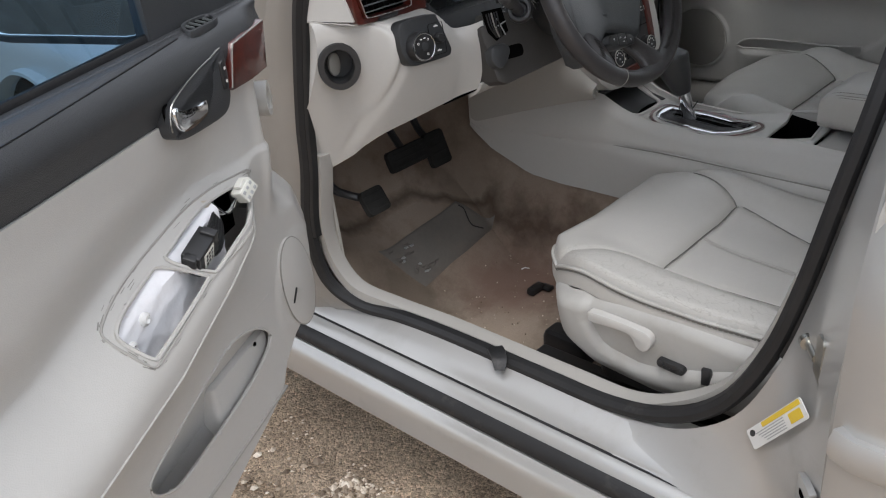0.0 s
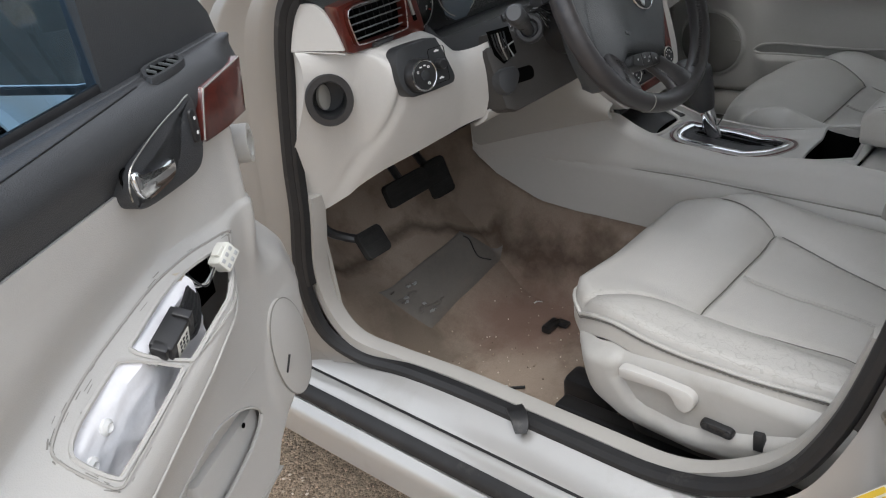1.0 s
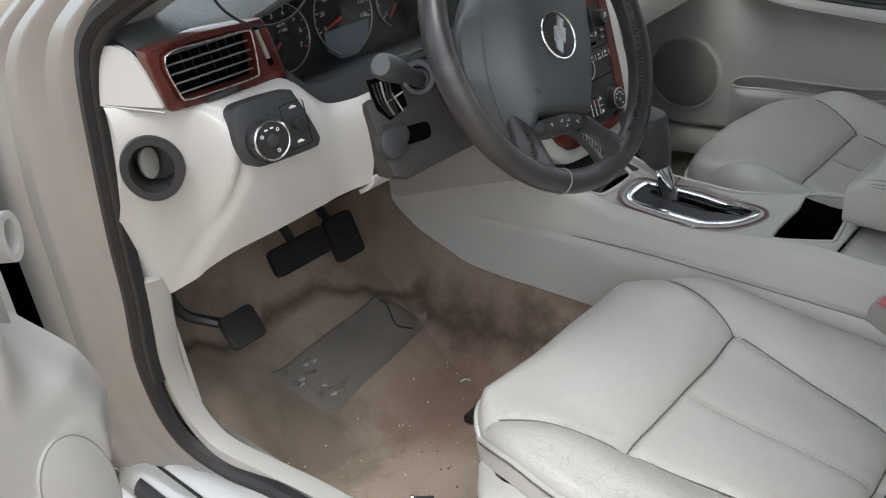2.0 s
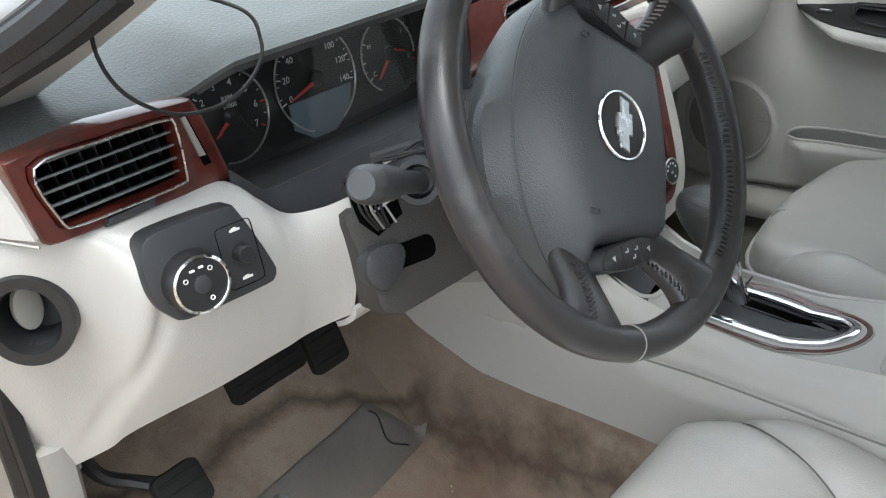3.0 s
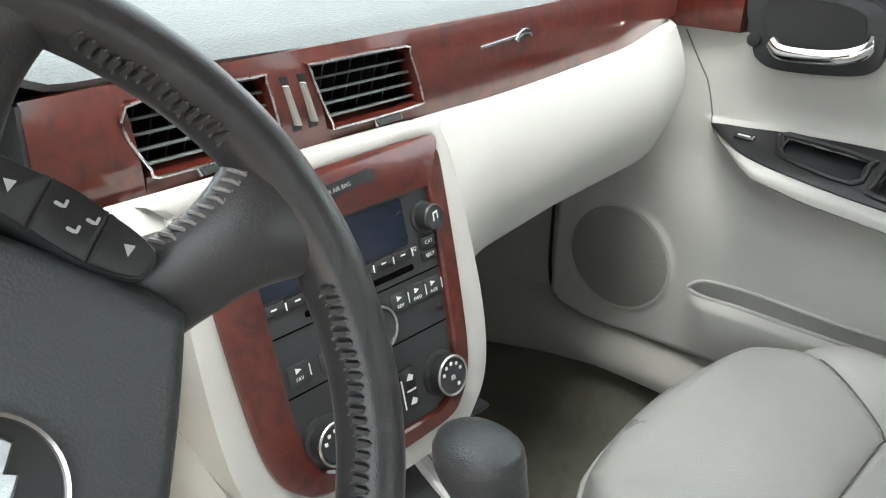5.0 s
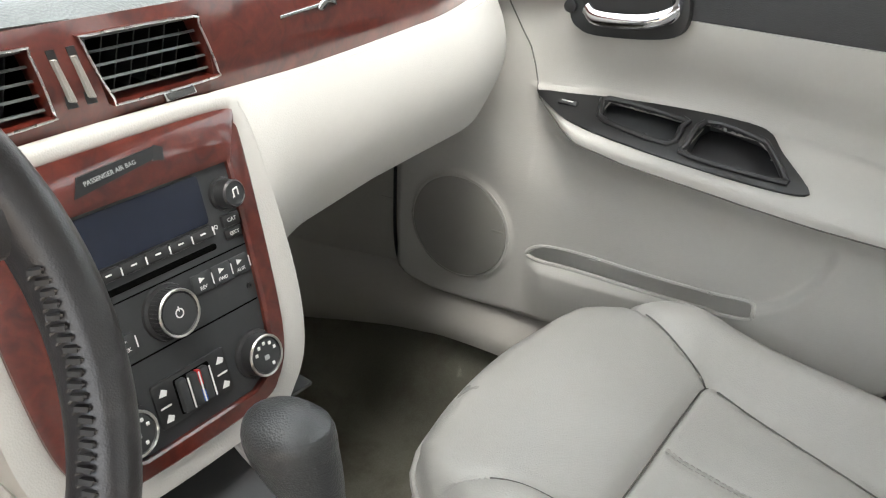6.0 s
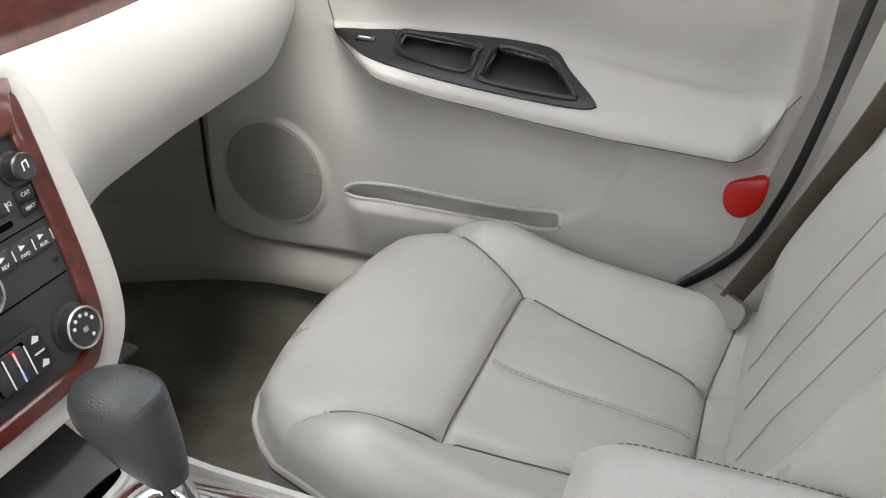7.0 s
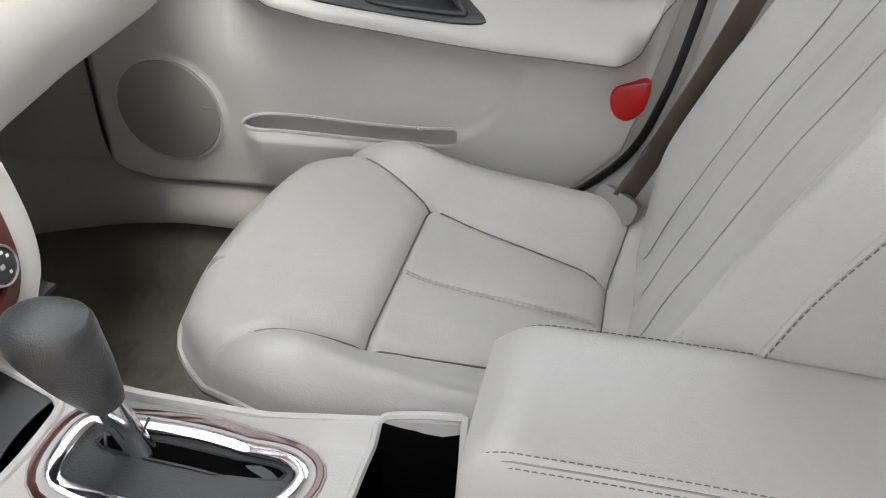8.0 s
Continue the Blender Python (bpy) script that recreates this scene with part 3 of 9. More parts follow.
def skin(name, geo, material, parent, label="", thick=0.012):
    """A body panel, given thickness towards the inside."""
    me = mesh_of(name, geo[0], geo[1], material)
    bm = bmesh.new()
    bm.from_mesh(me)
    loose = [q for q in bm.verts if not q.link_faces]
    bmesh.ops.delete(bm, geom=loose, context="VERTS")
    bmesh.ops.recalc_face_normals(bm, faces=bm.faces)
    if sum(q.normal.dot(q.calc_center_median() - Vector((0, q.calc_center_median().y, 0.55))) for q in bm.faces) < 0:
        bmesh.ops.reverse_faces(bm, faces=bm.faces)
    shell(bm, thick)
    return part(name, bm, material, parent, label)


car = thing("car_body", "champagne-silver sedan body with its driver door open", "car", (0, 0, 0))
for sx in (-1, 1):
    skin("front_fender", side_panel(0.66, 2.25, sx, 0.22, 110, 70), paint, car)
    lip_arc = [(1.42 + 0.442 * math.cos(a), 0.36 + 0.442 * math.sin(a)) for a in np.linspace(-0.2, math.pi + 0.2, 40)]
    part("arch_flare", sweep([(sx * (half_width(y, z) + 0.004), y, z) for y, z in lip_arc], [(-0.006, -0.022), (0.010, -0.020), (0.012, 0.0), (0.004, 0.026), (-0.006, 0.026)], (sx, 0, 0)), panel_grey, car)
    part("arch_liner", sheet(lambda u, v: (sx * (half_width(1.42, 0.5) - 0.02 - 0.22 * v), 1.42 + 0.445 * math.cos(math.pi * (1.1 * u - 0.05)), 0.36 + 0.445 * math.sin(math.pi * (1.1 * u - 0.05))), 30, 4, 0.004), void, car)
    skin("rear_side", side_panel(-3.0, -1.62, sx), paint, car)
skin("passenger_side", side_panel(-0.55, 0.655, 1), paint, car)
skin("rear_door_skin", side_panel(-1.615, -0.555, 1), paint, car)
# hood, trunk, nose and tail
skin("hood", sheet(lambda u, v: ((2 * u - 1) * half_width(0.8 + 1.4 * v, deck(0.8 + 1.4 * v)) * 0.99, 0.8 + 1.4 * v, deck(0.8 + 1.4 * v) + 0.05 * (1 - (2 * u - 1) ** 2) + 0.004), 20, 20), paint, car)
skin("trunk_lid", sheet(lambda u, v: ((2 * u - 1) * half_width(-1.9 - 1.1 * v, deck(-1.9 - 1.1 * v)) * 0.99, -1.9 - 1.1 * v, deck(-1.9 - 1.1 * v) + 0.03 * (1 - (2 * u - 1) ** 2) + 0.004), 20, 16), paint, car)
for nm, yy in (("front_bumper", 2.25), ("rear_bumper", -3.0)):
    skin(nm, sheet(lambda u, v: ((2 * u - 1) * half_width(yy, 0.5), yy + (0.10 if yy > 0 else -0.10) * (1 - (2 * u - 1) ** 2) * (1 - (2 * v - 1) ** 2), 0.22 + v * (deck(yy) - 0.22)), 16, 12), paint, car)
# roof skin and headliner
ROOF_Y0, ROOF_Y1 = 0.10, -1.45


def roof_at(u, v, drop=0.0):
    y = ROOF_Y0 + (ROOF_Y1 - ROOF_Y0) * v
    return ((2 * u - 1) * 0.585, y, 1.405 + 0.055 * (1 - (2 * u - 1) ** 2) + 0.03 * math.sin(math.pi * v) - drop)


part("roof", sheet(lambda u, v: roof_at(u, v), 18, 18, 0.01), paint, car)
part("headliner", sheet(lambda u, v: roof_at(u, v, 0.035), 14, 14, 0.01), liner, car)
# glass
for nm, pts in (("windshield", ((0.72, 1.03, 1.03), (0.56, 0.10, 1.40))), ("rear_window", ((0.70, -2.0, 1.04), (0.56, -1.45, 1.40)))):
    (w0, y0, z0), (w1, y1, z1) = pts
    g = part(nm, sheet(lambda u, v: ((2 * u - 1) * (w0 + (w1 - w0) * v), y0 + (y1 - y0) * v + 0.08 * (1 if y0 > 0 else -1) * (1 - (2 * u - 1) ** 2), z0 + (z1 - z0) * v + 0.02 * math.sin(math.pi * v)), 14, 10, 0.005), clear, car)
    g.visible_shadow = False
for sx in (-1, 1):
    for nm, ya, yb in (("side_window", -0.52, 0.42), ("rear_side_window", -1.55, -0.62)):
        if sx < 0 and nm == "side_window":
            continue
        g = part(nm, sheet(lambda u, v: (sx * (half_width(0, BELT) - 0.03 - 0.22 * v), ya + (yb - ya) * u * (1 - (0.28 * v if nm == "side_window" else 0.0)), BELT + 0.36 * v), 8, 8, 0.004), clear, car)
        g.visible_shadow = False
    # pillars and roof rails, outer skin
    rail = [(sx * 0.80, 0.86, 1.03), (sx * 0.73, 0.55, 1.16), (sx * 0.665, 0.25, 1.31), (sx * 0.61, 0.02, 1.385), (sx * 0.595, -0.5, 1.405), (sx * 0.595, -1.0, 1.40), (sx * 0.60, -1.42, 1.385), (sx * 0.70, -1.9, 1.12), (sx * 0.74, -2.05, 1.03)]
    part("roof_rail", sweep(spline(rail, 6), rrect(0.055, 0.05, 0.015, 2), (0, 0, 1)), paint, car)
    part("rear_pillar", sweep([(sx * 0.80, -1.63, 1.0), (sx * 0.70, -1.58, 1.2), (sx * 0.60, -1.50, 1.39)], rrect(0.05, 0.12, 0.015, 2), (0, 1, 0)), paint, car)
# floor pan, firewall and rear bulkhead close the cabin
part("floor_pan", block((0, -0.55, 0.19), (1.46, 2.9, 0.03), 0.01), satin, car)
part("firewall", block((0, 0.93, 0.62), (1.56, 0.03, 0.84), 0.01), satin, car)
part("rear_bulkhead", block((0, -1.62, 0.62), (1.50, 0.03, 0.84), 0.01), liner, car)
part("cowl", block((0, 0.98, 1.0), (1.50, 0.24, 0.03), 0.01), black, car)
part("opposite_sill", block((0.80, -0.45, 0.29), (0.16, 2.2, 0.16), 0.02), paint, car)

# wheels
for sx in (-1, 1):
    for yy in (1.42, -1.30):
        w = thing("road_wheel", "black tyre on a grey alloy wheel standing on gravel", "wheel", (sx * 0.80, yy, 0.33), group="road wheels of the car")
        mw = plane_m((sx * 0.70, yy, 0.33), (0, -sx, 0), (0, 0, 1))
        part("tyre", turned([(0.20, 0), (0.31, 0), (0.33, 0.03), (0.33, 0.17), (0.31, 0.20), (0.20, 0.20)], mw, 36), tyre, w)
        part("rim", turned([(0.03, 0.05), (0.215, 0.06), (0.215, 0.19), (0.195, 0.19), (0.18, 0.15), (0.06, 0.17), (0.03, 0.18)], mw, 36), alloy, w)

# sill of the open doorway
SILL_Y0, SILL_Y1 = -0.56, 0.66


def strip_sweep(name, xz, y0, y1, material, parent, label=""):
    v = [(x, y, z) for y in np.linspace(y0, y1, 25) for x, z in xz]
    k = len(xz)
    f = [(i * k + j, i * k + (j + 1) % k, (i + 1) * k + (j + 1) % k, (i + 1) * k + j) for i in range(24) for j in range(k)]
    f += [tuple(range(k)), tuple(24 * k + j for j in range(k))]
    return part(name, (v, f), material, parent, label, angle=50)


strip_sweep("door_sill", [(-0.70, 0.405), (-0.725, 0.408), (-0.745, 0.401), (-0.772, 0.386), (-0.800, 0.374), (-0.8035, 0.366), (-0.808, 0.366), (-0.812, 0.3665),
                          (-0.825, 0.357), (-0.829, 0.352), (-0.836, 0.343), (-0.842, 0.325), (-0.842, 0.30), (-0.80, 0.25), (-0.70, 0.25)], SILL_Y0, SILL_Y1, paint, car, "champagne painted door sill with dust")
strip_sweep("sill_seal", [(-0.832, 0.350), (-0.840, 0.346), (-0.8465, 0.338), (-0.850, 0.326), (-0.846, 0.319), (-0.840, 0.320)], SILL_Y0, 0.60, rubber, car, "black rubber sill seal")
strip_sweep("rocker_moulding", [(-0.840, 0.318), (-0.850, 0.3185), (-0.8535, 0.3125), (-0.860, 0.309), (-0.866, 0.300), (-0.868, 0.285), (-0.862, 0.23), (-0.80, 0.19), (-0.78, 0.25)], -0.60, 0.70, paint, car)

strip_sweep("sill_joint", [(-0.8025, 0.3672), (-0.8085, 0.3672), (-0.8085, 0.362), (-0.8025, 0.362)], SILL_Y0 + 0.22, 0.64, rubber, car, "dark joint in the sill")

# weather strip round the doorway
STRIP = [(-0.63, 0.04, 1.335), (-0.69, 0.14, 1.26), (-0.745, 0.245, 1.19), (-0.78, 0.35, 1.14), (-0.795, 0.405, 1.105), (-0.80, 0.437, 1.055), (-0.80, 0.465, 0.945), (-0.80, 0.489, 0.813), (-0.80, 0.499, 0.716), (-0.80, 0.522, 0.586),
         (-0.785, 0.513, 0.460), (-0.762, 0.446, 0.405), (-0.743, 0.34, 0.402), (-0.737, 0.20, 0.404), (-0.737, 0.0, 0.405), (-0.737, -0.16, 0.408), (-0.737, -0.27, 0.438),
         (-0.737, -0.355, 0.505), (-0.737, -0.41, 0.61), (-0.737, -0.445, 0.73), (-0.735, -0.475, 0.88), (-0.722, -0.50, 1.02), (-0.68, -0.52, 1.20), (-0.625, -0.51, 1.34)]
STRIP_S = spline(STRIP, 6)


def inward_frame_strip(path, prof, c=(-0.737, 0.05, 0.85)):
    """A profile carried along the doorway, its first axis pointing away from the doorway's middle, its second outwards."""
    p, t, _, _ = frames_along(path)
    v, k = [], len(prof)
    for i in range(len(p)):
        out = np.array([-1.0, 0, 0.0])
        away = np.cross(t[i], out)
        away /= np.linalg.norm(away) + 1e-9
        if np.dot(away, p[i] - np.array(c)) < 0:
            away = -away
        outn = np.cross(away, t[i])
        if outn[0] > 0:
            outn = -outn
        v += [p[i] + a * away + b * outn for a, b in prof]
    f = [(i * k + j, i * k + (j + 1) % k, (i + 1) * k + (j + 1) % k, (i + 1) * k + j) for i in range(len(p) - 1) for j in range(k)]
    f += [tuple(range(k)), tuple((len(p) - 1) * k + j for j in range(k))]
    return v, f


bulb = [(-0.014, -0.006), (-0.012, 0.006), (-0.004, 0.013), (0.006, 0.013), (0.012, 0.005), (0.013, -0.006)]
seal = thing("door_weatherstrip", "black rubber weatherstrip round the doorway, torn at the sill", "weatherstrip", (-0.737, 0.0, 0.40))
cut_at = min(range(len(STRIP_S)), key=lambda i: abs(STRIP_S[i][1] - 0.075) + 10 * (STRIP_S[i][2] > 0.45))
part("seal_front", inward_frame_strip(STRIP_S[:cut_at + 1], bulb), rubber, seal)
part("pillar_lip", inward_frame_strip([q for q in STRIP_S if q[1] > 0.2 and q[2] > 0.55], [(-0.020, -0.012), (-0.019, 0.002), (-0.014, 0.005), (0.015, 0.003), (0.018, -0.002), (0.018, -0.012)]), rubber, seal)
part("seal_rear", inward_frame_strip(STRIP_S[cut_at:], [(a * 1.02, b) for a, b in bulb]), rubber, seal)
part("torn_flap", sweep(spline([(-0.736, 0.098, 0.4205), (-0.748, 0.082, 0.422), (-0.760, 0.068, 0.417), (-0.771, 0.060, 0.404)], 4), [(-0.015, -0.0015), (0.015, -0.0015), (0.014, 0.002), (-0.014, 0.002)], scale=[1, 1.02, 1.05, 1.05, 1.05, 1, 1, 0.98, 0.96, 0.9, 0.85, 0.75, 0.6]), rubber, seal, "torn flap of black rubber")
part("seal_lip", inward_frame_strip([q for q in STRIP_S if q[2] > 0.62 and q[1] < 0], [(a + 0.030, b + 0.0) for a, b in [(-0.020, -0.010), (-0.018, 0.008), (-0.004, 0.010), (0.0, -0.010)]]), rubber, seal)

# rear jamb: painted pillar between the weather strip and the rear door's edge
JIN = [(-0.745, -0.06, 0.400), (-0.745, -0.17, 0.398), (-0.748, -0.285, 0.425), (-0.748, -0.375, 0.495), (-0.748, -0.428, 0.605), (-0.746, -0.462, 0.73), (-0.744, -0.492, 0.88), (-0.728, -0.518, 1.02), (-0.69, -0.54, 1.20), (-0.63, -0.53, 1.35)]
JOUT = [(-0.838, -0.30, 0.345), (-0.846, -0.44, 0.340), (-0.852, -0.525, 0.36), (-0.860, -0.545, 0.42), (-0.866, -0.548, 0.53), (-0.872, -0.545, 0.69), (-0.868, -0.558, 0.93), (-0.845, -0.57, 1.03), (-0.76, -0.60, 1.20), (-0.665, -0.585, 1.36)]
ji, jo = spline(JIN, 5), spline(JOUT, 5)


def jamb(u, v):
    i = v * (len(ji) - 1)
    k = min(int(i), len(ji) - 2)
    a = ji[k] + (ji[k + 1] - ji[k]) * (i - k)
    b = jo[k] + (jo[k + 1] - jo[k]) * (i - k)
    p = a + (b - a) * u
    h = a[2]
    step = 0.018 * sstep(0.42, 0.58, u) * sstep(0.45, 0.6, h)
    dent = -0.010 * math.exp(-((u - 0.3) / 0.16) ** 2) * sstep(0.5, 0.7, h)
    return p + np.array([-(step + dent) * 0.35 + 0.012 * math.sin(math.pi * u) * sstep(0.42, 0.5, h), -(step + dent) * 0.2 + 0.012 * math.sin(math.pi * u), 0.008 * math.sin(math.pi * u) * (1 - sstep(0.05, 0.35, v)) - 0.005 * (1 - sstep(0.0, 0.14, v))])


part("rear_jamb", sheet(jamb, 22, 54), paint, car, "champagne painted door jamb")
# rear door of the driver's side, closed
rdoor = thing("rear_door", "closed champagne rear side door with a rubbing strip", "car door", (-0.88, -1.08, 0.3))


def rear_door_at(u, v):
    y = -0.553 - 1.06 * u
    z = 0.31 + (1.015 - 0.31) * v
    return (-half_width(y, z) - 0.0 + 0.035 * (1 - sstep(0, 0.03, u)) * 0.6, y, z)


skin("door_skin", sheet(rear_door_at, 34, 26), paint, rdoor, thick=0.03)
part("rubbing_strip", sweep([(-0.912, -0.562, 0.655), (-0.922, -0.585, 0.655), (-0.925, -0.75, 0.655), (-0.925, -1.58, 0.655)], [(-0.016, -0.020), (0.004, -0.022), (0.010, -0.010), (0.010, 0.010), (0.004, 0.022), (-0.016, 0.020)]), paint, rdoor)
part("edge_seal", sweep([(-0.868, -0.560, 0.33), (-0.872, -0.553, 0.53), (-0.876, -0.551, 0.69), (-0.872, -0.564, 0.93), (-0.85, -0.575, 1.02)], [(-0.003, -0.006), (0.003, -0.006), (0.003, 0.006), (-0.003, 0.006)], (0, 1, 0)), panel_grey, rdoor)
# striker, plates and label on the jamb
striker = thing("door_striker", "zinc-plated door latch striker on the jamb", "striker", (-0.80, -0.50, 0.69))
mS = plane_m((-0.815, -0.505, 0.690), (0.80, 0.60, 0), (0, 0, 1))
part("base_plate", prism(rrect(0.026, 0.070, 0.006, 3), -0.004, 0.001, mS, 0.001), steel, striker)
part("striker_loop", tube(spline([tuple(mS @ Vector(q)) for q in ((0.004, 0.022, 0), (0.004, 0.022, 0.030), (-0.002, 0.018, 0.044), (-0.004, 0.002, 0.046), (0.0, -0.010, 0.034), (0.002, -0.014, 0.0))], 5), 0.0042, 8), steel, striker)
part("striker_pin", turned([(0.006, -0.004), (0.006, 0.030), (0.011, 0.031), (0.011, 0.040), (0.004, 0.042)], plane_m((-0.803, -0.495, 0.684), (0, 0, 1), (0.60, -0.80, 0)), 16), steel, striker)
sticker = thing("tyre_label", "white and yellow tyre information sticker on the jamb", "sticker", (-0.78, -0.46, 0.545))
mL = plane_m((-0.801, -0.458, 0.556), (-0.053, -0.086, 0.138), (0, 0, 1)) @ Matrix.Scale(1.4, 4, (1, 0, 0)) @ Matrix.Scale(0.85, 4, (0, 1, 0)) @ Matrix.Translation((0, 0, -0.0085))
part("paper", prism(rrect(0.118, 0.034, 0.003, 2), 0.010, 0.0115, mL), white, sticker)
part("yellow_band", prism(rrect(0.080, 0.008, 0.001, 1, 0.016, 0.0115), 0.0116, 0.0122, mL), yellow, sticker)
part("yellow_block", prism(rrect(0.024, 0.016, 0.001, 1, 0.040, -0.004), 0.0116, 0.0122, mL), yellow, sticker)
part("dark_seal", turned([(0.0055, 0.0116), (0.0055, 0.0122)], mL @ Matrix.Translation((-0.048, 0.008, 0)), 14), black, sticker)
for i in range(5):
    part("print_bar", prism(rrect(0.060 - 0.004 * i, 0.0014, 0.0004, 1, -0.012 + 0.002 * i, 0.004 - 0.0042 * i), 0.0116, 0.0121, mL), grey_print, sticker)
belt_plate = thing("belt_anchor_plate", "painted steel plate with a bolt on the jamb", "plate", (-0.78, -0.52, 0.85))
mB = plane_m((-0.782, -0.527, 0.862), (-0.75, -0.45, 0), (0, 0, 1))
part("plate", prism(rrect(0.05, 0.07, 0.004, 2), 0.004, 0.012, mB, 0.001), paint, belt_plate)
part("bolt_head", turned([(0.010, 0.012), (0.010, 0.016), (0.006, 0.018), (0.006, 0.015)], mB @ Matrix.Translation((-0.006, 0.012, 0)), 12), steel, belt_plate)
hinge = thing("hinge_bracket", "painted lower hinge bracket of the rear door", "bracket", (-0.85, -0.53, 0.50))
mH = plane_m((-0.846, -0.530, 0.500), (-0.75, -0.60, 0), (0, 0, 1))
part("hinge_leaf", prism(rrect(0.045, 0.050, 0.003, 2), 0.004, 0.014, mH, 0.001), paint, hinge)
part("hinge_slot", prism(rrect(0.018, 0.010, 0.002, 2, 0, 0.004), 0.0142, 0.0148, mH), void, hinge)
part("hinge_lug", block((0.004, -0.018, 0.022), (0.034, 0.012, 0.02), 0.003, mH), steel, hinge)

# sill trim inside the weather strip
sill_trim = thing("sill_trim", "light grey plastic sill trim scuffed by shoes", "trim", (-0.70, 0.1, 0.41), kind="structure")


def trim_path():
    return spline([(-0.783, 0.470, 0.745), (-0.783, 0.480, 0.68), (-0.782, 0.498, 0.59), (-0.774, 0.494, 0.51), (-0.760, 0.455, 0.445), (-0.738, 0.37, 0.422), (-0.722, 0.29, 0.412), (-0.716, 0.2, 0.410), (-0.716, -0.05, 0.410), (-0.714, -0.18, 0.412), (-0.712, -0.27, 0.452), (-0.712, -0.345, 0.52), (-0.712, -0.395, 0.62), (-0.712, -0.43, 0.74)], 6)


tp = trim_path()
joint = min(range(len(tp)), key=lambda i: abs(tp[i][1] - 0.010) + 10 * (tp[i][2] > 0.45))
prof = [(-0.031, -0.020), (-0.030, -0.004), (-0.024, 0.004), (-0.010, 0.006), (0.006, 0.002), (0.006, -0.020)]
for nm, run in (("front_trim", tp[:joint + 1]), ("rear_trim", tp[joint:])):
    p, t, _, _ = frames_along(run)
    v, k = [], len(prof)
    for i in range(len(p)):
        inn = np.array([1.0, 0, 0])
        up2 = np.cross(t[i], inn)
        up2 /= np.linalg.norm(up2)
        if np.dot(up2, np.array((-0.7, 0.05, 0.85)) - p[i]) < 0:
            up2 = -up2
        v += [p[i] - a * inn + b * up2 for a, b in prof]
    f = [(i * k + j, i * k + (j + 1) % k, (i + 1) * k + (j + 1) % k, (i + 1) * k + j) for i in range(len(p) - 1) for j in range(k)] + [tuple(range(k)), tuple((len(p) - 1) * k + j for j in range(k))]
    part(nm, (v, f), panel_grey, sill_trim)

# front pillar: painted jamb outside, plastic trim inside
front_in = [(-0.69, 0.155, 1.275), (-0.745, 0.262, 1.203), (-0.785, 0.375, 1.142), (-0.803, 0.446, 1.06), (-0.805, 0.488, 0.90), (-0.805, 0.510, 0.72), (-0.805, 0.532, 0.58), (-0.79, 0.52, 0.45), (-0.765, 0.45, 0.39)]
front_out = [(-0.700, 0.285, 1.300), (-0.745, 0.42, 1.225), (-0.790, 0.555, 1.130), (-0.83, 0.66, 1.03), (-0.86, 0.672, 0.88), (-0.865, 0.672, 0.70), (-0.865, 0.672, 0.55), (-0.86, 0.672, 0.42), (-0.845, 0.67, 0.34)]
fi, fo = spline(front_in, 5), spline(front_out, 5)


def front_jamb(u, v):
    i = v * (len(fi) - 1)
    k = min(int(i), len(fi) - 2)
    fold = 1.7 * sstep(-0.55, 0.55, math.sin(5 * math.pi * u + 1.1 * u * v)) - 0.85
    rib = sstep(0.05, 0.34, v) * (1 - 0.55 * sstep(0.34, 1.0, v))
    a, b = fi[k] + (fi[k + 1] - fi[k]) * (i - k), fo[k] + (fo[k + 1] - fo[k]) * (i - k)
    return a + (b - a) * u + np.array([-0.013 * fold * rib, 0.021 * fold * rib + 0.02 * math.sin(math.pi * u), 0])


part("front_jamb", sheet(front_jamb, 70, 56), jamb_paint, car, "champagne painted hinge jamb")
pillar_path = spline([(-0.755, 0.62, 1.00), (-0.735, 0.50, 1.085), (-0.685, 0.36, 1.165), (-0.635, 0.22, 1.25), (-0.595, 0.09, 1.345)], 6)
pillar_trim = thing("pillar_trim", "beige plastic trim of the windshield pillar", "trim", (-0.7, 0.5, 1.05), kind="structure")
part("trim_shell", sweep(pillar_path, [(-0.02, -0.028), (0.035, -0.022), (0.048, 0.0), (0.035, 0.022), (-0.02, 0.03), (-0.035, 0.0)], (0, 0, 1)), panel, pillar_trim)
pr = [(-q[0], q[1], q[2]) for q in pillar_path]
part("opposite_shell", sweep(pr, [(-0.048, 0.0), (-0.035, -0.022), (0.02, -0.028), (0.035, 0.0), (0.02, 0.03), (-0.035, 0.022)], (0, 0, 1)), panel, pillar_trim)

# ---------------------------------------------------------------- carpet and footwells


def carpet_z(x, y):
    z = 0.235 + (0.17 * sstep(0.44, 0.66, y) + 0.42 * sstep(0.62, 0.93, y) if x < 0.02 else 0.10 * sstep(0.50, 0.80, y) + 0.40 * sstep(0.78, 0.96, y))
    tunnel = 0.30 * sstep(0.21, 0.10, abs(x - 0.0)) * (1 - 0.3 * sstep(0.5, 0.9, y))
    edge = (0.10 if x < 0 else 0.15) * sstep(0.60, 0.72, abs(x))
    z = z + (0.0 if y > 0.8 else tunnel) + edge * (1 - sstep(0.5, 0.8, y))
    if x < 0:
        z += 0.045 * sstep(-0.50, -0.66, x) * sstep(0.36, 0.62, y)
    return z + 0.006 * noise.noise((x * 9, y * 9, 1))


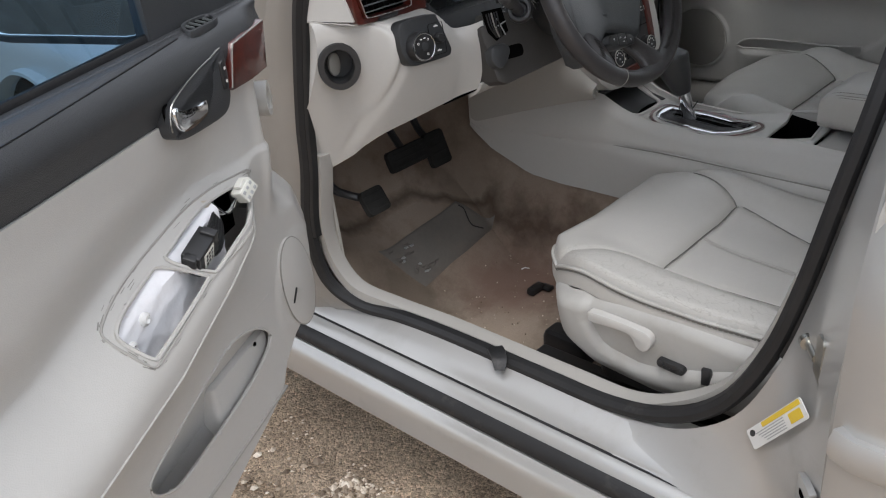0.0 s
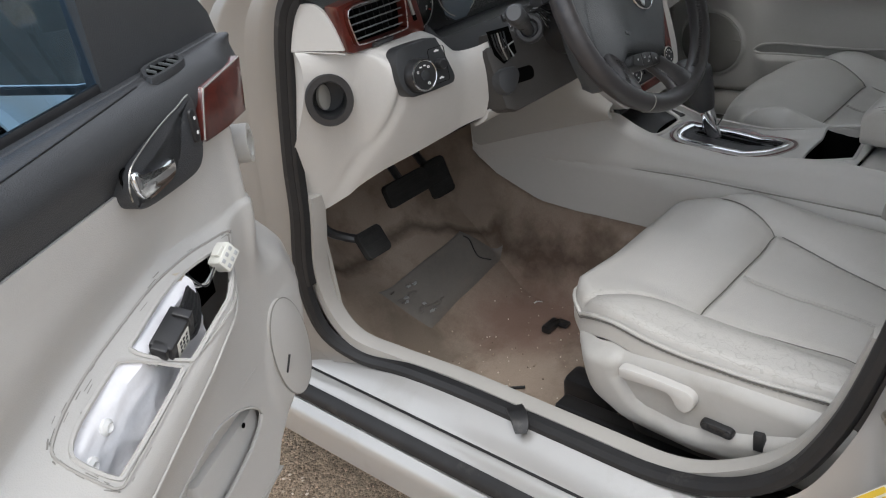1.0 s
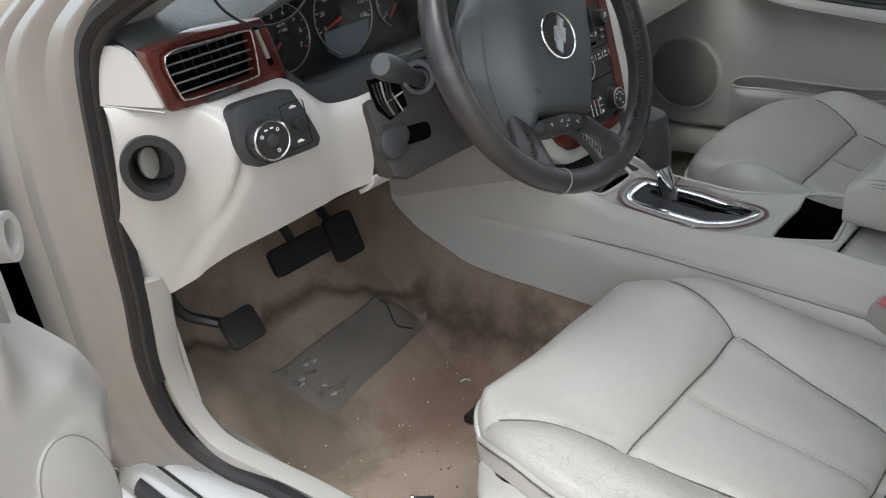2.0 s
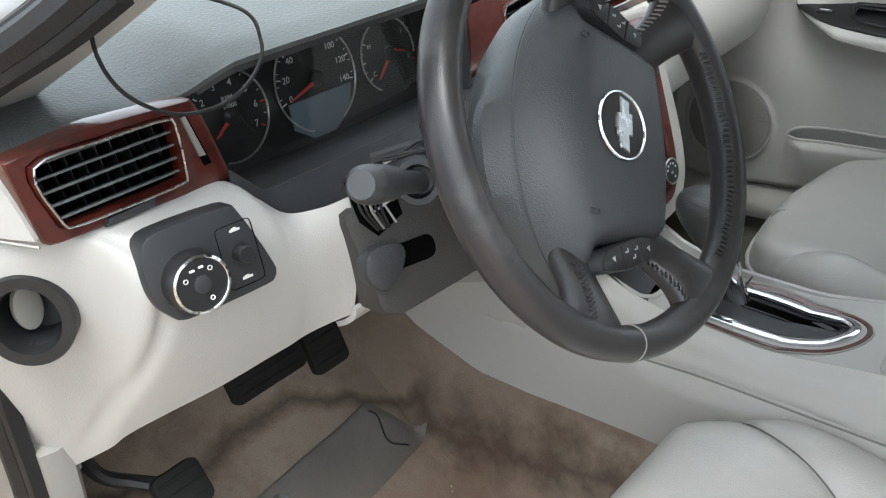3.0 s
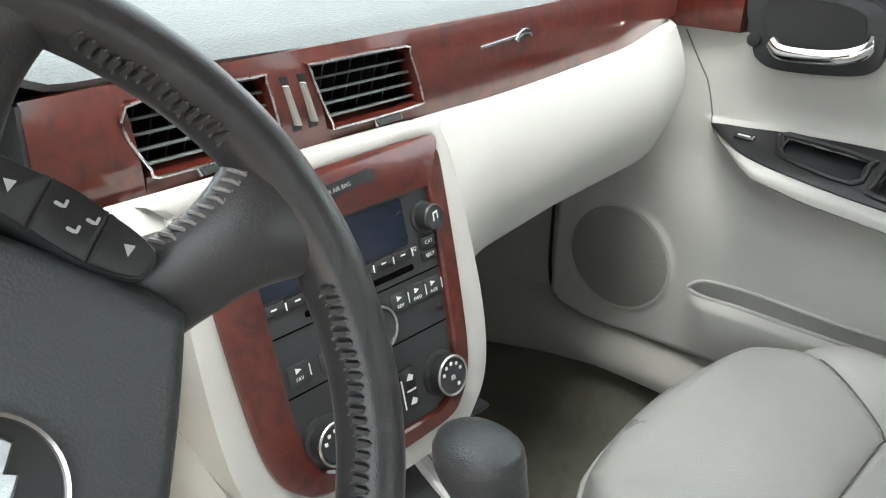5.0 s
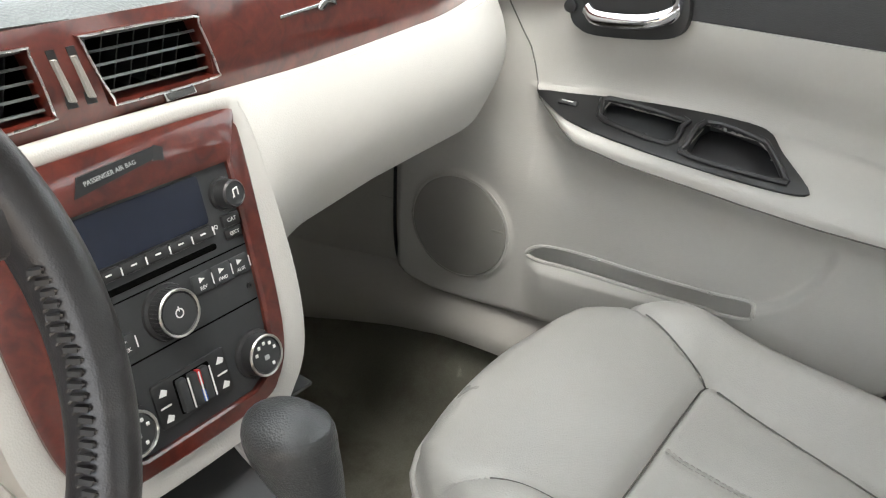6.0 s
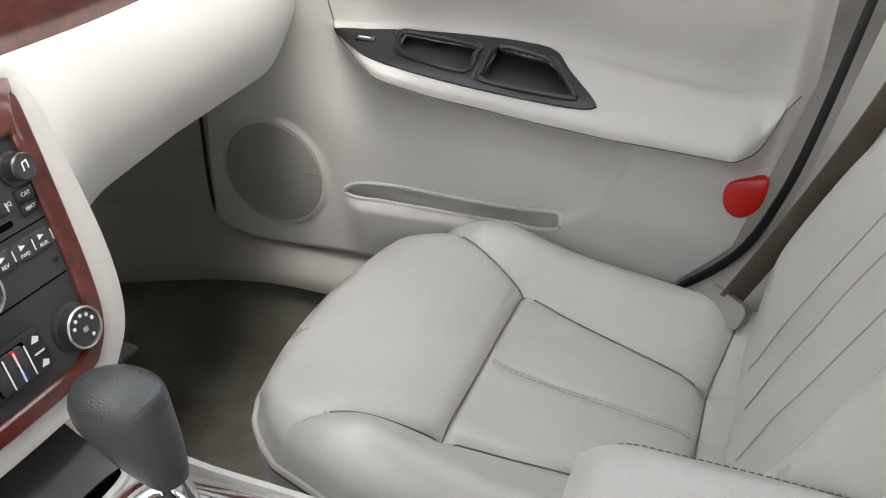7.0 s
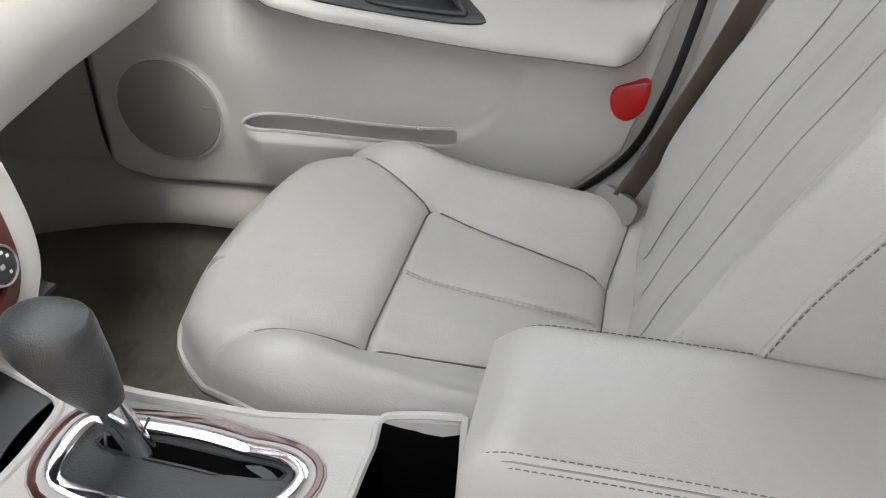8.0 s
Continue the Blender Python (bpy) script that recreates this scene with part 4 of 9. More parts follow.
floor_thing = thing("floor", "stained tan and grey carpet in the footwells", "carpet", (0, 0, 0.23), kind="structure")
part("driver_carpet", sheet(lambda u, v: (-0.735 + 0.70 * u, -0.75 + 1.66 * v, carpet_z(-0.735 + 0.70 * u, -0.75 + 1.66 * v)), 50, 90), carpet, floor_thing, "stained tan carpet")
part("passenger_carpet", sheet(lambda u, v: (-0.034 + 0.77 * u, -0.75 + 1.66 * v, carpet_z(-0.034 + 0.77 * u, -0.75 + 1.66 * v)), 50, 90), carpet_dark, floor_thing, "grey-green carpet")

heel = thing("heel_pad", "worn grey vinyl heel pad on the carpet", "heel pad", (-0.33, 0.55, 0.30))


def heel_at(u, v):
    a, b, c, d = (-0.555, 0.602), (-0.490, 0.520), (-0.187, 0.545), (-0.250, 0.624)
    x = (a[0] * (1 - u) + b[0] * u) * (1 - v) + (d[0] * (1 - u) + c[0] * u) * v
    y = (a[1] * (1 - u) + b[1] * u) * (1 - v) + (d[1] * (1 - u) + c[1] * u) * v
    r = sstep(0, 0.06, min(u, 1 - u, v, 1 - v))
    return (x, y, carpet_z(x, y) + 0.002 + 0.007 * r)


part("pad", sheet(heel_at, 26, 40), pad_mat, heel)
rng = random.Random(8)
for i in range(26):
    u, v = rng.uniform(0.1, 0.85), rng.uniform(0.04, 0.26)
    p = Vector(heel_at(u, v))
    a = rng.uniform(0, 3.14)
    q = [(0.011 * math.cos(a + k) * rng.uniform(0.4, 1), 0.007 * math.sin(a + k) * rng.uniform(0.5, 1)) for k in (0, 1.3, 2.5, 3.7, 5.0)]
    part("tread_block", prism(q, -0.001, 0.0022, Matrix.Translation(p), 0.0006), grey_print if i % 5 == 0 else pad_mat, heel)
hook = thing("wire_hook", "thin black bent wire lying on the heel pad", "wire", (-0.25, 0.58, 0.37))
hp = [heel_at(0.20, 0.93), heel_at(0.36, 0.92), heel_at(0.70, 0.82), heel_at(0.93, 0.86)]
part("wire", tube(spline([(x, y, z + 0.003) for x, y, z in hp], 6), 0.0016, 6), black, hook)
scrap = thing("paper_scrap", "small curled white paper scrap on the carpet", "scrap", (-0.217, 0.428, 0.24))
part("paper", sweep(spline([(-0.226, 0.432, carpet_z(-0.226, 0.432) + 0.004), (-0.217, 0.429, carpet_z(-0.217, 0.429) + 0.006), (-0.208, 0.421, carpet_z(-0.208, 0.421) + 0.003)], 5), [(-0.002, -0.0005), (0.002, -0.0005), (0.002, 0.0005), (-0.002, 0.0005)]), white, scrap)
screw = thing("loose_screw", "rusty brown screw dropped on the carpet", "screw", (-0.508, 0.275, 0.25))
zc = carpet_z(-0.508, 0.275)
part("shank", tube([(-0.520, 0.290, zc + 0.006), (-0.497, 0.262, zc + 0.006)], 0.003, 8), rubber, screw)
part("head", turned([(0.006, -0.002), (0.006, 0.002), (0.003, 0.004)], plane_m((-0.521, 0.291, zc + 0.007), (0, 0, 1), (0.6, 0.75, 0)), 10), steel, screw)
debris = thing("carpet_debris", "crumbs and grit scattered over the carpet", "debris", (-0.4, 0.3, 0.24), kind="stuff")
geos = []
for _ in range(160):
    x, y, r = rng.uniform(-0.66, -0.2), rng.uniform(0.02, 0.5), rng.uniform(0.0008, 0.0022)
    geos.append(turned([(r * 0.6, 0), (r, r), (r * 0.5, 1.7 * r)], Matrix.Translation((x, y, carpet_z(x, y) + 0.001)), 5))
part("grit", join(*geos), stone_mat, debris)
clump = thing("plastic_shard", "small broken black plastic clip on the carpet", "clip", (-0.31, 0.30, 0.24))
zc = carpet_z(-0.31, 0.30)
part("clip_body", block((-0.292, 0.338, zc + 0.010), (0.050, 0.022, 0.014), 0.005), black, clump)
part("clip_tongue", block((-0.268, 0.322, zc + 0.007), (0.022, 0.030, 0.008), 0.003), black, clump)

# ---------------------------------------------------------------- pedals


def pedal(name, label, c, size, tilt, arm):
    t = thing(name, label, "pedal", c)
    m = Matrix.Translation(c) @ Euler((radians(tilt), 0, 0)).to_matrix().to_4x4()
    part("pad", prism(rrect(size[0], size[1], 0.010, 3), -0.008, 0.006, m, 0.003), pedal_rubber, t)
    n = max(3, int(size[1] / 0.018))
    for i in range(n):
        part("rib", prism(rrect(size[0] * 0.82, 0.005, 0.002, 2, 0, (i + 0.5) / n * size[1] * 0.86 - size[1] * 0.43), 0.0055, 0.0072, m, 0.0008), pedal_rubber, t)
    part("arm", tube(spline(arm, 6), 0.009, 8), black, t)
    return t


pedal("brake_pedal", "black rubber brake pedal", (-0.452, 0.575, 0.605), (0.125, 0.050), 66, [(-0.452, 0.585, 0.605), (-0.45, 0.65, 0.70), (-0.45, 0.63, 0.86)])
pedal("accelerator_pedal", "tall black rubber accelerator pedal", (-0.338, 0.590, 0.580), (0.066, 0.085), 68, [(-0.338, 0.60, 0.58), (-0.345, 0.66, 0.66), (-0.345, 0.66, 0.86)])
pedal("parking_brake_pedal", "ribbed black parking brake pedal on a bent arm", (-0.655, 0.478, 0.595), (0.062, 0.056), 55, [(-0.662, 0.490, 0.600), (-0.690, 0.515, 0.612), (-0.722, 0.530, 0.640), (-0.735, 0.535, 0.70), (-0.735, 0.55, 0.80)])

# ---------------------------------------------------------------- seats


def seat(name, label, cx, fy, fz, tilt, shield, bolster=0.010, corner=0.36, bow=0.0, crown=0.012):
    """A leather bucket seat: its cushion's front edge at fy and fz, falling by tilt towards the back."""
    t = thing(name, label, "car seat", (cx, fy - 0.27, 0.25))
    depth = 0.56

    def half(v):
        return 0.272 * (1 - corner + corner * math.sqrt(max(1 - max(0, 1 - v / 0.22) ** 2, 0))) - 0.012 * sstep(0.3, 0.56, v)

    ins = [(-0.100, 0.475), (-0.152, 0.222), (0.152, 0.222), (0.100, 0.475)]
    seams = [ins[:2] + [ins[2], ins[3]], [(-0.152, 0.222), (-0.185, 0.14), (-0.222, 0.055)], [(0.152, 0.222), (0.185, 0.14), (0.222, 0.055)], [(-0.100, 0.475), (0.100, 0.475)], [(-0.10, 0.475), (-0.235, 0.50)], [(0.10, 0.475), (0.235, 0.50)]]

    def top(u, v):
        """Height over the cushion at u across and v back from its front."""
        w = half(v)
        e = min((w - abs(u)), v * 1.0, 1)
        z = fz - tilt * v + bolster * math.exp(-((abs(u) - (0.205 if shield else 0.222)) / 0.045) ** 2) * sstep(0.05, 0.2, v) + crown * math.exp(-((v - 0.12) / 0.09) ** 2)
        z -= 0.010 * sstep(0.17, 0.08, abs(u)) * sstep(0.20, 0.26, v)
        for s in seams:
            d = line_dist((u, v), s)
            z -= 0.0075 * math.exp(-(d / 0.0055) ** 2) + 0.0045 * math.exp(-(d / 0.022) ** 2)
        z += 0.0025 * math.sin(math.pi * u / 0.15) ** 2 * sstep(0.25, 0.33, v) * sstep(0.15, 0.12, abs(u))
        z += 0.002 * noise.noise((u * 14, v * 14, cx))
        r = 0.050 if shield else 0.040
        if shield:
            z += (tilt * v * 0.9 + 0.006) * sstep(-0.13, -0.23, u) * sstep(0.02, 0.14, v) - 0.004 * math.exp(-(u / 0.006) ** 2) * sstep(0.225, 0.25, v)
            z += 0.024 * math.exp(-((u - 0.195) / 0.055) ** 2) * sstep(0.03, 0.2, v)
            r = 0.050 - 0.036 * sstep(-0.05, -0.2, u) * (0.55 + 0.45 * sstep(0.03, 0.16, v))
        else:
            z -= 0.003 * math.exp(-(u / 0.006) ** 2) * sstep(0.225, 0.25, v)
        if e < r:
            z -= r - math.sqrt(max(r * r - (r - max(e, 0)) ** 2, 0))
        return z

    nu, nv = 92, 96

    def lie(u, v):
        return fy - v + bow * (0.35 - (u / 0.22) ** 2) * max(0.0, 1 - v / 0.30) ** 2

    def at(a, b):
        v = depth * (b ** 1.15)
        k = 2 * a - 1
        k = math.copysign(1 - (1 - abs(k)) ** 1.35, k)
        return k * half(v), v

    g = [[None] * (nv + 1) for _ in range(nu + 1)]
    verts = []
    for i in range(nu + 1):
        for j in range(nv + 1):
            u, v = at(i / nu, j / nv)
            verts.append((cx + u, lie(u, v), top(u, v)))
    w = nv + 1
    faces = [(i * w + j, (i + 1) * w + j, (i + 1) * w + j + 1, i * w + j + 1) for i in range(nu) for j in range(nv)]
    rimi = [i * w for i in range(nu + 1)] + [nu * w + j for j in range(1, nv + 1)] + [i * w + nv for i in range(nu - 1, -1, -1)] + [j for j in range(nv - 1, 0, -1)]
    border = [np.array(verts[i]) for i in rimi]
    mid = np.array([cx, fy - 0.28, 0])
    prev = rimi
    for drop, inn in ((0.008, -0.003), (0.022, -0.006), (0.040, -0.006), (0.050, 0.006), (0.054, 0.05)) if shield else ((0.012, -0.004), (0.035, -0.007), (0.065, -0.005), (0.082, 0.012), (0.084, 0.05)):
        cur = []
        for q in border:
            d = mid - q
            d[2] = 0
            d /= np.linalg.norm(d)
            cur.append(len(verts))
            verts.append(tuple(q + d * inn - np.array((0, 0, drop))))
        n = len(prev)
        faces += [(prev[k], prev[(k + 1) % n], cur[(k + 1) % n], cur[k]) for k in range(n)]
        prev = cur
    faces.append(tuple(prev))
    cush = part("cushion", (verts, faces), leather, t)
    if shield:
        cush.data.materials.append(leather_creased)
        for poly in cush.data.polygons:
            c = poly.center
            u, v = c.x - cx, fy - c.y
            edge = -0.150 - 0.030 * sstep(0.10, 0.20, v) * 0 + 0.018 * noise.noise((u * 30, v * 30, 2))
            if u < edge - 0.05 * sstep(0.22, 0.06, v) and 0.05 < v < 0.52 and c.z > 0.535 and poly.normal.z > 0.45:
                poly.material_index = 1
    for s in seams:
        pts = np.array([np.array(a) + (np.array(b) - np.array(a)) * k / 14 for a, b in zip(s, s[1:]) for k in range(15)])
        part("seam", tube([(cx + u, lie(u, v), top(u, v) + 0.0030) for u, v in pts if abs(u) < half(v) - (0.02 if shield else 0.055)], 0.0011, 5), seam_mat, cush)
    # piping round the upper edge, with a line of thread beside it
    pipe, thread = [], []
    for i in range(0, len(rimi)):
        q = border[i]
        d = q - mid
        d[2] = 0
        d /= np.linalg.norm(d)
        if q[1] > fy - 0.53:
            pipe.append(q + d * (0.0042 if shield else 0.0066) - np.array((0, 0, 0.003 if shield else 0.012)))
    k0 = min(range(len(pipe)), key=lambda i: pipe[i][1] + (0 if pipe[i][0] > cx else 9))
    pipe = pipe[k0:] + pipe[:k0]
    part("piping", tube(pipe[::2], 0.0036, 6), leather, cush)
    # a dark tube paints the shade under the piping
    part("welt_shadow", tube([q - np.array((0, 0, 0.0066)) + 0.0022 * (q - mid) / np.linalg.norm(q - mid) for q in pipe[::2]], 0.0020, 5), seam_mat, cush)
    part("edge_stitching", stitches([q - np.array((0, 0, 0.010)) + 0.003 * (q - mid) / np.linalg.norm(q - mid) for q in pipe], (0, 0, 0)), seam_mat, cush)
    for s, o in (([(0, 0.228), (0, 0.35), (0, 0.47)], -0.003), ([(0, 0.228), (0, 0.35), (0, 0.47)], 0.003)):
        pts = [(u + o, v) for u, v in [(0, 0.23 + 0.24 * k / 30) for k in range(31)]]
        part("insert_stitching", stitches([(cx + u, lie(u, v), top(u, v) + 0.0016) for u, v in pts], (0, 0, 0), 0.005, 0.0024, 0.0008), panel_grey, cush)
    # plinth under the cushion
    low = 0.36
    if shield:
        sh = -0.645

        def shield_at(u, v):
            y = 0.040 - 0.60 * u
            topz = float(np.interp(y, [-0.56, -0.36, -0.22, -0.12, -0.02, 0.02, 0.04], [0.535, 0.546, 0.556, 0.552, 0.530, 0.520, 0.508]))
            botz = float(np.interp(y, [-0.56, -0.284, -0.18, -0.06, 0.0, 0.03, 0.04], [0.40, 0.40, 0.39, 0.400, 0.440, 0.485, 0.502]))
            z = topz + (botz - topz) * v
            x = sh + 0.050 * (1 - sstep(0, 0.12, u)) ** 2
            bulge = 0.014 * sstep(0.0, 0.14, v) * (1 - sstep(0.80, 1.0, v))
            groove = float(np.interp(y, [-0.45, -0.36, -0.284, -0.20, -0.159, -0.10, -0.078, -0.055], [0.53, 0.50, 0.468, 0.437, 0.431, 0.440, 0.452, 0.49]))
            rec = 0.011 * sstep(-0.006, 0.014, z - groove) * sstep(-0.040, -0.062, y)
            return (x - bulge + rec + 0.015 * (1 - sstep(0, 0.09, v)) + 0.02 * v * v, y, z)

        side = part("side_shield", sheet(shield_at, 110, 50, 0.012), shield_skin, t, "scuffed light grey plastic side shield")
        part("shield_nose", sheet(lambda a, b: (-0.605 + 0.07 * a - 0.005 * math.sin(math.pi * b), 0.040 + 0.018 * math.sin(math.pi * a * 0.8) - 0.01 * b, 0.508 - 0.075 * b), 10, 8, 0.008), shield_skin, t)
        lev = [(-0.060, 0.000), (-0.055, 0.012), (-0.005, 0.014), (0.035, 0.012), (0.055, 0.010), (0.066, 0.000), (0.064, -0.018), (0.052, -0.030), (0.038, -0.026), (0.030, -0.012), (0.018, -0.005), (-0.02, -0.006), (-0.055, -0.008)]
        mv = plane_m((-0.664, -0.125, 0.516), (0, -1, 0), (0, 0, 1))
        part("recline_lever", prism(spline([(x, y, 0) for x, y in lev], 3, True) and [(q[0], q[1]) for q in spline([(x, y) for x, y in lev], 3, True)], -0.008, 0.010, mv, 0.004), panel, t, "cream plastic adjuster lever")
        m1 = plane_m((-0.655, -0.224, 0.470), (0, -1, -0.06), (0, 0, 1))
        part("slide_switch", prism(rrect(0.052, 0.017, 0.008, 4), -0.004, 0.012, m1, 0.004), black, t, "black seat adjuster switch")
        for o in (-0.017, 0.017):
            part("switch_bump", turned([(0.006, 0.010), (0.006, 0.014), (0.003, 0.0155)], m1 @ Matrix.Translation((o, 0.001, 0)), 12), black, t)
        m2 = plane_m((-0.655, -0.288, 0.476), (0, -0.97, 0.1), (0.05, 0, 1))
        part("tilt_switch", prism([(-0.009, -0.015), (0.006, -0.015), (0.010, 0.006), (0.006, 0.015), (-0.008, 0.014)], -0.004, 0.012, m2, 0.004), black, t, "black seatback switch")
    part("seat_frame", block((cx, fy - 0.33, 0.40), (0.44, 0.40, 0.13), 0.03), satin, t)
    for o in (-0.19, 0.19):
        part("slide_rail", block((cx + o, fy - 0.26, 0.285), (0.045, 0.58, 0.05), 0.008), black, t)
        part("rail_foot", block((cx + o + (0.10 if shield and o < 0 else 0), fy + (0.02 if shield else -0.02), 0.265), (0.06, 0.11, 0.06), 0.014), black, t)
    # backrest
    lean = radians(24)
    ax = Vector((0, -math.sin(lean), math.cos(lean)))
    nrm = Vector((0, math.cos(lean), math.sin(lean)))
    org = Vector((cx, fy - depth + 0.015, fz - tilt * depth - 0.03))
    H = 0.66

    def bw(s):
        return 0.235 + 0.030 * sstep(0.0, 0.22, s) - 0.075 * sstep(0.36, 0.68, s)

    def face(u, s):
        w = bw(s)
        e = min(w - abs(u), H - s)
        d = 0.045 + 0.030 * math.exp(-((abs(u) - 0.82 * w) / 0.050) ** 2) * sstep(0, 0.15, s) + 0.012 * math.sin(math.pi * min(s / 0.5, 1))
        for k in (-0.125, 0.125):
            uu = k * (1 + 0.25 * s)
            d -= 0.006 * math.exp(-((u - uu) / 0.010) ** 2) * sstep(0.0, 0.05, s) * (1 - sstep(0.45, 0.5, s))
        for k in (-0.045, 0.045):
            d -= 0.0035 * math.exp(-((u - k * (1 + 0.3 * s)) / 0.014) ** 2) * (1 - sstep(0.45, 0.52, s))
        d -= 0.006 * math.exp(-((s - 0.47) / 0.006) ** 2) * sstep(0.19, 0.17, abs(u))
        d += 0.003 * noise.noise((u * 12, s * 12, cx + 5))
        if e < 0.05:
            d -= 0.05 - math.sqrt(max(0.05 ** 2 - (0.05 - max(e, 0)) ** 2, 0))
        return d

    verts, nu, nv = [], 70, 70
    for i in range(nu + 1):
        for j in range(nv + 1):
            s = H * j / nv
            k = 2 * i / nu - 1
            u = math.copysign(1 - (1 - abs(k)) ** 1.3, k) * bw(s)
            q = org + ax * s + nrm * face(u, s)
            verts.append((q.x + u, q.y, q.z))
    w = nv + 1
    faces = [(i * w + j, (i + 1) * w + j, (i + 1) * w + j + 1, i * w + j + 1) for i in range(nu) for j in range(nv)]
    rimi = [i * w for i in range(nu + 1)] + [nu * w + j for j in range(1, nv + 1)] + [i * w + nv for i in range(nu - 1, -1, -1)] + [j for j in range(nv - 1, 0, -1)]
    prev = rimi
    for back in (0.04, 0.10, 0.115):
        cur = []
        for i in rimi:
            q = Vector(verts[i]) - nrm * back
            if back > 0.11:
                c = org + ax * (H / 2) - nrm * 0.06
                q = q + (c - q) * 0.12
            cur.append(len(verts))
            verts.append(tuple(q))
        n = len(prev)
        faces += [(prev[k], prev[(k + 1) % n], cur[(k + 1) % n], cur[k]) for k in range(n)]
        prev = cur
    faces.append(tuple(prev))
    back = part("backrest", (verts, faces), leather, t)
    for k, wd in ((-0.125, 0.0011), (0.125, 0.0011), (-0.045, 0.0008), (0.045, 0.0008)):
        line = []
        for i in range(40):
            s = 0.03 + 0.43 * i / 39
            u = k * (1 + 0.25 * s)
            q = org + ax * s + nrm * (face(u, s) + 0.0010)
            line.append((q.x + u, q.y, q.z))
        part("back_seam", tube(line, wd, 5), guide_grey if abs(k) > 0.1 else leather_worn, back)
    line = [org + ax * 0.47 + nrm * (face(u, 0.47) + 0.0002) + Vector((u, 0, 0)) for u in np.linspace(-0.165, 0.165, 40)]
    part("back_seam", tube([tuple(q) for q in line], 0.0012, 5), seam_mat, back)
    for sgn in (-1, 1):
        line = []
        for k in range(60):
            s = 0.02 + (H - 0.08) * k / 59
            u = sgn * bw(s) * 0.985
            q = org + ax * s + nrm * (face(u, s) + 0.002)
            line.append((q.x + u, q.y, q.z))
        part("back_piping", tube(line, 0.0032, 6), leather, back)
        part("back_stitching", stitches([(x + sgn * 0.005, y + 0.0, z - 0.003) for x, y, z in line], (0, 0, 0), 0.005, 0.0028, 0.0008), seam_mat, back)
    return t


driver_seat = seat("driver_seat", "light grey leather power driver seat with creased bolster", -0.372, 0.100, 0.582, 0.085, True, 0.010, 0.50)
passenger_seat = seat("passenger_seat", "light grey leather front passenger seat", 0.388, 0.192, 0.624, 0.10, False, 0.032, 0.46, 0.040, 0.026)

# lap belt buckle beside the driver seat
buckle = thing("belt_buckle", "grey seat belt buckle with a red release button", "seat belt buckle", (-0.125, -0.30, 0.58))
mb = plane_m((-0.126, -0.302, 0.594), (0.2, 1, 0.25), (-0.35, -0.1, 1))
part("housing", prism(rrect(0.055, 0.085, 0.010, 3), -0.012, 0.012, mb, 0.004), panel_grey, buckle)
part("release_button", prism(rrect(0.042, 0.016, 0.004, 3, 0, 0.038), -0.008, 0.014, mb, 0.002), mat("faded_red", (0.60, 0.17, 0.19), 0.45), buckle, "faded red button")
part("stalk", tube([tuple(mb @ Vector((0, -0.03, 0))), (-0.13, -0.33, 0.50)], 0.012, 8), panel_grey, buckle)

# ---------------------------------------------------------------- the driver's door, standing open
DOOR_M = Matrix.Translation((-1.10, 0.225, 0)) @ Matrix(((-0.90, 0.436, 0), (-0.436, -0.90, 0), (0, 0, 1))).normalized().to_4x4()
door = thing("driver_door", "open front driver door with cream panel and removed switch panel", "car door", m=DOOR_M)
LOCAL[0] = True
S0, S1 = -0.235, 0.92


def door_low(s):
    """The lower edge of the door's trim."""
    return float(np.interp(s, [-0.235, -0.20, -0.175, -0.12, -0.083, 0.0, 0.05, 0.21, 0.4, 0.7, 0.92], [0.70, 0.62, 0.577, 0.535, 0.512, 0.487, 0.474, 0.440, 0.415, 0.40, 0.40]))


def door_front(z):
    """The forward edge of the door's trim."""
    return float(np.interp(z, [0.44, 0.52, 0.577, 0.64, 0.703, 0.77, 0.84, 0.97, 1.02, 1.12], [-0.03, -0.09, -0.178, -0.222, -0.236, -0.205, -0.173, -0.142, -0.115, -0.118]))


PULL = [(q[0], q[1]) for q in spline([(0.000, 0.888), (0.05, 0.893), (0.12, 0.892), (0.20, 0.882), (0.29, 0.865), (0.345, 0.846), (0.360, 0.832), (0.352, 0.800), (0.342, 0.787), (0.325, 0.788), (0.26, 0.804), (0.19, 0.822), (0.10, 0.835), (0.035, 0.856), (0.004, 0.875)], 4, True)]
ARM_LINE = [(-0.02, 0.895), (0.005, 0.872), (0.064, 0.835), (0.162, 0.794), (0.309, 0.748), (0.483, 0.721), (0.70, 0.712), (0.92, 0.71)]
ARM_TOP = [(0.0, 0.905), (0.10, 0.905), (0.20, 0.893), (0.30, 0.876), (0.36, 0.86), (0.45, 0.835), (0.92, 0.80)]


def arm_line(s):
    return float(np.interp(s, [p[0] for p in ARM_LINE], [p[1] for p in ARM_LINE]))


def arm_top(s):
    return float(np.interp(s, [p[0] for p in ARM_TOP], [p[1] for p in ARM_TOP]))


def inside(p, poly):
    x, y = p
    c = False
    for (x0, y0), (x1, y1) in zip(poly, poly[1:] + poly[:1]):
        if (y0 > y) != (y1 > y) and x < (x1 - x0) * (y - y0) / (y1 - y0) + x0:
            c = not c
    return c


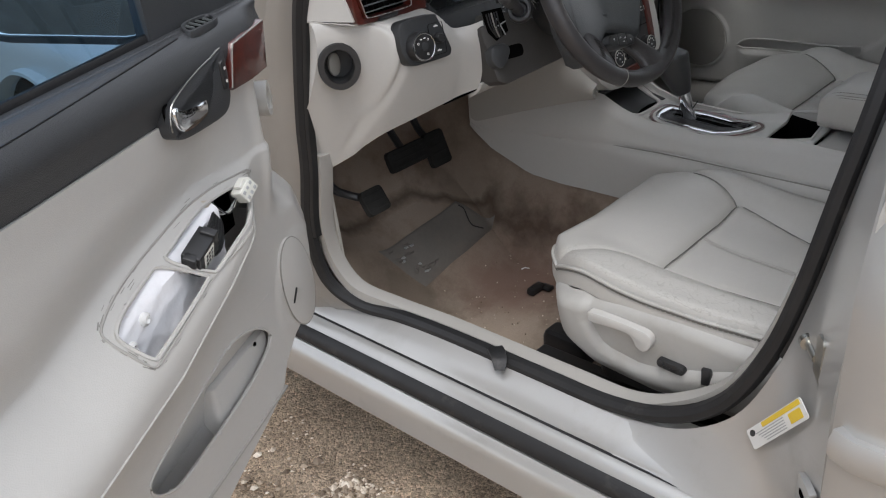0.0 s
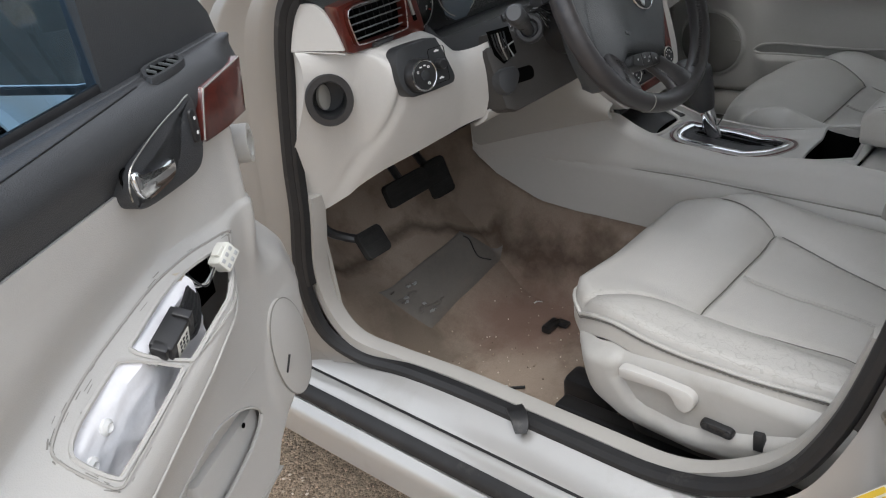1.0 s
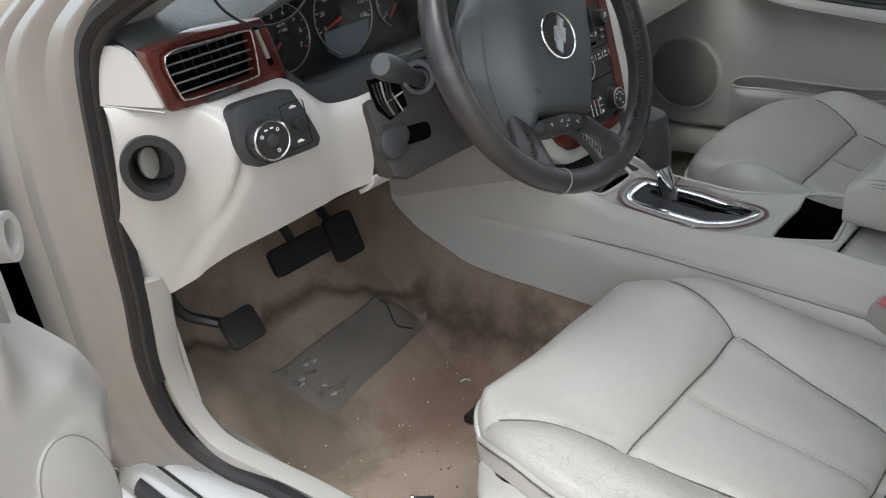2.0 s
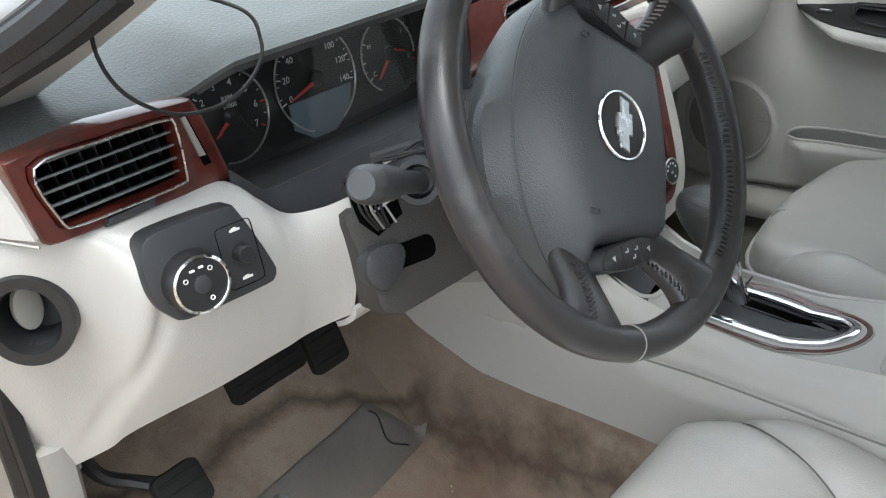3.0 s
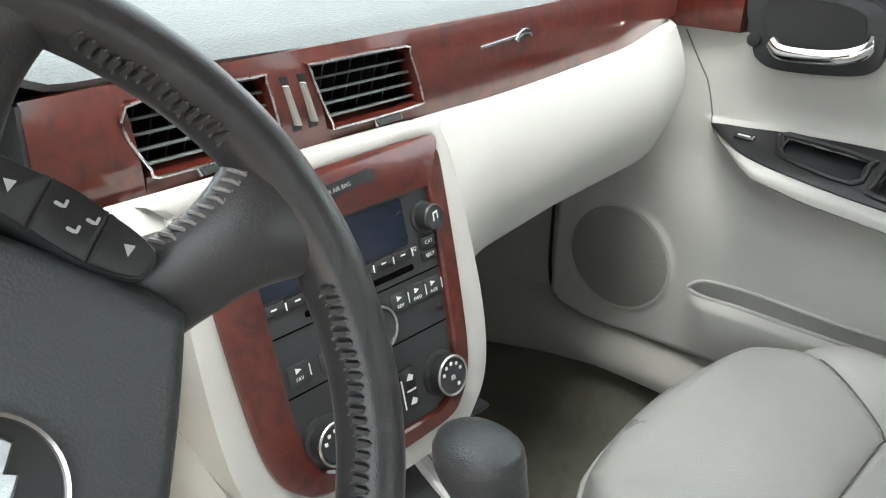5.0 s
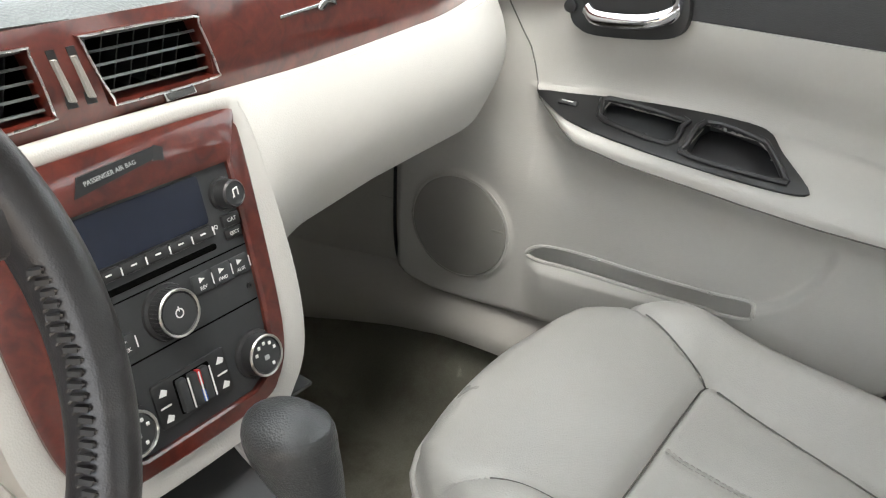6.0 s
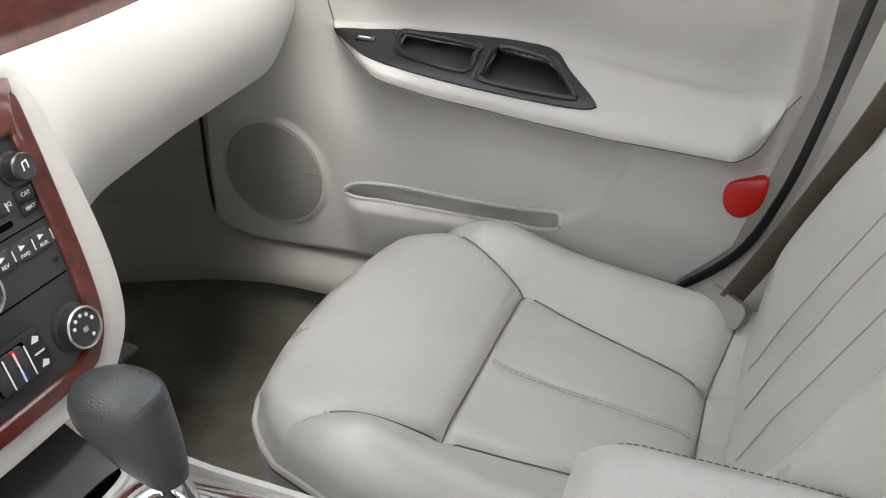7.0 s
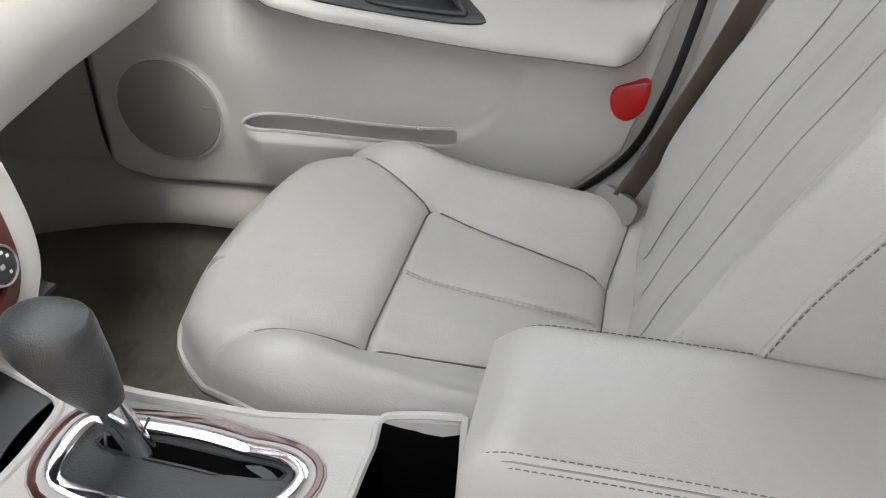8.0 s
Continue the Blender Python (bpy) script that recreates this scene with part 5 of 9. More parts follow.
def door_relief(s, z):
    """How far the door's trim stands out towards the cabin."""
    a, b = arm_line(s), arm_top(s)
    k = sstep(-0.02, 0.10, s)
    d = -0.012
    # the arm rest: a ledge that slopes down towards the cabin
    start, end = -0.018 - 0.024 * k, -0.012 + 0.045 * k
    if z >= b:
        d = -0.018 - 0.024 * k * math.exp(-((z - b) / 0.05) ** 2) + 0.004 * sstep(0.97, 1.02, z)
    elif z >= a:
        t = (b - z) / max(b - a, 1e-3)
        d = start + (end - start) * math.sin(math.pi / 2 * min(t * 1.15, 1)) ** 1.2
    else:
        d = -0.012 + 0.045 * k * math.exp(-((a - z) / 0.045)) - 0.012 * sstep(0.0, 0.12, a - z)
    d += 0.010 * sstep(1.02, 1.06, z)
    # forward flank falls away
    e = s - door_front(z)
    d -= 0.030 * (1 - sstep(0.0, 0.07, e))
    # speaker boss
    d += 0.004 * sstep(1.15, 0.85, math.hypot((s + 0.105) / 0.072, (z - 0.637 - (s + 0.105) * -0.25) / 0.082))
    # the forward end: a raised rim, then a flank that falls away to the hinge side
    up = sstep(0.76, 0.86, z)
    d += 0.006 * up * math.exp(-((s + 0.062) / 0.011) ** 2) - 0.060 * up * sstep(-0.070, -0.135, s)
    return d


def snap(pts, polys, tol):
    """Draws points of a grid onto the outlines that lie within tol of them."""
    p = np.array(pts, float)
    for poly in polys or ():
        a = np.array(poly, float)
        b = np.roll(a, -1, 0)
        d = b - a
        t = np.clip(np.einsum("ijk,jk->ij", p[:, None] - a[None], d) / (np.sum(d * d, 1) + 1e-12), 0, 1)
        q = a[None] + t[..., None] * d[None]
        dist = np.linalg.norm(q - p[:, None], axis=2)
        k = np.argmin(dist, 1)
        near = dist[np.arange(len(p)), k] < tol
        p[near] = q[np.arange(len(p)), k][near]
    return p


def door_sheet(s0, s1, zlo, zhi, ns, nz, hole=None):
    v, f, flat = [], [], []
    for i in range(ns + 1):
        for j in range(nz + 1):
            s = s0 + (s1 - s0) * i / ns
            lo, hi = zlo(s), zhi(s)
            z = lo + (hi - lo) * j / nz
            e = s - door_front(z)
            flat.append((door_front(z) + (e if e > 0.03 else 0.03 * math.exp(e / 0.03 - 1)), z))
    for s, z in snap(flat, hole, 0.55 * (s1 - s0) / ns):
        v.append((s, door_relief(s, z), z))
    w = nz + 1
    for i in range(ns):
        for j in range(nz):
            q = (i * w + j, (i + 1) * w + j, (i + 1) * w + j + 1, i * w + j + 1)
            c = np.mean([v[k] for k in q], axis=0)
            if max(v[k][0] for k in q) - min(v[k][0] for k in q) < 1e-6:
                continue
            if hole and any(inside((c[0], c[2]), h) for h in hole):
                continue
            f.append(q)
    return v, f


POCKET = [(q[0], q[1]) for q in spline([(0.006, 0.600), (0.018, 0.620), (0.05, 0.642), (0.093, 0.657), (0.135, 0.660), (0.20, 0.647), (0.28, 0.630), (0.345, 0.613), (0.357, 0.598), (0.346, 0.579), (0.32, 0.562), (0.29, 0.554), (0.20, 0.556), (0.10, 0.563), (0.03, 0.580)], 4, True)]
HOLE_A = [(q[0], q[1]) for q in spline([(0.022, 0.880), (0.06, 0.885), (0.12, 0.884), (0.205, 0.868), (0.222, 0.862), (0.212, 0.846), (0.190, 0.829), (0.178, 0.826), (0.13, 0.838), (0.075, 0.852), (0.034, 0.866)], 3, True)]
HOLE_B = [(q[0], q[1]) for q in spline([(0.237, 0.859), (0.26, 0.858), (0.315, 0.845), (0.346, 0.832), (0.349, 0.818), (0.338, 0.795), (0.325, 0.794), (0.27, 0.806), (0.205, 0.823), (0.204, 0.832)], 3, True)]


BEZEL_CUT = [(0.030, 1.03), (0.030, 1.006), (0.050, 0.995), (0.10, 0.995), (0.148, 0.999), (0.166, 1.006), (0.170, 1.03)]


def door_skin(name, geo, material, parent, label="", thick=0.004):
    bm = bmesh.new()
    vs = [bm.verts.new(q) for q in geo[0]]
    for q in geo[1]:
        try:
            bm.faces.new([vs[k] for k in q])
        except ValueError:
            pass
    bmesh.ops.remove_doubles(bm, verts=bm.verts[:], dist=1e-5)
    bmesh.ops.delete(bm, geom=[q for q in bm.verts if not q.link_faces], context="VERTS")
    bmesh.ops.recalc_face_normals(bm, faces=bm.faces)
    if sum(q.normal.y for q in bm.faces) < 0:
        bmesh.ops.reverse_faces(bm, faces=bm.faces)
    shell(bm, thick)
    return part(name, bm, material, parent, label)


door_skin("trim_panel", door_sheet(S0, S1, door_low, lambda s: 1.018, 230, 150, [HOLE_A, HOLE_B, POCKET, BEZEL_CUT]), panel, door, "cream plastic door panel with scratches round the opening")
BEZ = [(q[0], q[1]) for q in spline([(0.026, 1.074), (0.060, 1.071), (0.100, 1.064), (0.140, 1.053), (0.165, 1.042), (0.174, 1.022), (0.170, 1.004), (0.150, 0.995), (0.10, 0.991), (0.048, 0.991), (0.028, 1.004), (0.022, 1.03)], 4, True)]


def pad_at(s, v):
    """The padded door top: up from the cream panel, over a crown, and back to the glass."""
    d0 = door_relief(max(s, -0.05), 1.019) - 0.003 - 0.012 * sstep(-0.05, -0.13, s)
    k = sstep(-0.13, -0.06, s)
    row = [(d0, 1.0195), (d0 + 0.010, 1.040), (d0 + 0.013 + 0.006 * k, 1.066), (d0 + 0.006 + 0.006 * k, 1.090), (-0.020, 1.1035), (-0.034, 1.1045), (-0.036, 1.1015), (-0.040, 1.1045), (-0.052, 1.104)]
    x = v * (len(row) - 1)
    i = min(int(x), len(row) - 2)
    t = x - i
    a, b = np.array(row[i]), np.array(row[i + 1])
    p0, p3 = np.array(row[max(i - 1, 0)]), np.array(row[min(i + 2, len(row) - 1)])
    return 0.5 * (2 * a + (b - p0) * t + (2 * p0 - 5 * a + 4 * b - p3) * t * t + (3 * a - p0 - 3 * b + p3) * t ** 3)


pv, pf, pn, pm_ = [], [], 130, 56
flat = []
for i in range(pn + 1):
    for j in range(pm_ + 1):
        s = -0.125 + 1.045 * i / pn
        d, z = pad_at(s, j / pm_)
        pv.append((s, d, z))
for i in range(pn):
    for j in range(pm_):
        q = (i * (pm_ + 1) + j, (i + 1) * (pm_ + 1) + j, (i + 1) * (pm_ + 1) + j + 1, i * (pm_ + 1) + j + 1)
        c = np.mean([pv[k] for k in q], axis=0)
        if c[0] < 0.02 and inside((c[0], c[2]), [(-0.2, 1.01), (-0.2, 1.077), (0.0, 1.071), (0.020, 1.022)]):
            continue
        if c[1] < -0.019 and c[2] > 1.1 or not inside((0.098 + (c[0] - 0.098) / 0.96, 1.032 + (c[2] - 1.032) / 0.94), BEZ):
            pf.append(q)
door_skin("upper_trim", (pv, pf), dark, door, "charcoal padded door top")
part("glass_seal", sweep([(-0.03, -0.057, 1.106), (0.92, -0.057, 1.106)], rrect(0.010, 0.016, 0.004, 2)), rubber, door, "black rubber glass seal")
# outer skin, glass and door ends
part("outer_skin", sheet(lambda u, v: (-0.20 + 1.14 * u, -0.165 - 0.02 * math.sin(math.pi * v) + 0.11 * (1 - v) ** 3 + 0.075 * v ** 5, (door_low(-0.20 + 1.12 * u) + 0.06) * (1 - v) + 1.08 * v), 20, 14, 0.01), paint, door, "champagne painted outer skin")
part("rear_end", block((0.935, -0.09, 0.735), (0.02, 0.15, 0.75), 0.008), paint, door)
part("front_end", block((-0.15, -0.125, 0.92), (0.03, 0.07, 0.33), 0.008), paint, door)
part("bottom_end", sweep([(s, -0.055, door_low(s) + 0.030) for s in np.linspace(-0.16, 0.91, 30)], rrect(0.03, 0.02, 0.006, 2), (0, 0, 1)), paint, door)
g = part("window_pane", sheet(lambda u, v: (-0.02 + 0.93 * u - 0.0 * v, -0.055 - 0.02 * v, 1.08 + 0.38 * v * (1 - 0.35 * (1 - u))), 10, 8, 0.004), door_glass, door)
g.visible_shadow = False
# triangular mirror cover and the mirror outside
tri = [(-0.150, 1.090), (-0.135, 1.13), (-0.095, 1.175), (-0.05, 1.235), (0.0, 1.30), (0.06, 1.37), (0.10, 1.42), (0.105, 1.25), (0.102, 1.090)]
part("mirror_cover", prism(tri, -0.024, -0.004, plane_m((0, -0.045, 0), (1, 0, 0), (0, 0, 1)) @ Matrix.Scale(-1, 4, (0, 0, 1)), 0.0), dark, door, "charcoal triangular mirror cover")
part("cover_edge", tube([(-0.142, -0.058, 1.118), (-0.100, -0.060, 1.175), (-0.05, -0.060, 1.242), (0.06, -0.060, 1.378)], 0.007, 6), panel_grey, door)
mir = plane_m((0.075, -0.187, 1.178), (-0.22, 0.975, 0), (0, 0, 1)) @ Matrix.Rotation(radians(-4.5), 4, "Z")
mirror_box = part("mirror_housing", prism(rrect(0.250, 0.170, 0.045, 5), -0.115, 0.0, mir, 0.012), satin, door, "black door mirror housing")
part("mirror_rim", hoop(rrect(0.246, 0.166, 0.044, 5), rrect(0.228, 0.146, 0.034, 5), -0.004, 0.006, mir, 0.002), black, mirror_box)
# the dark reflection is put into the glass colour
part("mirror_glass", prism(rrect(0.230, 0.148, 0.036, 5), -0.001, 0.0015, mir), mirror_mat, mirror_box, "mirror glass darkened for the dark surroundings it reflects")
part("glass_edge", tube([tuple(mir @ Vector((x, y, 0.0022))) for x, y in rrect(0.227, 0.145, 0.034, 5)], 0.0012, 5, True), steel, mirror_box)
part("mirror_neck", sweep([(0.02, -0.055, 1.150), (0.015, -0.080, 1.150), (0.010, -0.12, 1.155)], rrect(0.05, 0.05, 0.015, 3), (0, 0, 1)), satin, door)
# door top vent
mv = plane_m((0.020, -0.026, 1.1035), (-1, 0, 0), (0, -1, 0.10))
VENT_O = [(-0.046, -0.013), (-0.020, 0.016), (0.026, 0.018), (0.042, 0.010), (0.034, -0.006), (0.012, -0.015)]
part("vent_bezel", hoop([(q[0], q[1]) for q in spline(VENT_O, 5, True)], [(q[0] * 0.80, q[1] * 0.68 + 0.0006) for q in spline(VENT_O, 5, True)], -0.004, 0.005, mv, 0.002), dark, door)
part("vent_well", prism([(q[0] * 0.84, q[1] * 0.72 + 0.0006) for q in spline(VENT_O, 5, True)], -0.003, 0.0015, mv), void, door)
for o in (-0.020, -0.007, 0.006, 0.019):
    part("vent_slat", block((o, 0.002, 0.0028), (0.0028, 0.023, 0.003), 0.001, mv @ Matrix.Rotation(radians(-14), 4, "Z")), dash_skin, door)
# wood inlay


def dpl(pts, d0, d1, soft=0.002):
    """An outline in (s, z) stood out from d0 to d1."""
    m = Matrix(((1, 0, 0, 0), (0, 0, 1, 0), (0, 1, 0, 0), (0, 0, 0, 1)))
    return prism(pts, d0, d1, m, soft)


inlay_v, inlay_f = dpl(dense([(-0.094, 1.012), (-0.104, 1.05), (-0.110, 1.080), (-0.04, 1.0785), (0.004, 1.0755), (0.010, 1.068), (0.027, 1.020), (0.022, 1.0155), (-0.03, 1.0135)], 60), -0.03, 0.0080, 0.003)
part("wood_inlay", ([(a, b - 0.010 * sstep(-0.02, -0.12, a), c) for a, b, c in inlay_v], inlay_f), wood, door, "glossy red-brown burl inlay")
part("inlay_edge", tube([(-0.106, -0.002, 1.0785), (-0.06, 0.0035, 1.0775), (-0.02, 0.0077, 1.0765), (0.004, 0.0077, 1.074), (0.0085, 0.0077, 1.067), (0.0255, 0.0077, 1.020)], 0.0011, 5), grille, door)
groove = []
for gs in np.linspace(0.085, 0.90, 40):
    rise = [pad_at(gs, gv) for gv in np.linspace(0.1, 0.55, 40)]
    gz = 1.1035 - 0.029 * (gs - 0.10)
    groove.append((gs, float(np.interp(gz, [q[1] for q in rise], [q[0] for q in rise])) + 0.0004, gz))
part("pad_groove", tube(groove, 0.0012, 5), black, door)
# handle bezel, with its pocket and lever
BEZ_IN = match(dense(smooth([(0.064, 1.062), (0.10, 1.055), (0.14, 1.044), (0.161, 1.033), (0.167, 1.019), (0.158, 1.005), (0.13, 0.999), (0.095, 1.001), (0.076, 1.010), (0.064, 1.038)]), 48)[::-1], BEZ)
m_up = Matrix(((1, 0, 0, 0), (0, 0, 1, 0), (0, 1, 0, 0), (0, 0, 0, 1)))
bez = part("handle_bezel", hoop(BEZ, BEZ_IN, -0.03, 0.004, m_up, 0.002), dark, door, "charcoal handle bezel")
part("handle_recess", dpl(BEZ_IN, -0.030, -0.020), satin, bez)
hnd = [(q[0], q[1]) for q in spline([(0.168, 1.036), (0.160, 1.041), (0.150, 1.033), (0.128, 1.028), (0.098, 1.029), (0.092, 1.022), (0.095, 1.010), (0.110, 1.005), (0.145, 1.003), (0.160, 1.008), (0.167, 1.020)], 3, True)]
part("door_handle", dpl(hnd, -0.012, 0.010, 0.006), chrome, door, "chrome pull lever")
part("handle_gap", tube([(0.095 + (s - 0.13) * 1.10 + 0.035, -0.004, 1.02 + (z - 1.02) * 1.14) for s, z in hnd], 0.0016, 5, True), void, bez)
part("bezel_line", tube([(s, 0.0038, z) for s, z in BEZ[1:23]], 0.0009, 5), steel, bez)
part("scoop_rib", tube([(0.078, -0.012, 1.056), (0.080, -0.010, 1.040), (0.086, -0.010, 1.028)], 0.0035, 6), dash_skin, bez)
part("lock_switch", dpl([(q[0], q[1]) for q in rrect(0.013, 0.040, 0.006, 4, 0.037, 1.042)], -0.006, 0.008, 0.003), black, door)
for zz in (1.051, 1.034):
    part("lock_mark", dpl(rrect(0.004, 0.004, 0.001, 1, 0.037, zz), 0.0078, 0.0086, 0), white, door)
# inside the openings: insulation, wires and connectors
def z_ins(u, v):
    return 0.855 - 0.08 * u + (v - 0.35) * (0.09 + 0.02 * u)


part("insulation_sheet", sheet(lambda u, v: (0.098 + 0.262 * u, min(door_relief(0.098 + 0.262 * u, z_ins(0.27 + 0.73 * u, v)), 0.0) - 0.009 - 0.005 * abs(noise.noise((u * 6, v * 4, 2))) - 0.004 * math.sin(9 * u), z_ins(0.27 + 0.73 * u, v)), 60, 24, 0.002), insulation, door, "crumpled white insulation sheet")
# an added black sheet gives the shade inside the door
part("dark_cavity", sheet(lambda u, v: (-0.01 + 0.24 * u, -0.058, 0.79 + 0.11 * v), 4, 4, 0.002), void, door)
for (s, z) in ((0.296, 0.820), (0.330, 0.800)):
    part("foam_button", turned([(0.009, 0.0), (0.009, 0.004), (0.005, 0.007), (0.003, 0.004)], plane_m((s, -0.012, z), (1, 0, 0), (0, 0, 1)) @ Matrix.Scale(-1, 4, (0, 0, 1)), 14), white, door)
for nm, pl in (("opening_rim_front", HOLE_A), ("opening_rim_rear", HOLE_B)):
    part(nm, tube([(s, door_relief(s, z) + 0.001, z) for s, z in pl], 0.0028, 5, True), panel, door)
part("arm_seam", tube([(s, door_relief(s, arm_line(s)) + 0.0002, arm_line(s)) for s in np.linspace(0.0, 0.915, 90)], 0.0017, 6), leather, door)
part("arm_groove", tube([(s, door_relief(s, arm_line(s) - 0.004) + 0.0001, arm_line(s) - 0.004) for s in np.linspace(0.0, 0.915, 90)], 0.0012, 5), guide_grey, door)
part("panel_edge", tube([(s, door_relief(s, z) + 0.0005, z) for s, z in PULL], 0.0018, 5, True), panel_grey, door)
rt = random.Random(12)
ticks = []
pull_d = [np.array((s, door_relief(s, z), z)) for s, z in PULL]
for i in range(46):
    k = rt.randrange(len(pull_d) - 1)
    a, b = pull_d[k], pull_d[k + 1]
    c = a + (b - a) * rt.random() + np.array((rt.uniform(-0.006, 0.006), 0, rt.uniform(-0.007, 0.004)))
    d = (b - a) / np.linalg.norm(b - a) * rt.uniform(0.002, 0.009)
    ticks.append(tube([(c[0] - d[0], door_relief(c[0] - d[0], c[2] - d[2]) + 0.0003, c[2] - d[2]), (c[0] + d[0], door_relief(c[0] + d[0], c[2] + d[2]) + 0.0003, c[2] + d[2])], rt.uniform(0.0004, 0.0009), 4))
tagged(part("scratch", join(*ticks), guide_grey, door), "scratches and torn edge round the opening", kind="stuff")
wires = thing("door_harness", "loose wiring harness with white and black connectors", "wiring", m=DOOR_M)
cw = plane_m((0.057, 0.014, 0.883), (0.75, -0.1, -0.45), (0.5, -0.3, 0.75)) @ Matrix.Scale(-1, 4, (0, 0, 1))
wc = part("white_connector", block((0, 0, 0), (0.030, 0.022, 0.020), 0.002, cw), connector_white, wires)
for i in range(3):
    for j in range(2):
        part("pin_hole", block((-0.009 + 0.009 * i, -0.005 + 0.010 * j, 0.0102), (0.005, 0.005, 0.0008), 0.0005, cw), grey_print, wc)
part("connector_latch", block((0.0, 0.013, 0.002), (0.014, 0.006, 0.012), 0.001, cw), connector_white, wc)
cb = plane_m((0.178, 0.006, 0.850), (-0.9, 0, 0.25), (0.25, 0.3, 0.9))
bc = part("black_connector", block((0, 0, 0), (0.056, 0.036, 0.026), 0.003, cb), black, wires)
part("connector_face", block((-0.002, -0.001, 0.0132), (0.027, 0.026, 0.001), 0.001, cb), connector_white, bc)
for i in range(3):
    for j in range(3):
        part("pin", block((-0.009 + 0.007 * i, -0.008 + 0.007 * j, 0.0140), (0.0038, 0.0038, 0.0008), 0.0004, cb), black, bc)
part("connector_clip", block((-0.026, 0.010, 0.0), (0.014, 0.016, 0.018), 0.002, cb), black, bc)
part("lever_clip", block((0.020, 0.012, 0.004), (0.012, 0.020, 0.020), 0.002, cb), black, bc)
rw = random.Random(3)
for i in range(6):
    c = [white, grey_print, connector_white, rubber, grey_print, rubber][i]
    p = [(0.060 + 0.002 * i, 0.006, 0.876), (0.075 + 0.003 * i, 0.0 + rw.uniform(-.004, .004), 0.862), (0.088 + 0.004 * rw.random(), -0.012, 0.860 + 0.002 * i), (0.072, -0.035, 0.872)]
    part("thin_wire", tube(spline(p, 5), 0.0011, 5), c, wires)
for i in range(9):
    p = [(0.165 + 0.003 * i, 0.002, 0.858 - 0.002 * i), (0.130 + 0.002 * i, -0.004 + 0.002 * i, 0.866 - 0.004 * i), (0.100, -0.014 + 0.001 * i, 0.872 - 0.003 * i), (0.070, -0.035, 0.880 - 0.002 * i)]
    part("black_wire", tube(spline(p, 5), 0.0024, 6), rubber if i % 2 else black, wires)
part("tan_grommet", tube(spline([(0.100, -0.028, 0.885), (0.106, -0.026, 0.866), (0.098, -0.024, 0.856)], 4), 0.012, 10), mat("old_tape", (0.56, 0.50, 0.40), 0.6), wires)
# speaker cover, pocket, tweeter ring
spk = [(-0.105 + 0.050 * math.cos(a) + 0.020 * math.sin(a), 0.637 + 0.088 * math.sin(a) - 0.010 * math.cos(a)) for a in np.linspace(0, 2 * math.pi, 41)[:-1]]
part("speaker_cover", dpl([(s, z) for s, z in spk], -0.04, -0.017, 0.002), panel, door, "cream oval speaker cover")
part("cover_gap", tube([(s, -0.0185, z) for s, z in spk], 0.0012, 5, True), guide_grey, door)
part("speaker_badge", dpl([(-0.093, 0.632), (-0.076, 0.612), (-0.072, 0.614), (-0.089, 0.635)], -0.018, -0.0155, 0.0005), black, door)
part("pocket_back", sheet(lambda u, v: (-0.01 + 0.39 * u, -0.026 - 0.060 * (1 - v) ** 0.7, 0.470 + 0.20 * v), 12, 10, 0.003), panel, door)
part("pocket_floor", sheet(lambda u, v: (-0.01 + 0.39 * u, -0.10 + 0.080 * v, 0.490 - 0.006 * u), 8, 3, 0.003), panel_grey, door)
part("pocket_rim", tube([(s, door_relief(s, z), z) for s, z in POCKET], 0.0022, 5, True), panel, door)
part("pocket_step", block((0.082, -0.065, 0.560), (0.172, 0.060, 0.10), 0.010), panel, door)
part("pocket_hole", turned([(0.004, 0.0), (0.004, 0.0012)], plane_m((0.040, -0.0345, 0.606), (-1, 0, 0), (0, 0, 1)), 10), void, door)
tw = plane_m((-0.150, -0.060, 0.943), (-0.954, -0.30, 0), (0, 0, 1)) @ Matrix.Scale(-1, 4, (0, 0, 1))
part("tweeter_ring", hoop(ring(0.022, 28, 0.028), ring(0.013, 28, 0.019), -0.020, 0.010, tw, 0.003), panel, door, "cream round boot sleeve")
part("tweeter_well", turned([(0.019, -0.004), (0.019, 0.004)], tw, 20), void, door)
LOCAL[0] = False

# ---------------------------------------------------------------- the passenger's door, closed
pdoor = thing("passenger_door", "closed front passenger door with cream panel and armrest", "car door", (0.74, 0.1, 0.40))
Y0, Y1 = -0.335, 0.60


def p_low(y):
    return float(np.interp(y, [-0.335, -0.30, -0.276, -0.193, -0.10, 0.1, 0.292, 0.45, 0.506, 0.556, 0.583, 0.597, 0.60], [0.86, 0.72, 0.621, 0.537, 0.50, 0.482, 0.477, 0.463, 0.461, 0.470, 0.487, 0.515, 0.57]))


def p_arm(y):
    """The seam under the arm rest, which turns upwards at the front."""
    return float(np.interp(y, [-0.34, -0.303, -0.293, -0.281, -0.252, -0.168, -0.098, -0.002, 0.068, 0.158, 0.234, 0.283, 0.308, 0.326, 0.336, 0.345, 0.354, 0.371, 0.40], [0.88, 0.84, 0.815, 0.793, 0.789, 0.791, 0.792, 0.798, 0.804, 0.811, 0.824, 0.839, 0.845, 0.853, 0.870, 0.900, 0.922, 0.944, 0.985]))


def p_top(y):
    return float(np.interp(y, [-0.34, -0.2, -0.07, 0.04, 0.10, 0.2, 0.31, 0.35], [0.845, 0.848, 0.862, 0.877, 0.879, 0.876, 0.872, 0.872]))


def p_slot(y):
    """The lower lip of the map pocket."""
    return float(np.interp(y, [-0.036, 0.308], [0.616, 0.596]))


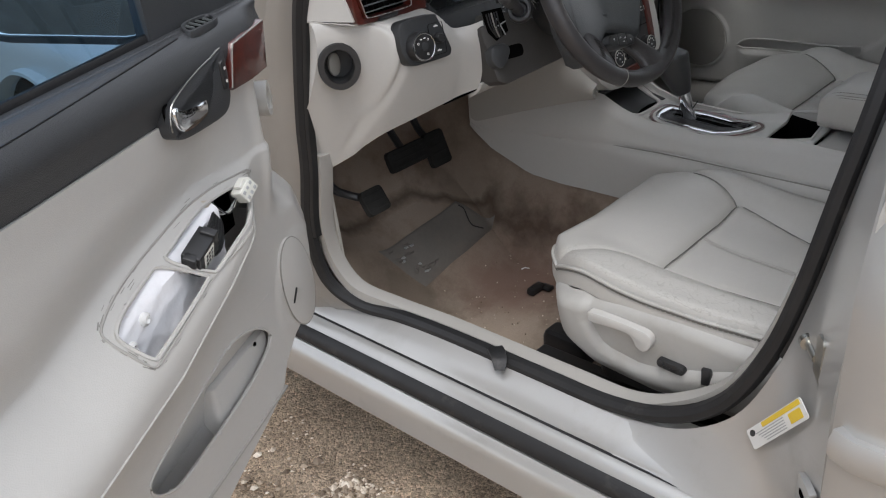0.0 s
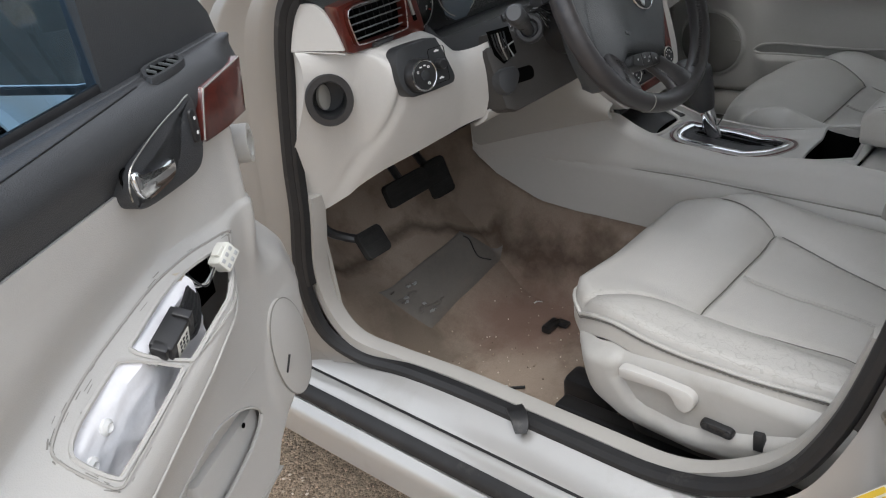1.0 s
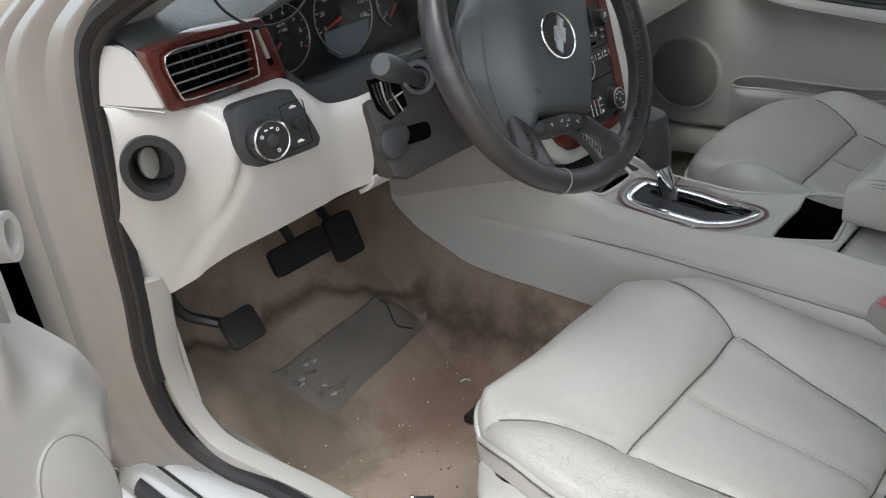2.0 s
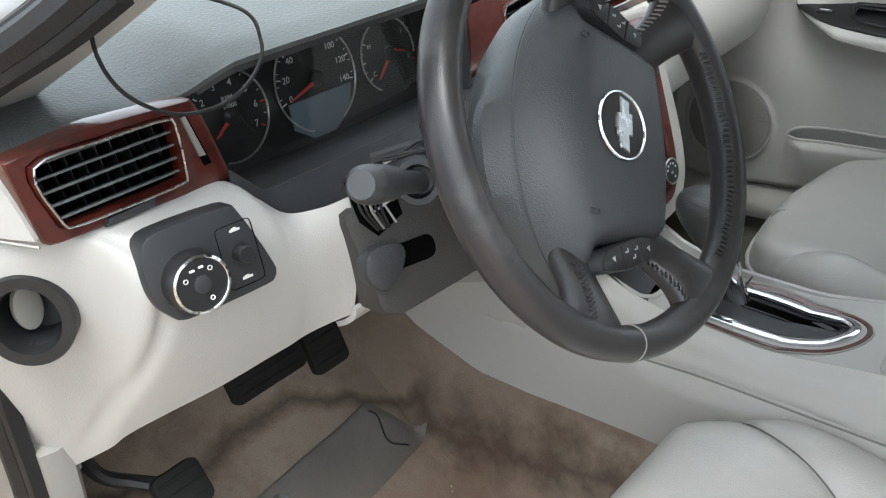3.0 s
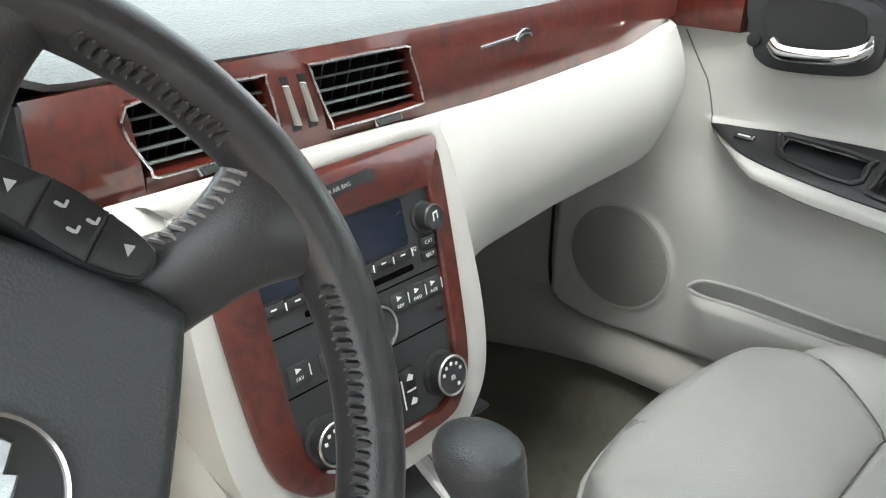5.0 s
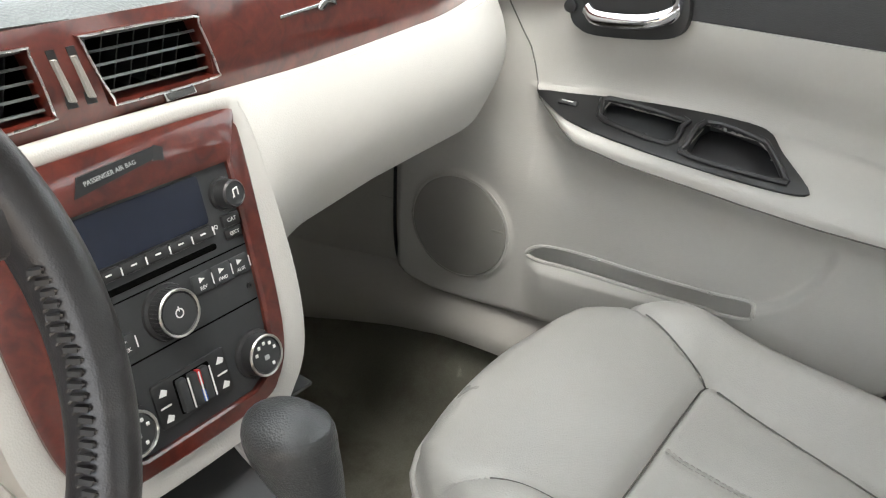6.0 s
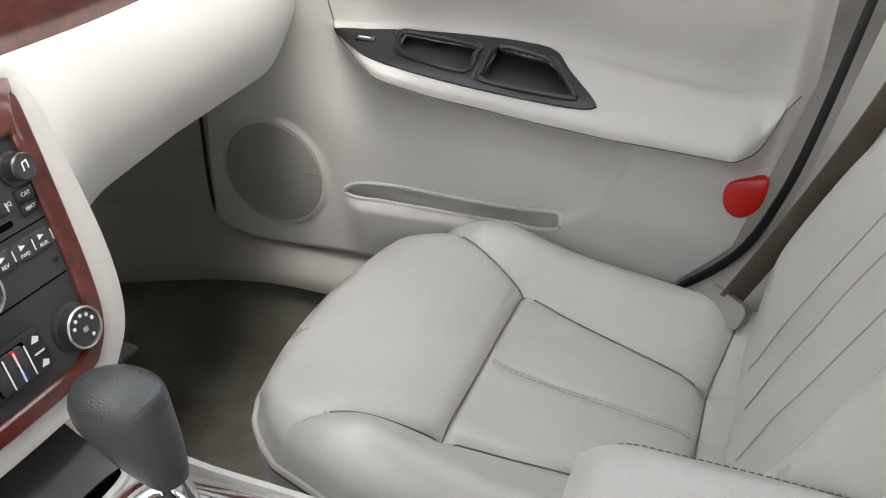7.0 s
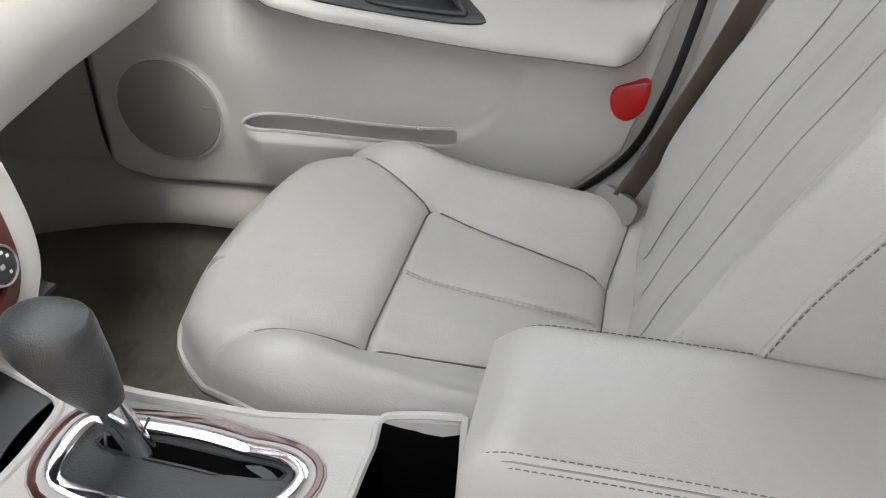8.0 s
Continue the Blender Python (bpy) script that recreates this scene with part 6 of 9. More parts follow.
SLOT = [(q[0], q[1]) for q in spline([(0.321, 0.600), (0.312, 0.613), (0.285, 0.6235), (0.222, 0.629), (0.135, 0.629), (0.034, 0.632), (-0.010, 0.637), (-0.030, 0.637), (-0.036, 0.628), (-0.028, 0.616), (0.031, 0.609), (0.131, 0.604), (0.241, 0.600), (0.300, 0.596)], 4, True)]


def p_relief(y, z):
    """How far the panel's face lies from the middle of the car."""
    b = p_top(y)
    a = min(p_arm(y), b - 0.006)
    k = sstep(0.355, 0.22, y) * sstep(-0.315, -0.25, y)
    x = 0.735
    if z >= b:
        x = 0.722 - 0.010 * k + 0.036 * k * math.exp(-((z - b - 0.015) / 0.055) ** 2) + 0.05 * (z - b)
    elif z >= a:
        t = (b - z) / max(b - a, 1e-3)
        x = 0.722 + 0.0234 * k - 0.1014 * k * math.sin(math.pi / 2 * min(t * 1.12, 1)) ** 1.3
    else:
        x = 0.722 - 0.078 * k * math.exp(-((a - z) / 0.030) ** 1.2) - 0.014 * sstep(0.04, 0.16, a - z)
    # the map pocket's bulge, and the curved ridge behind it
    bulge = 0.0
    if -0.06 < y < 0.33:
        bulge = 0.018 * sstep(p_slot(y) + 0.006, p_slot(y) - 0.016, z) * sstep(0.47, 0.58, z) * sstep(0.33, 0.28, y) * sstep(-0.06, 0.02, y)
    if y < 0.03 and z < a:
        r = math.hypot(y - 0.02, z - 0.76)
        bulge = max(bulge, 0.013 * sstep(0.130, 0.146, r) * sstep(a - 0.02, a - 0.06, z) * sstep(-0.32, -0.20, y))
    x -= bulge
    e = math.hypot((y - 0.447) / 0.092, (z - 0.612) / 0.088)
    x -= 0.006 * sstep(1.12, 0.98, e)
    # edges turn outwards
    x += 0.03 * (1 - sstep(0, 0.03, min(y - Y0, Y1 - y))) + 0.02 * (1 - sstep(0, 0.02, z - p_low(y)))
    return x


def p_sheet(y0, y1, lo, hi, ny, nz, hole=None):
    flat = [(y0 + (y1 - y0) * i / ny, j / nz) for i in range(ny + 1) for j in range(nz + 1)]
    flat = [(y, lo(y) + (hi(y) - lo(y)) * t) for y, t in flat]
    v = [(p_relief(y, z), y, z) for y, z in snap(flat, hole, 0.55 * (y1 - y0) / ny)]
    w = nz + 1
    f = []
    for i in range(ny):
        for j in range(nz):
            q = (i * w + j, (i + 1) * w + j, (i + 1) * w + j + 1, i * w + j + 1)
            c = np.mean([v[k] for k in q], axis=0)
            if hole and any(inside((c[1], c[2]), h) for h in hole):
                continue
            f.append(q)
    return v, f


def p_skin(name, geo, material, parent, label="", thick=0.004):
    bm = bmesh.new()
    vs = [bm.verts.new(q) for q in geo[0]]
    for q in geo[1]:
        bm.faces.new([vs[k] for k in q])
    bmesh.ops.delete(bm, geom=[q for q in bm.verts if not q.link_faces], context="VERTS")
    bmesh.ops.recalc_face_normals(bm, faces=bm.faces)
    if sum(q.normal.x for q in bm.faces) > 0:
        bmesh.ops.reverse_faces(bm, faces=bm.faces)
    shell(bm, thick)
    return part(name, bm, material, parent, label)


SW_OUT = [(0.333, 0.858), (0.322, 0.863), (0.274, 0.866), (0.174, 0.871), (0.08, 0.8735), (0.01, 0.869), (-0.024, 0.851), (-0.070, 0.828), (-0.066, 0.822), (-0.019, 0.822), (0.067, 0.827), (0.159, 0.834), (0.242, 0.844), (0.305, 0.850)]
WELL_1 = [(0.223, 0.867), (0.112, 0.864), (0.107, 0.857), (0.113, 0.842), (0.205, 0.850), (0.222, 0.858)]
WELL_2 = [(0.081, 0.866), (0.012, 0.860), (-0.012, 0.850), (-0.040, 0.832), (-0.034, 0.829), (0.080, 0.836), (0.089, 0.844)]
p_skin("trim_panel", p_sheet(Y0, Y1, p_low, lambda y: 0.994, 250, 170, [WELL_1, WELL_2, SLOT]), panel, pdoor, "cream plastic door panel")
p_skin("upper_trim", p_sheet(Y0, Y1, lambda y: 0.9955, lambda y: 1.09, 50, 16), dark, pdoor, "charcoal padded door top")


def on_arm(pts, lift):
    return [(p_relief(y, z) - lift * 0.74, y, z + lift * 0.67) for y, z in pts]


def arm_panel(outer, holes, lift, n=90, m=26):
    ys, zs = [p[0] for p in outer], [p[1] for p in outer]
    v, f = [], []
    y0, y1 = min(ys), max(ys)
    for i in range(n + 1):
        y = y0 + (y1 - y0) * i / n
        cross = []
        for (ya, za), (yb, zb) in zip(outer, outer[1:] + outer[:1]):
            if (ya - y) * (yb - y) <= 0 and abs(ya - yb) > 1e-9:
                cross.append(za + (zb - za) * (y - ya) / (yb - ya))
        lo, hi = (min(cross), max(cross)) if len(cross) > 1 else (outer[0][1], outer[0][1] + 1e-4)
        for j in range(m + 1):
            z = lo + (hi - lo) * j / m
            v.append((y, z))
    v = [(p_relief(y, z) - lift * 0.74, y, z + lift * 0.67) for y, z in snap(v, holes, 0.0024)]
    w = m + 1
    for i in range(n):
        for j in range(m):
            q = (i * w + j, (i + 1) * w + j, (i + 1) * w + j + 1, i * w + j + 1)
            c = np.mean([v[k] for k in q], axis=0)
            if not any(inside((c[1], c[2] - lift * 0.67), h) for h in holes):
                f.append(q)
    return v, f


sw_s = [(q[0], q[1]) for q in spline(SW_OUT, 3, True)]
swp = part("switch_panel", arm_panel(sw_s, [WELL_1, WELL_2], 0.004), black, pdoor, "charcoal switch panel with a cup pull")
p_skin("panel_flange", arm_panel(sw_s, [WELL_1, WELL_2], 0.0035), satin, swp, thick=0.004)
for nm, wl in (("front_well", WELL_1), ("pull_well", WELL_2)):
    dz = -0.014 if nm == "front_well" else -0.018
    rim_pts = on_arm([(q[0], q[1]) for q in spline(wl, 3, True)], 0.003)
    v = list(rim_pts) + [(x + 0.022, y, z + dz) for x, y, z in rim_pts]
    k = len(rim_pts)
    f = [(i, (i + 1) % k, k + (i + 1) % k, k + i) for i in range(k)] + [tuple(k + i for i in range(k))]
    part(nm, (v, f), satin if nm == "front_well" else black, swp)
    part("well_rim", tube([(x - 0.001, y, z + 0.0012) for x, y, z in rim_pts], 0.0046, 8, True), black, swp)
part("window_switch", block((0, 0, 0), (0.010, 0.030, 0.006), 0.002, plane_m(on_arm([(0.272, 0.858)], 0.006)[0], (0.74, 0, 0.67), (0, 1, 0.03))), black, swp)
# a thin bright strip stands in for the highlight on the switch
part("switch_glint", block((0, 0, 0.0034), (0.002, 0.018, 0.0006), 0.0005, plane_m(on_arm([(0.272, 0.858)], 0.006)[0], (0.74, 0, 0.67), (0, 1, 0.03))), steel, swp)
part("arm_seam", tube([(p_relief(y, p_arm(y)) - 0.0004, y, p_arm(y)) for y in [*np.linspace(-0.318, 0.30, 90), *np.linspace(0.305, 0.400, 40)]], 0.0011, 5), seam_mat, pdoor)
px = plane_m((0, 0, 0), (0, -1, 0), (0, 0, 1))


def ppl(pts, x0, x1, soft=0.002):
    """An outline in (y, z) stood from x0 towards the cabin to x1."""
    m = Matrix(((0, 0, -1, 0), (1, 0, 0, 0), (0, 1, 0, 0), (0, 0, 0, 1)))
    return prism(pts, -x0, -x1, m, soft)


spo = [(0.447 + 0.090 * math.cos(a), 0.612 + 0.086 * math.sin(a)) for a in np.linspace(0, 2 * math.pi, 49)[:-1]]
part("speaker_grille", ppl(spo, 0.72, p_relief(0.447, 0.612) - 0.003, 0.003), grille, pdoor, "grey round speaker grille")
part("speaker_ring", tube([(p_relief(y, z) - 0.001, y, z) for y, z in [(0.447 + 0.094 * math.cos(a), 0.612 + 0.090 * math.sin(a)) for a in np.linspace(0, 2 * math.pi, 49)[:-1]]], 0.0015, 5, True), panel, pdoor)
part("speaker_badge", ppl(rrect(0.024, 0.004, 0.0015, 2, 0.372, 0.626), 0.70, p_relief(0.447, 0.612) - 0.0042, 0.0006), guide_grey, pdoor)
part("pocket_mouth", sheet(lambda u, v: (0.724 - 0.003 * v, 0.33 - 0.38 * u, 0.580 + 0.07 * v), 20, 5, 0.003), panel, pdoor, "shadowed map pocket mouth")
part("pocket_lip", tube([(p_relief(y, z) + 0.0005, y, z) for y, z in SLOT], 0.0034, 8, True), panel, pdoor)
part("red_reflector", ppl([(q[0], q[1]) for q in spline([(-0.2550, 0.7350), (-0.2747, 0.7435), (-0.3026, 0.7469), (-0.2993, 0.7069), (-0.2780, 0.6874), (-0.2583, 0.6942), (-0.2501, 0.7154)], 4, True)], 0.76, 0.700, 0.004), red, pdoor, "red safety reflector")
hb = [(q[0], q[1]) for q in spline([(0.30, 1.06), (0.292, 0.985), (0.275, 0.962), (0.24, 0.957), (0.16, 0.966), (0.128, 0.982), (0.126, 1.02), (0.15, 1.06)], 4, True)]
pb = part("handle_bezel", ppl(hb, 0.74, 0.706, 0.003), satin, pdoor)
part("bezel_recess", ppl([(0.21 + (y - 0.21) * 0.72, 1.02 + (z - 1.02) * 0.72) for y, z in hb], 0.708, 0.7035, 0), black, pb)
part("door_handle", sweep(spline([(0.700, 0.262, 0.992), (0.692, 0.245, 0.985), (0.688, 0.20, 0.987), (0.690, 0.165, 0.993), (0.698, 0.142, 1.004), (0.708, 0.140, 1.015)], 5), ring(0.007, 10, 0.010), (0, 0, 1)), chrome, pdoor, "chrome pull lever")
part("lock_button", turned([(0.009, 0), (0.009, 0.006), (0.006, 0.007)], plane_m((0.706, 0.288, 0.992), (0, 1, 0), (0, 0, 1)) @ Matrix.Scale(-1, 4, (0, 0, 1)), 14), black, pdoor)
part("wood_inlay", ppl([(0.31, 0.996), (0.31, 1.06), (0.56, 1.055), (0.56, 0.985)], 0.74, 0.705, 0.003), wood, pdoor, "glossy red-brown burl inlay")
part("front_gap", tube(spline([(0.738, 0.606, 0.96), (0.738, 0.606, 0.80), (0.738, 0.605, 0.632), (0.738, 0.602, 0.53), (0.737, 0.588, 0.484), (0.736, 0.556, 0.463), (0.736, 0.506, 0.455), (0.736, 0.45, 0.457), (0.738, 0.292, 0.472), (0.740, 0.1, 0.477), (0.745, -0.10, 0.494)], 6), 0.0030, 6), rubber, pdoor, "dark door edge seal")
part("rear_gap", sweep(spline([(0.762, -0.16, 0.492), (0.762, -0.20, 0.512), (0.762, -0.285, 0.60), (0.762, -0.325, 0.70), (0.764, -0.350, 0.82), (0.765, -0.375, 1.0)], 5), rrect(0.012, 0.014, 0.004, 2), (1, 0, 0)), rubber, pdoor, "dark door edge seal")

# centre pillar trim, belt and its guide on the passenger's side
bpil = thing("centre_pillar_trim", "light grey centre pillar trim", "trim", (0.76, -0.45, 0.40), kind="structure")


def pil(u, v):
    z = 0.40 + 1.0 * v
    y = float(np.interp(z, [0.40, 0.50, 0.60, 0.72, 0.85, 1.0, 1.4], [-0.05, -0.17, -0.29, -0.345, -0.368, -0.395, -0.45])) - 0.005 - 0.20 * u
    x = 0.765 - 0.045 * math.sin(math.pi * min(u * 1.4, 1)) * 0.6 - 0.20 * max(z - 1.0, 0) - 0.03 * u
    return (x, y, z)


part("pillar_shell", sheet(pil, 18, 30, 0.006), panel, bpil)
part("rear_shell", sheet(lambda u, v: (0.755 - 0.30 * max(0.4 + v - 1.0, 0) * 0.7, -0.55 - 1.05 * u, 0.40 + 0.62 * v), 6, 10, 0.006), panel, bpil)
part("driver_pillar_shell", sheet(lambda u, v: (-0.705 + 0.05 * sstep(0.5, 1, u) + 0.30 * max(0.35 + v * 1.03 - 1.0, 0), -0.515 - 0.03 * sstep(0.3, 0.9, v) - 0.30 * u, 0.50 + 0.87 * v), 8, 14, 0.006), panel, bpil)
sb = thing("seat_belt", "brown seat belt webbing hanging beside the passenger seat", "seat belt", (0.66, -0.33, 0.55))
bp = spline([(0.612, -0.288, 0.615), (0.640, -0.340, 0.72), (0.664, -0.398, 0.86), (0.676, -0.444, 1.00), (0.676, -0.49, 1.16), (0.645, -0.51, 1.26)], 6)
part("webbing", sweep(bp, [(-0.0235, -0.0008), (0.0235, -0.0008), (0.0235, 0.0008), (-0.0235, 0.0008)], (0.75, 0.60, 0.2)), belt_mat, sb)
gm = plane_m((0.606, -0.283, 0.606), (0.55, 0.75, 0.1), (0.25, -0.3, 0.95))
part("belt_guide", prism(rrect(0.070, 0.036, 0.012, 3), -0.010, 0.010, gm, 0.005), guide_grey, sb, "grey plastic belt guide")
part("guide_slot", prism(rrect(0.050, 0.006, 0.002, 2, 0, 0.010), 0.0118, 0.0126, gm), void, sb)
# kick panel and sill trim of the passenger's footwell
kick = thing("kick_panel", "grey-beige kick panel and sill trim of the footwell", "trim", (0.68, 0.6, 0.30), kind="structure")


SILL_RUN = spline([(0.683, -0.30, 0.418, 0.480), (0.683, 0.34, 0.417, 0.480), (0.683, 0.512, 0.401, 0.480), (0.675, 0.64, 0.374, 0.485), (0.645, 0.735, 0.362, 0.50), (0.585, 0.790, 0.385, 0.53), (0.48, 0.812, 0.43, 0.56), (0.12, 0.82, 0.46, 0.60)], 8)


def sill_cover(u, v):
    i = u * (len(SILL_RUN) - 1)
    k = min(int(i), len(SILL_RUN) - 2)
    a, b = SILL_RUN[k], SILL_RUN[k + 1]
    p = a + (b - a) * (i - k)
    d = (b - a)[:2] / np.linalg.norm((b - a)[:2])
    o = 0.085 * v ** 1.6 - 0.012 * math.sin(math.pi * v)
    return (p[0] + d[1] * o, p[1] - d[0] * o, p[2] + (p[3] - p[2]) * v ** 0.8)


part("sill_cover", sheet(sill_cover, 70, 16, 0.006), panel_grey, kick)
part("kick_cover", sheet(lambda u, v: (0.757 - 0.165 * u + 0.03 * math.sin(math.pi * u), 0.590 + 0.33 * u, 0.42 + 0.62 * v), 24, 12, 0.006), panel_grey, kick)
part("kick_joint", tube([(0.749 - 0.16 * u + 0.03 * math.sin(math.pi * u), 0.600 + 0.32 * u, 0.60 + 0.02 * u) for u in np.linspace(0, 1, 16)], 0.0010, 5), guide_grey, kick)
part("driver_kick", sheet(lambda u, v: (-0.735 - 0.03 * v, 0.49 + 0.42 * u, 0.28 + 0.60 * v), 8, 8, 0.006), panel_grey, kick)

# ---------------------------------------------------------------- dashboard
dash = thing("dashboard", "two-tone dashboard, charcoal top over cream with burl trim", "dashboard", (0, 0.6, 0.70))


def top_edge(x):
    """The rear edge of the dash top: y and z across the car."""
    hood = sstep(-0.63, -0.56, x) * sstep(-0.20, -0.27, x)
    return 0.362 - 0.03 * hood + 0.05 * sstep(0.45, 0.74, x) + 0.02 * sstep(-0.70, -0.80, x), 1.080 + 0.026 * hood - 0.006 * sstep(-0.2, 0.1, x)


def top_skin(u, v):
    x = -0.772 + 1.527 * u
    y0, z0 = top_edge(x)
    y = y0 + (0.98 - y0) * v
    lip = -0.006 * (1 - sstep(0.0, 0.03, v))
    return (x, y, z0 + lip + 0.018 * math.sin(math.pi * min(v * 1.6, 1)) - 0.055 * sstep(0.3, 1.0, v))


part("dash_top", sheet(top_skin, 90, 40, 0.006), dash_skin, dash, "charcoal grained dash top")
DX = [-0.803, -0.775, -0.738, -0.722, -0.70, -0.65, -0.60, -0.578, -0.56, -0.535, -0.515]
DT = [(0.420, 1.010), (0.385, 1.008), (0.356, 1.004), (0.351, 1.0025), (0.347, 1.001), (0.345, 1.000), (0.340, 0.998), (0.326, 0.976), (0.310, 0.957), (0.290, 0.957), (0.272, 0.964)]
DM = [(0.430, 0.91), (0.396, 0.915), (0.358, 0.930), (0.308, 0.937), (0.293, 0.945), (0.287, 0.945), (0.284, 0.945), (0.285, 0.930), (0.284, 0.918), (0.278, 0.912), (0.270, 0.912)]
DB = [(0.560, 0.715), (0.500, 0.700), (0.438, 0.733), (0.412, 0.755), (0.372, 0.783), (0.338, 0.803), (0.322, 0.814), (0.316, 0.818), (0.313, 0.821), (0.302, 0.826), (0.290, 0.830)]


DENSE = [spline([(x, a, b) for x, (a, b) in zip(DX, rows)], 10) for rows in (DT, DM, DB)]


def dash_row(x, k):
    """A row of the knee panel at x: its y and z."""
    q = DENSE[k]
    return np.array([np.interp(x, [p[0] for p in q], [p[i] for p in q]) for i in (1, 2)])


def lower_skin(u, v):
    x = DX[0] + (DX[-1] - DX[0]) * u
    t, m, b = (dash_row(x, r) for r in (0, 1, 2))
    q = (1 - v) ** 2 * t + 2 * v * (1 - v) * (2 * m - (t + b) / 2) + v * v * b
    crease = 0.007 * math.exp(-((x + 0.722 + 0.045 * (v - 0.45) ** 2 * 4 - 0.02) / 0.008) ** 2) * sstep(1.0, 0.8, v)
    return (x, q[0] + crease, q[1])


hm = plane_m((-0.777, 0.388, 0.932), (0.79, -0.61, 0), (0, 0.10, 1))
hm_in = hm.inverted()


def off_cubby(q):
    """Whether a place on the panel lies outside the round cubby."""
    p = hm_in @ Vector(q)
    return math.hypot(p.x / 0.033, p.y / 0.037) > 1


bm = bmesh.new()
lv, lf = sheet(lower_skin, 110, 70)
bv = [bm.verts.new(q) for q in lv]
for q in lf:
    if off_cubby(np.mean([lv[k] for k in q], axis=0)):
        bm.faces.new([bv[k] for k in q])
bmesh.ops.delete(bm, geom=[q for q in bm.verts if not q.link_faces], context="VERTS")
bmesh.ops.recalc_face_normals(bm, faces=bm.faces)
if sum(q.normal.y for q in bm.faces) > 0:
    bmesh.ops.reverse_faces(bm, faces=bm.faces)
shell(bm, 0.006)
part("lower_panel", bm, panel, dash, "cream knee panel")
part("end_return", sheet(lambda u, v: (lower_skin(0, v)[0] + 0.004 + 0.010 * u, lower_skin(0, v)[1] + 0.004 + 0.050 * u, lower_skin(0, v)[2]), 8, 30, 0.004), panel, dash)
part("panel_return", sheet(lambda u, v: (DX[1] + (DX[-1] - DX[1]) * u, lerp_rows(DX[1] + (DX[-1] - DX[1]) * u, DX, DB)[0] + 0.012 + 0.20 * v, lerp_rows(DX[1] + (DX[-1] - DX[1]) * u, DX, DB)[1] + 0.010 + 0.03 * v), 20, 6, 0.004), satin, dash)
part("end_cap_upper", sheet(lambda u, v: (-0.803 + 0.033 * u, 0.438 - 0.095 * u - 0.006 * math.sin(math.pi * u), 1.012 + v * 0.071 * max(1 - max((u - 0.42) / 0.58, 0) ** 2.6, 0.03)), 24, 12, 0.006), panel, dash, "cream dash end cap")
part("cap_joint", tube([(-0.800, 0.430, 1.0105), (-0.785, 0.382, 1.009), (-0.768, 0.343, 1.006)], 0.0014, 5), panel_grey, dash)
# round cubby in the end cap
part("cubby_ring", hoop(ring(0.038, 36, 0.042), ring(0.0255, 36, 0.029), -0.014, 0.012, hm, 0.003), black, dash, "black round vent ring")
part("cubby_well", turned([(0.036, -0.045), (0.036, -0.004), (0.0290, -0.003), (0.0290, -0.040)], hm @ Matrix.Scale(0.9, 4, (1, 0, 0)), 28), satin, dash)
part("cubby_flap", prism(ring(0.013, 20, 0.021), -0.024, -0.018, hm @ Matrix.Rotation(radians(38), 4, "Y") @ Matrix.Translation((0.007, 0, 0.0)), 0.002), guide_grey, dash)
part("cap_tab", prism([(-0.012, 0.05), (0.012, 0.05), (0.020, -0.045), (-0.010, -0.04)], -0.004, 0.004, plane_m((-0.762, 0.505, 0.735), (0.6, -0.8, 0), (0, 0, 1)), 0.001), panel, dash)
# left burl trim with its vent
yw = 0.345


WL = [(-0.775, 1.078), (-0.70, 1.084), (-0.612, 1.078), (-0.604, 1.060), (-0.588, 1.000), (-0.592, 0.996), (-0.66, 0.999), (-0.755, 1.003), (-0.765, 1.006)]
VO = [(-0.758, 1.070), (-0.70, 1.073), (-0.642, 1.071), (-0.634, 1.062), (-0.634, 1.020), (-0.640, 1.012), (-0.70, 1.012), (-0.742, 1.014), (-0.750, 1.022)]


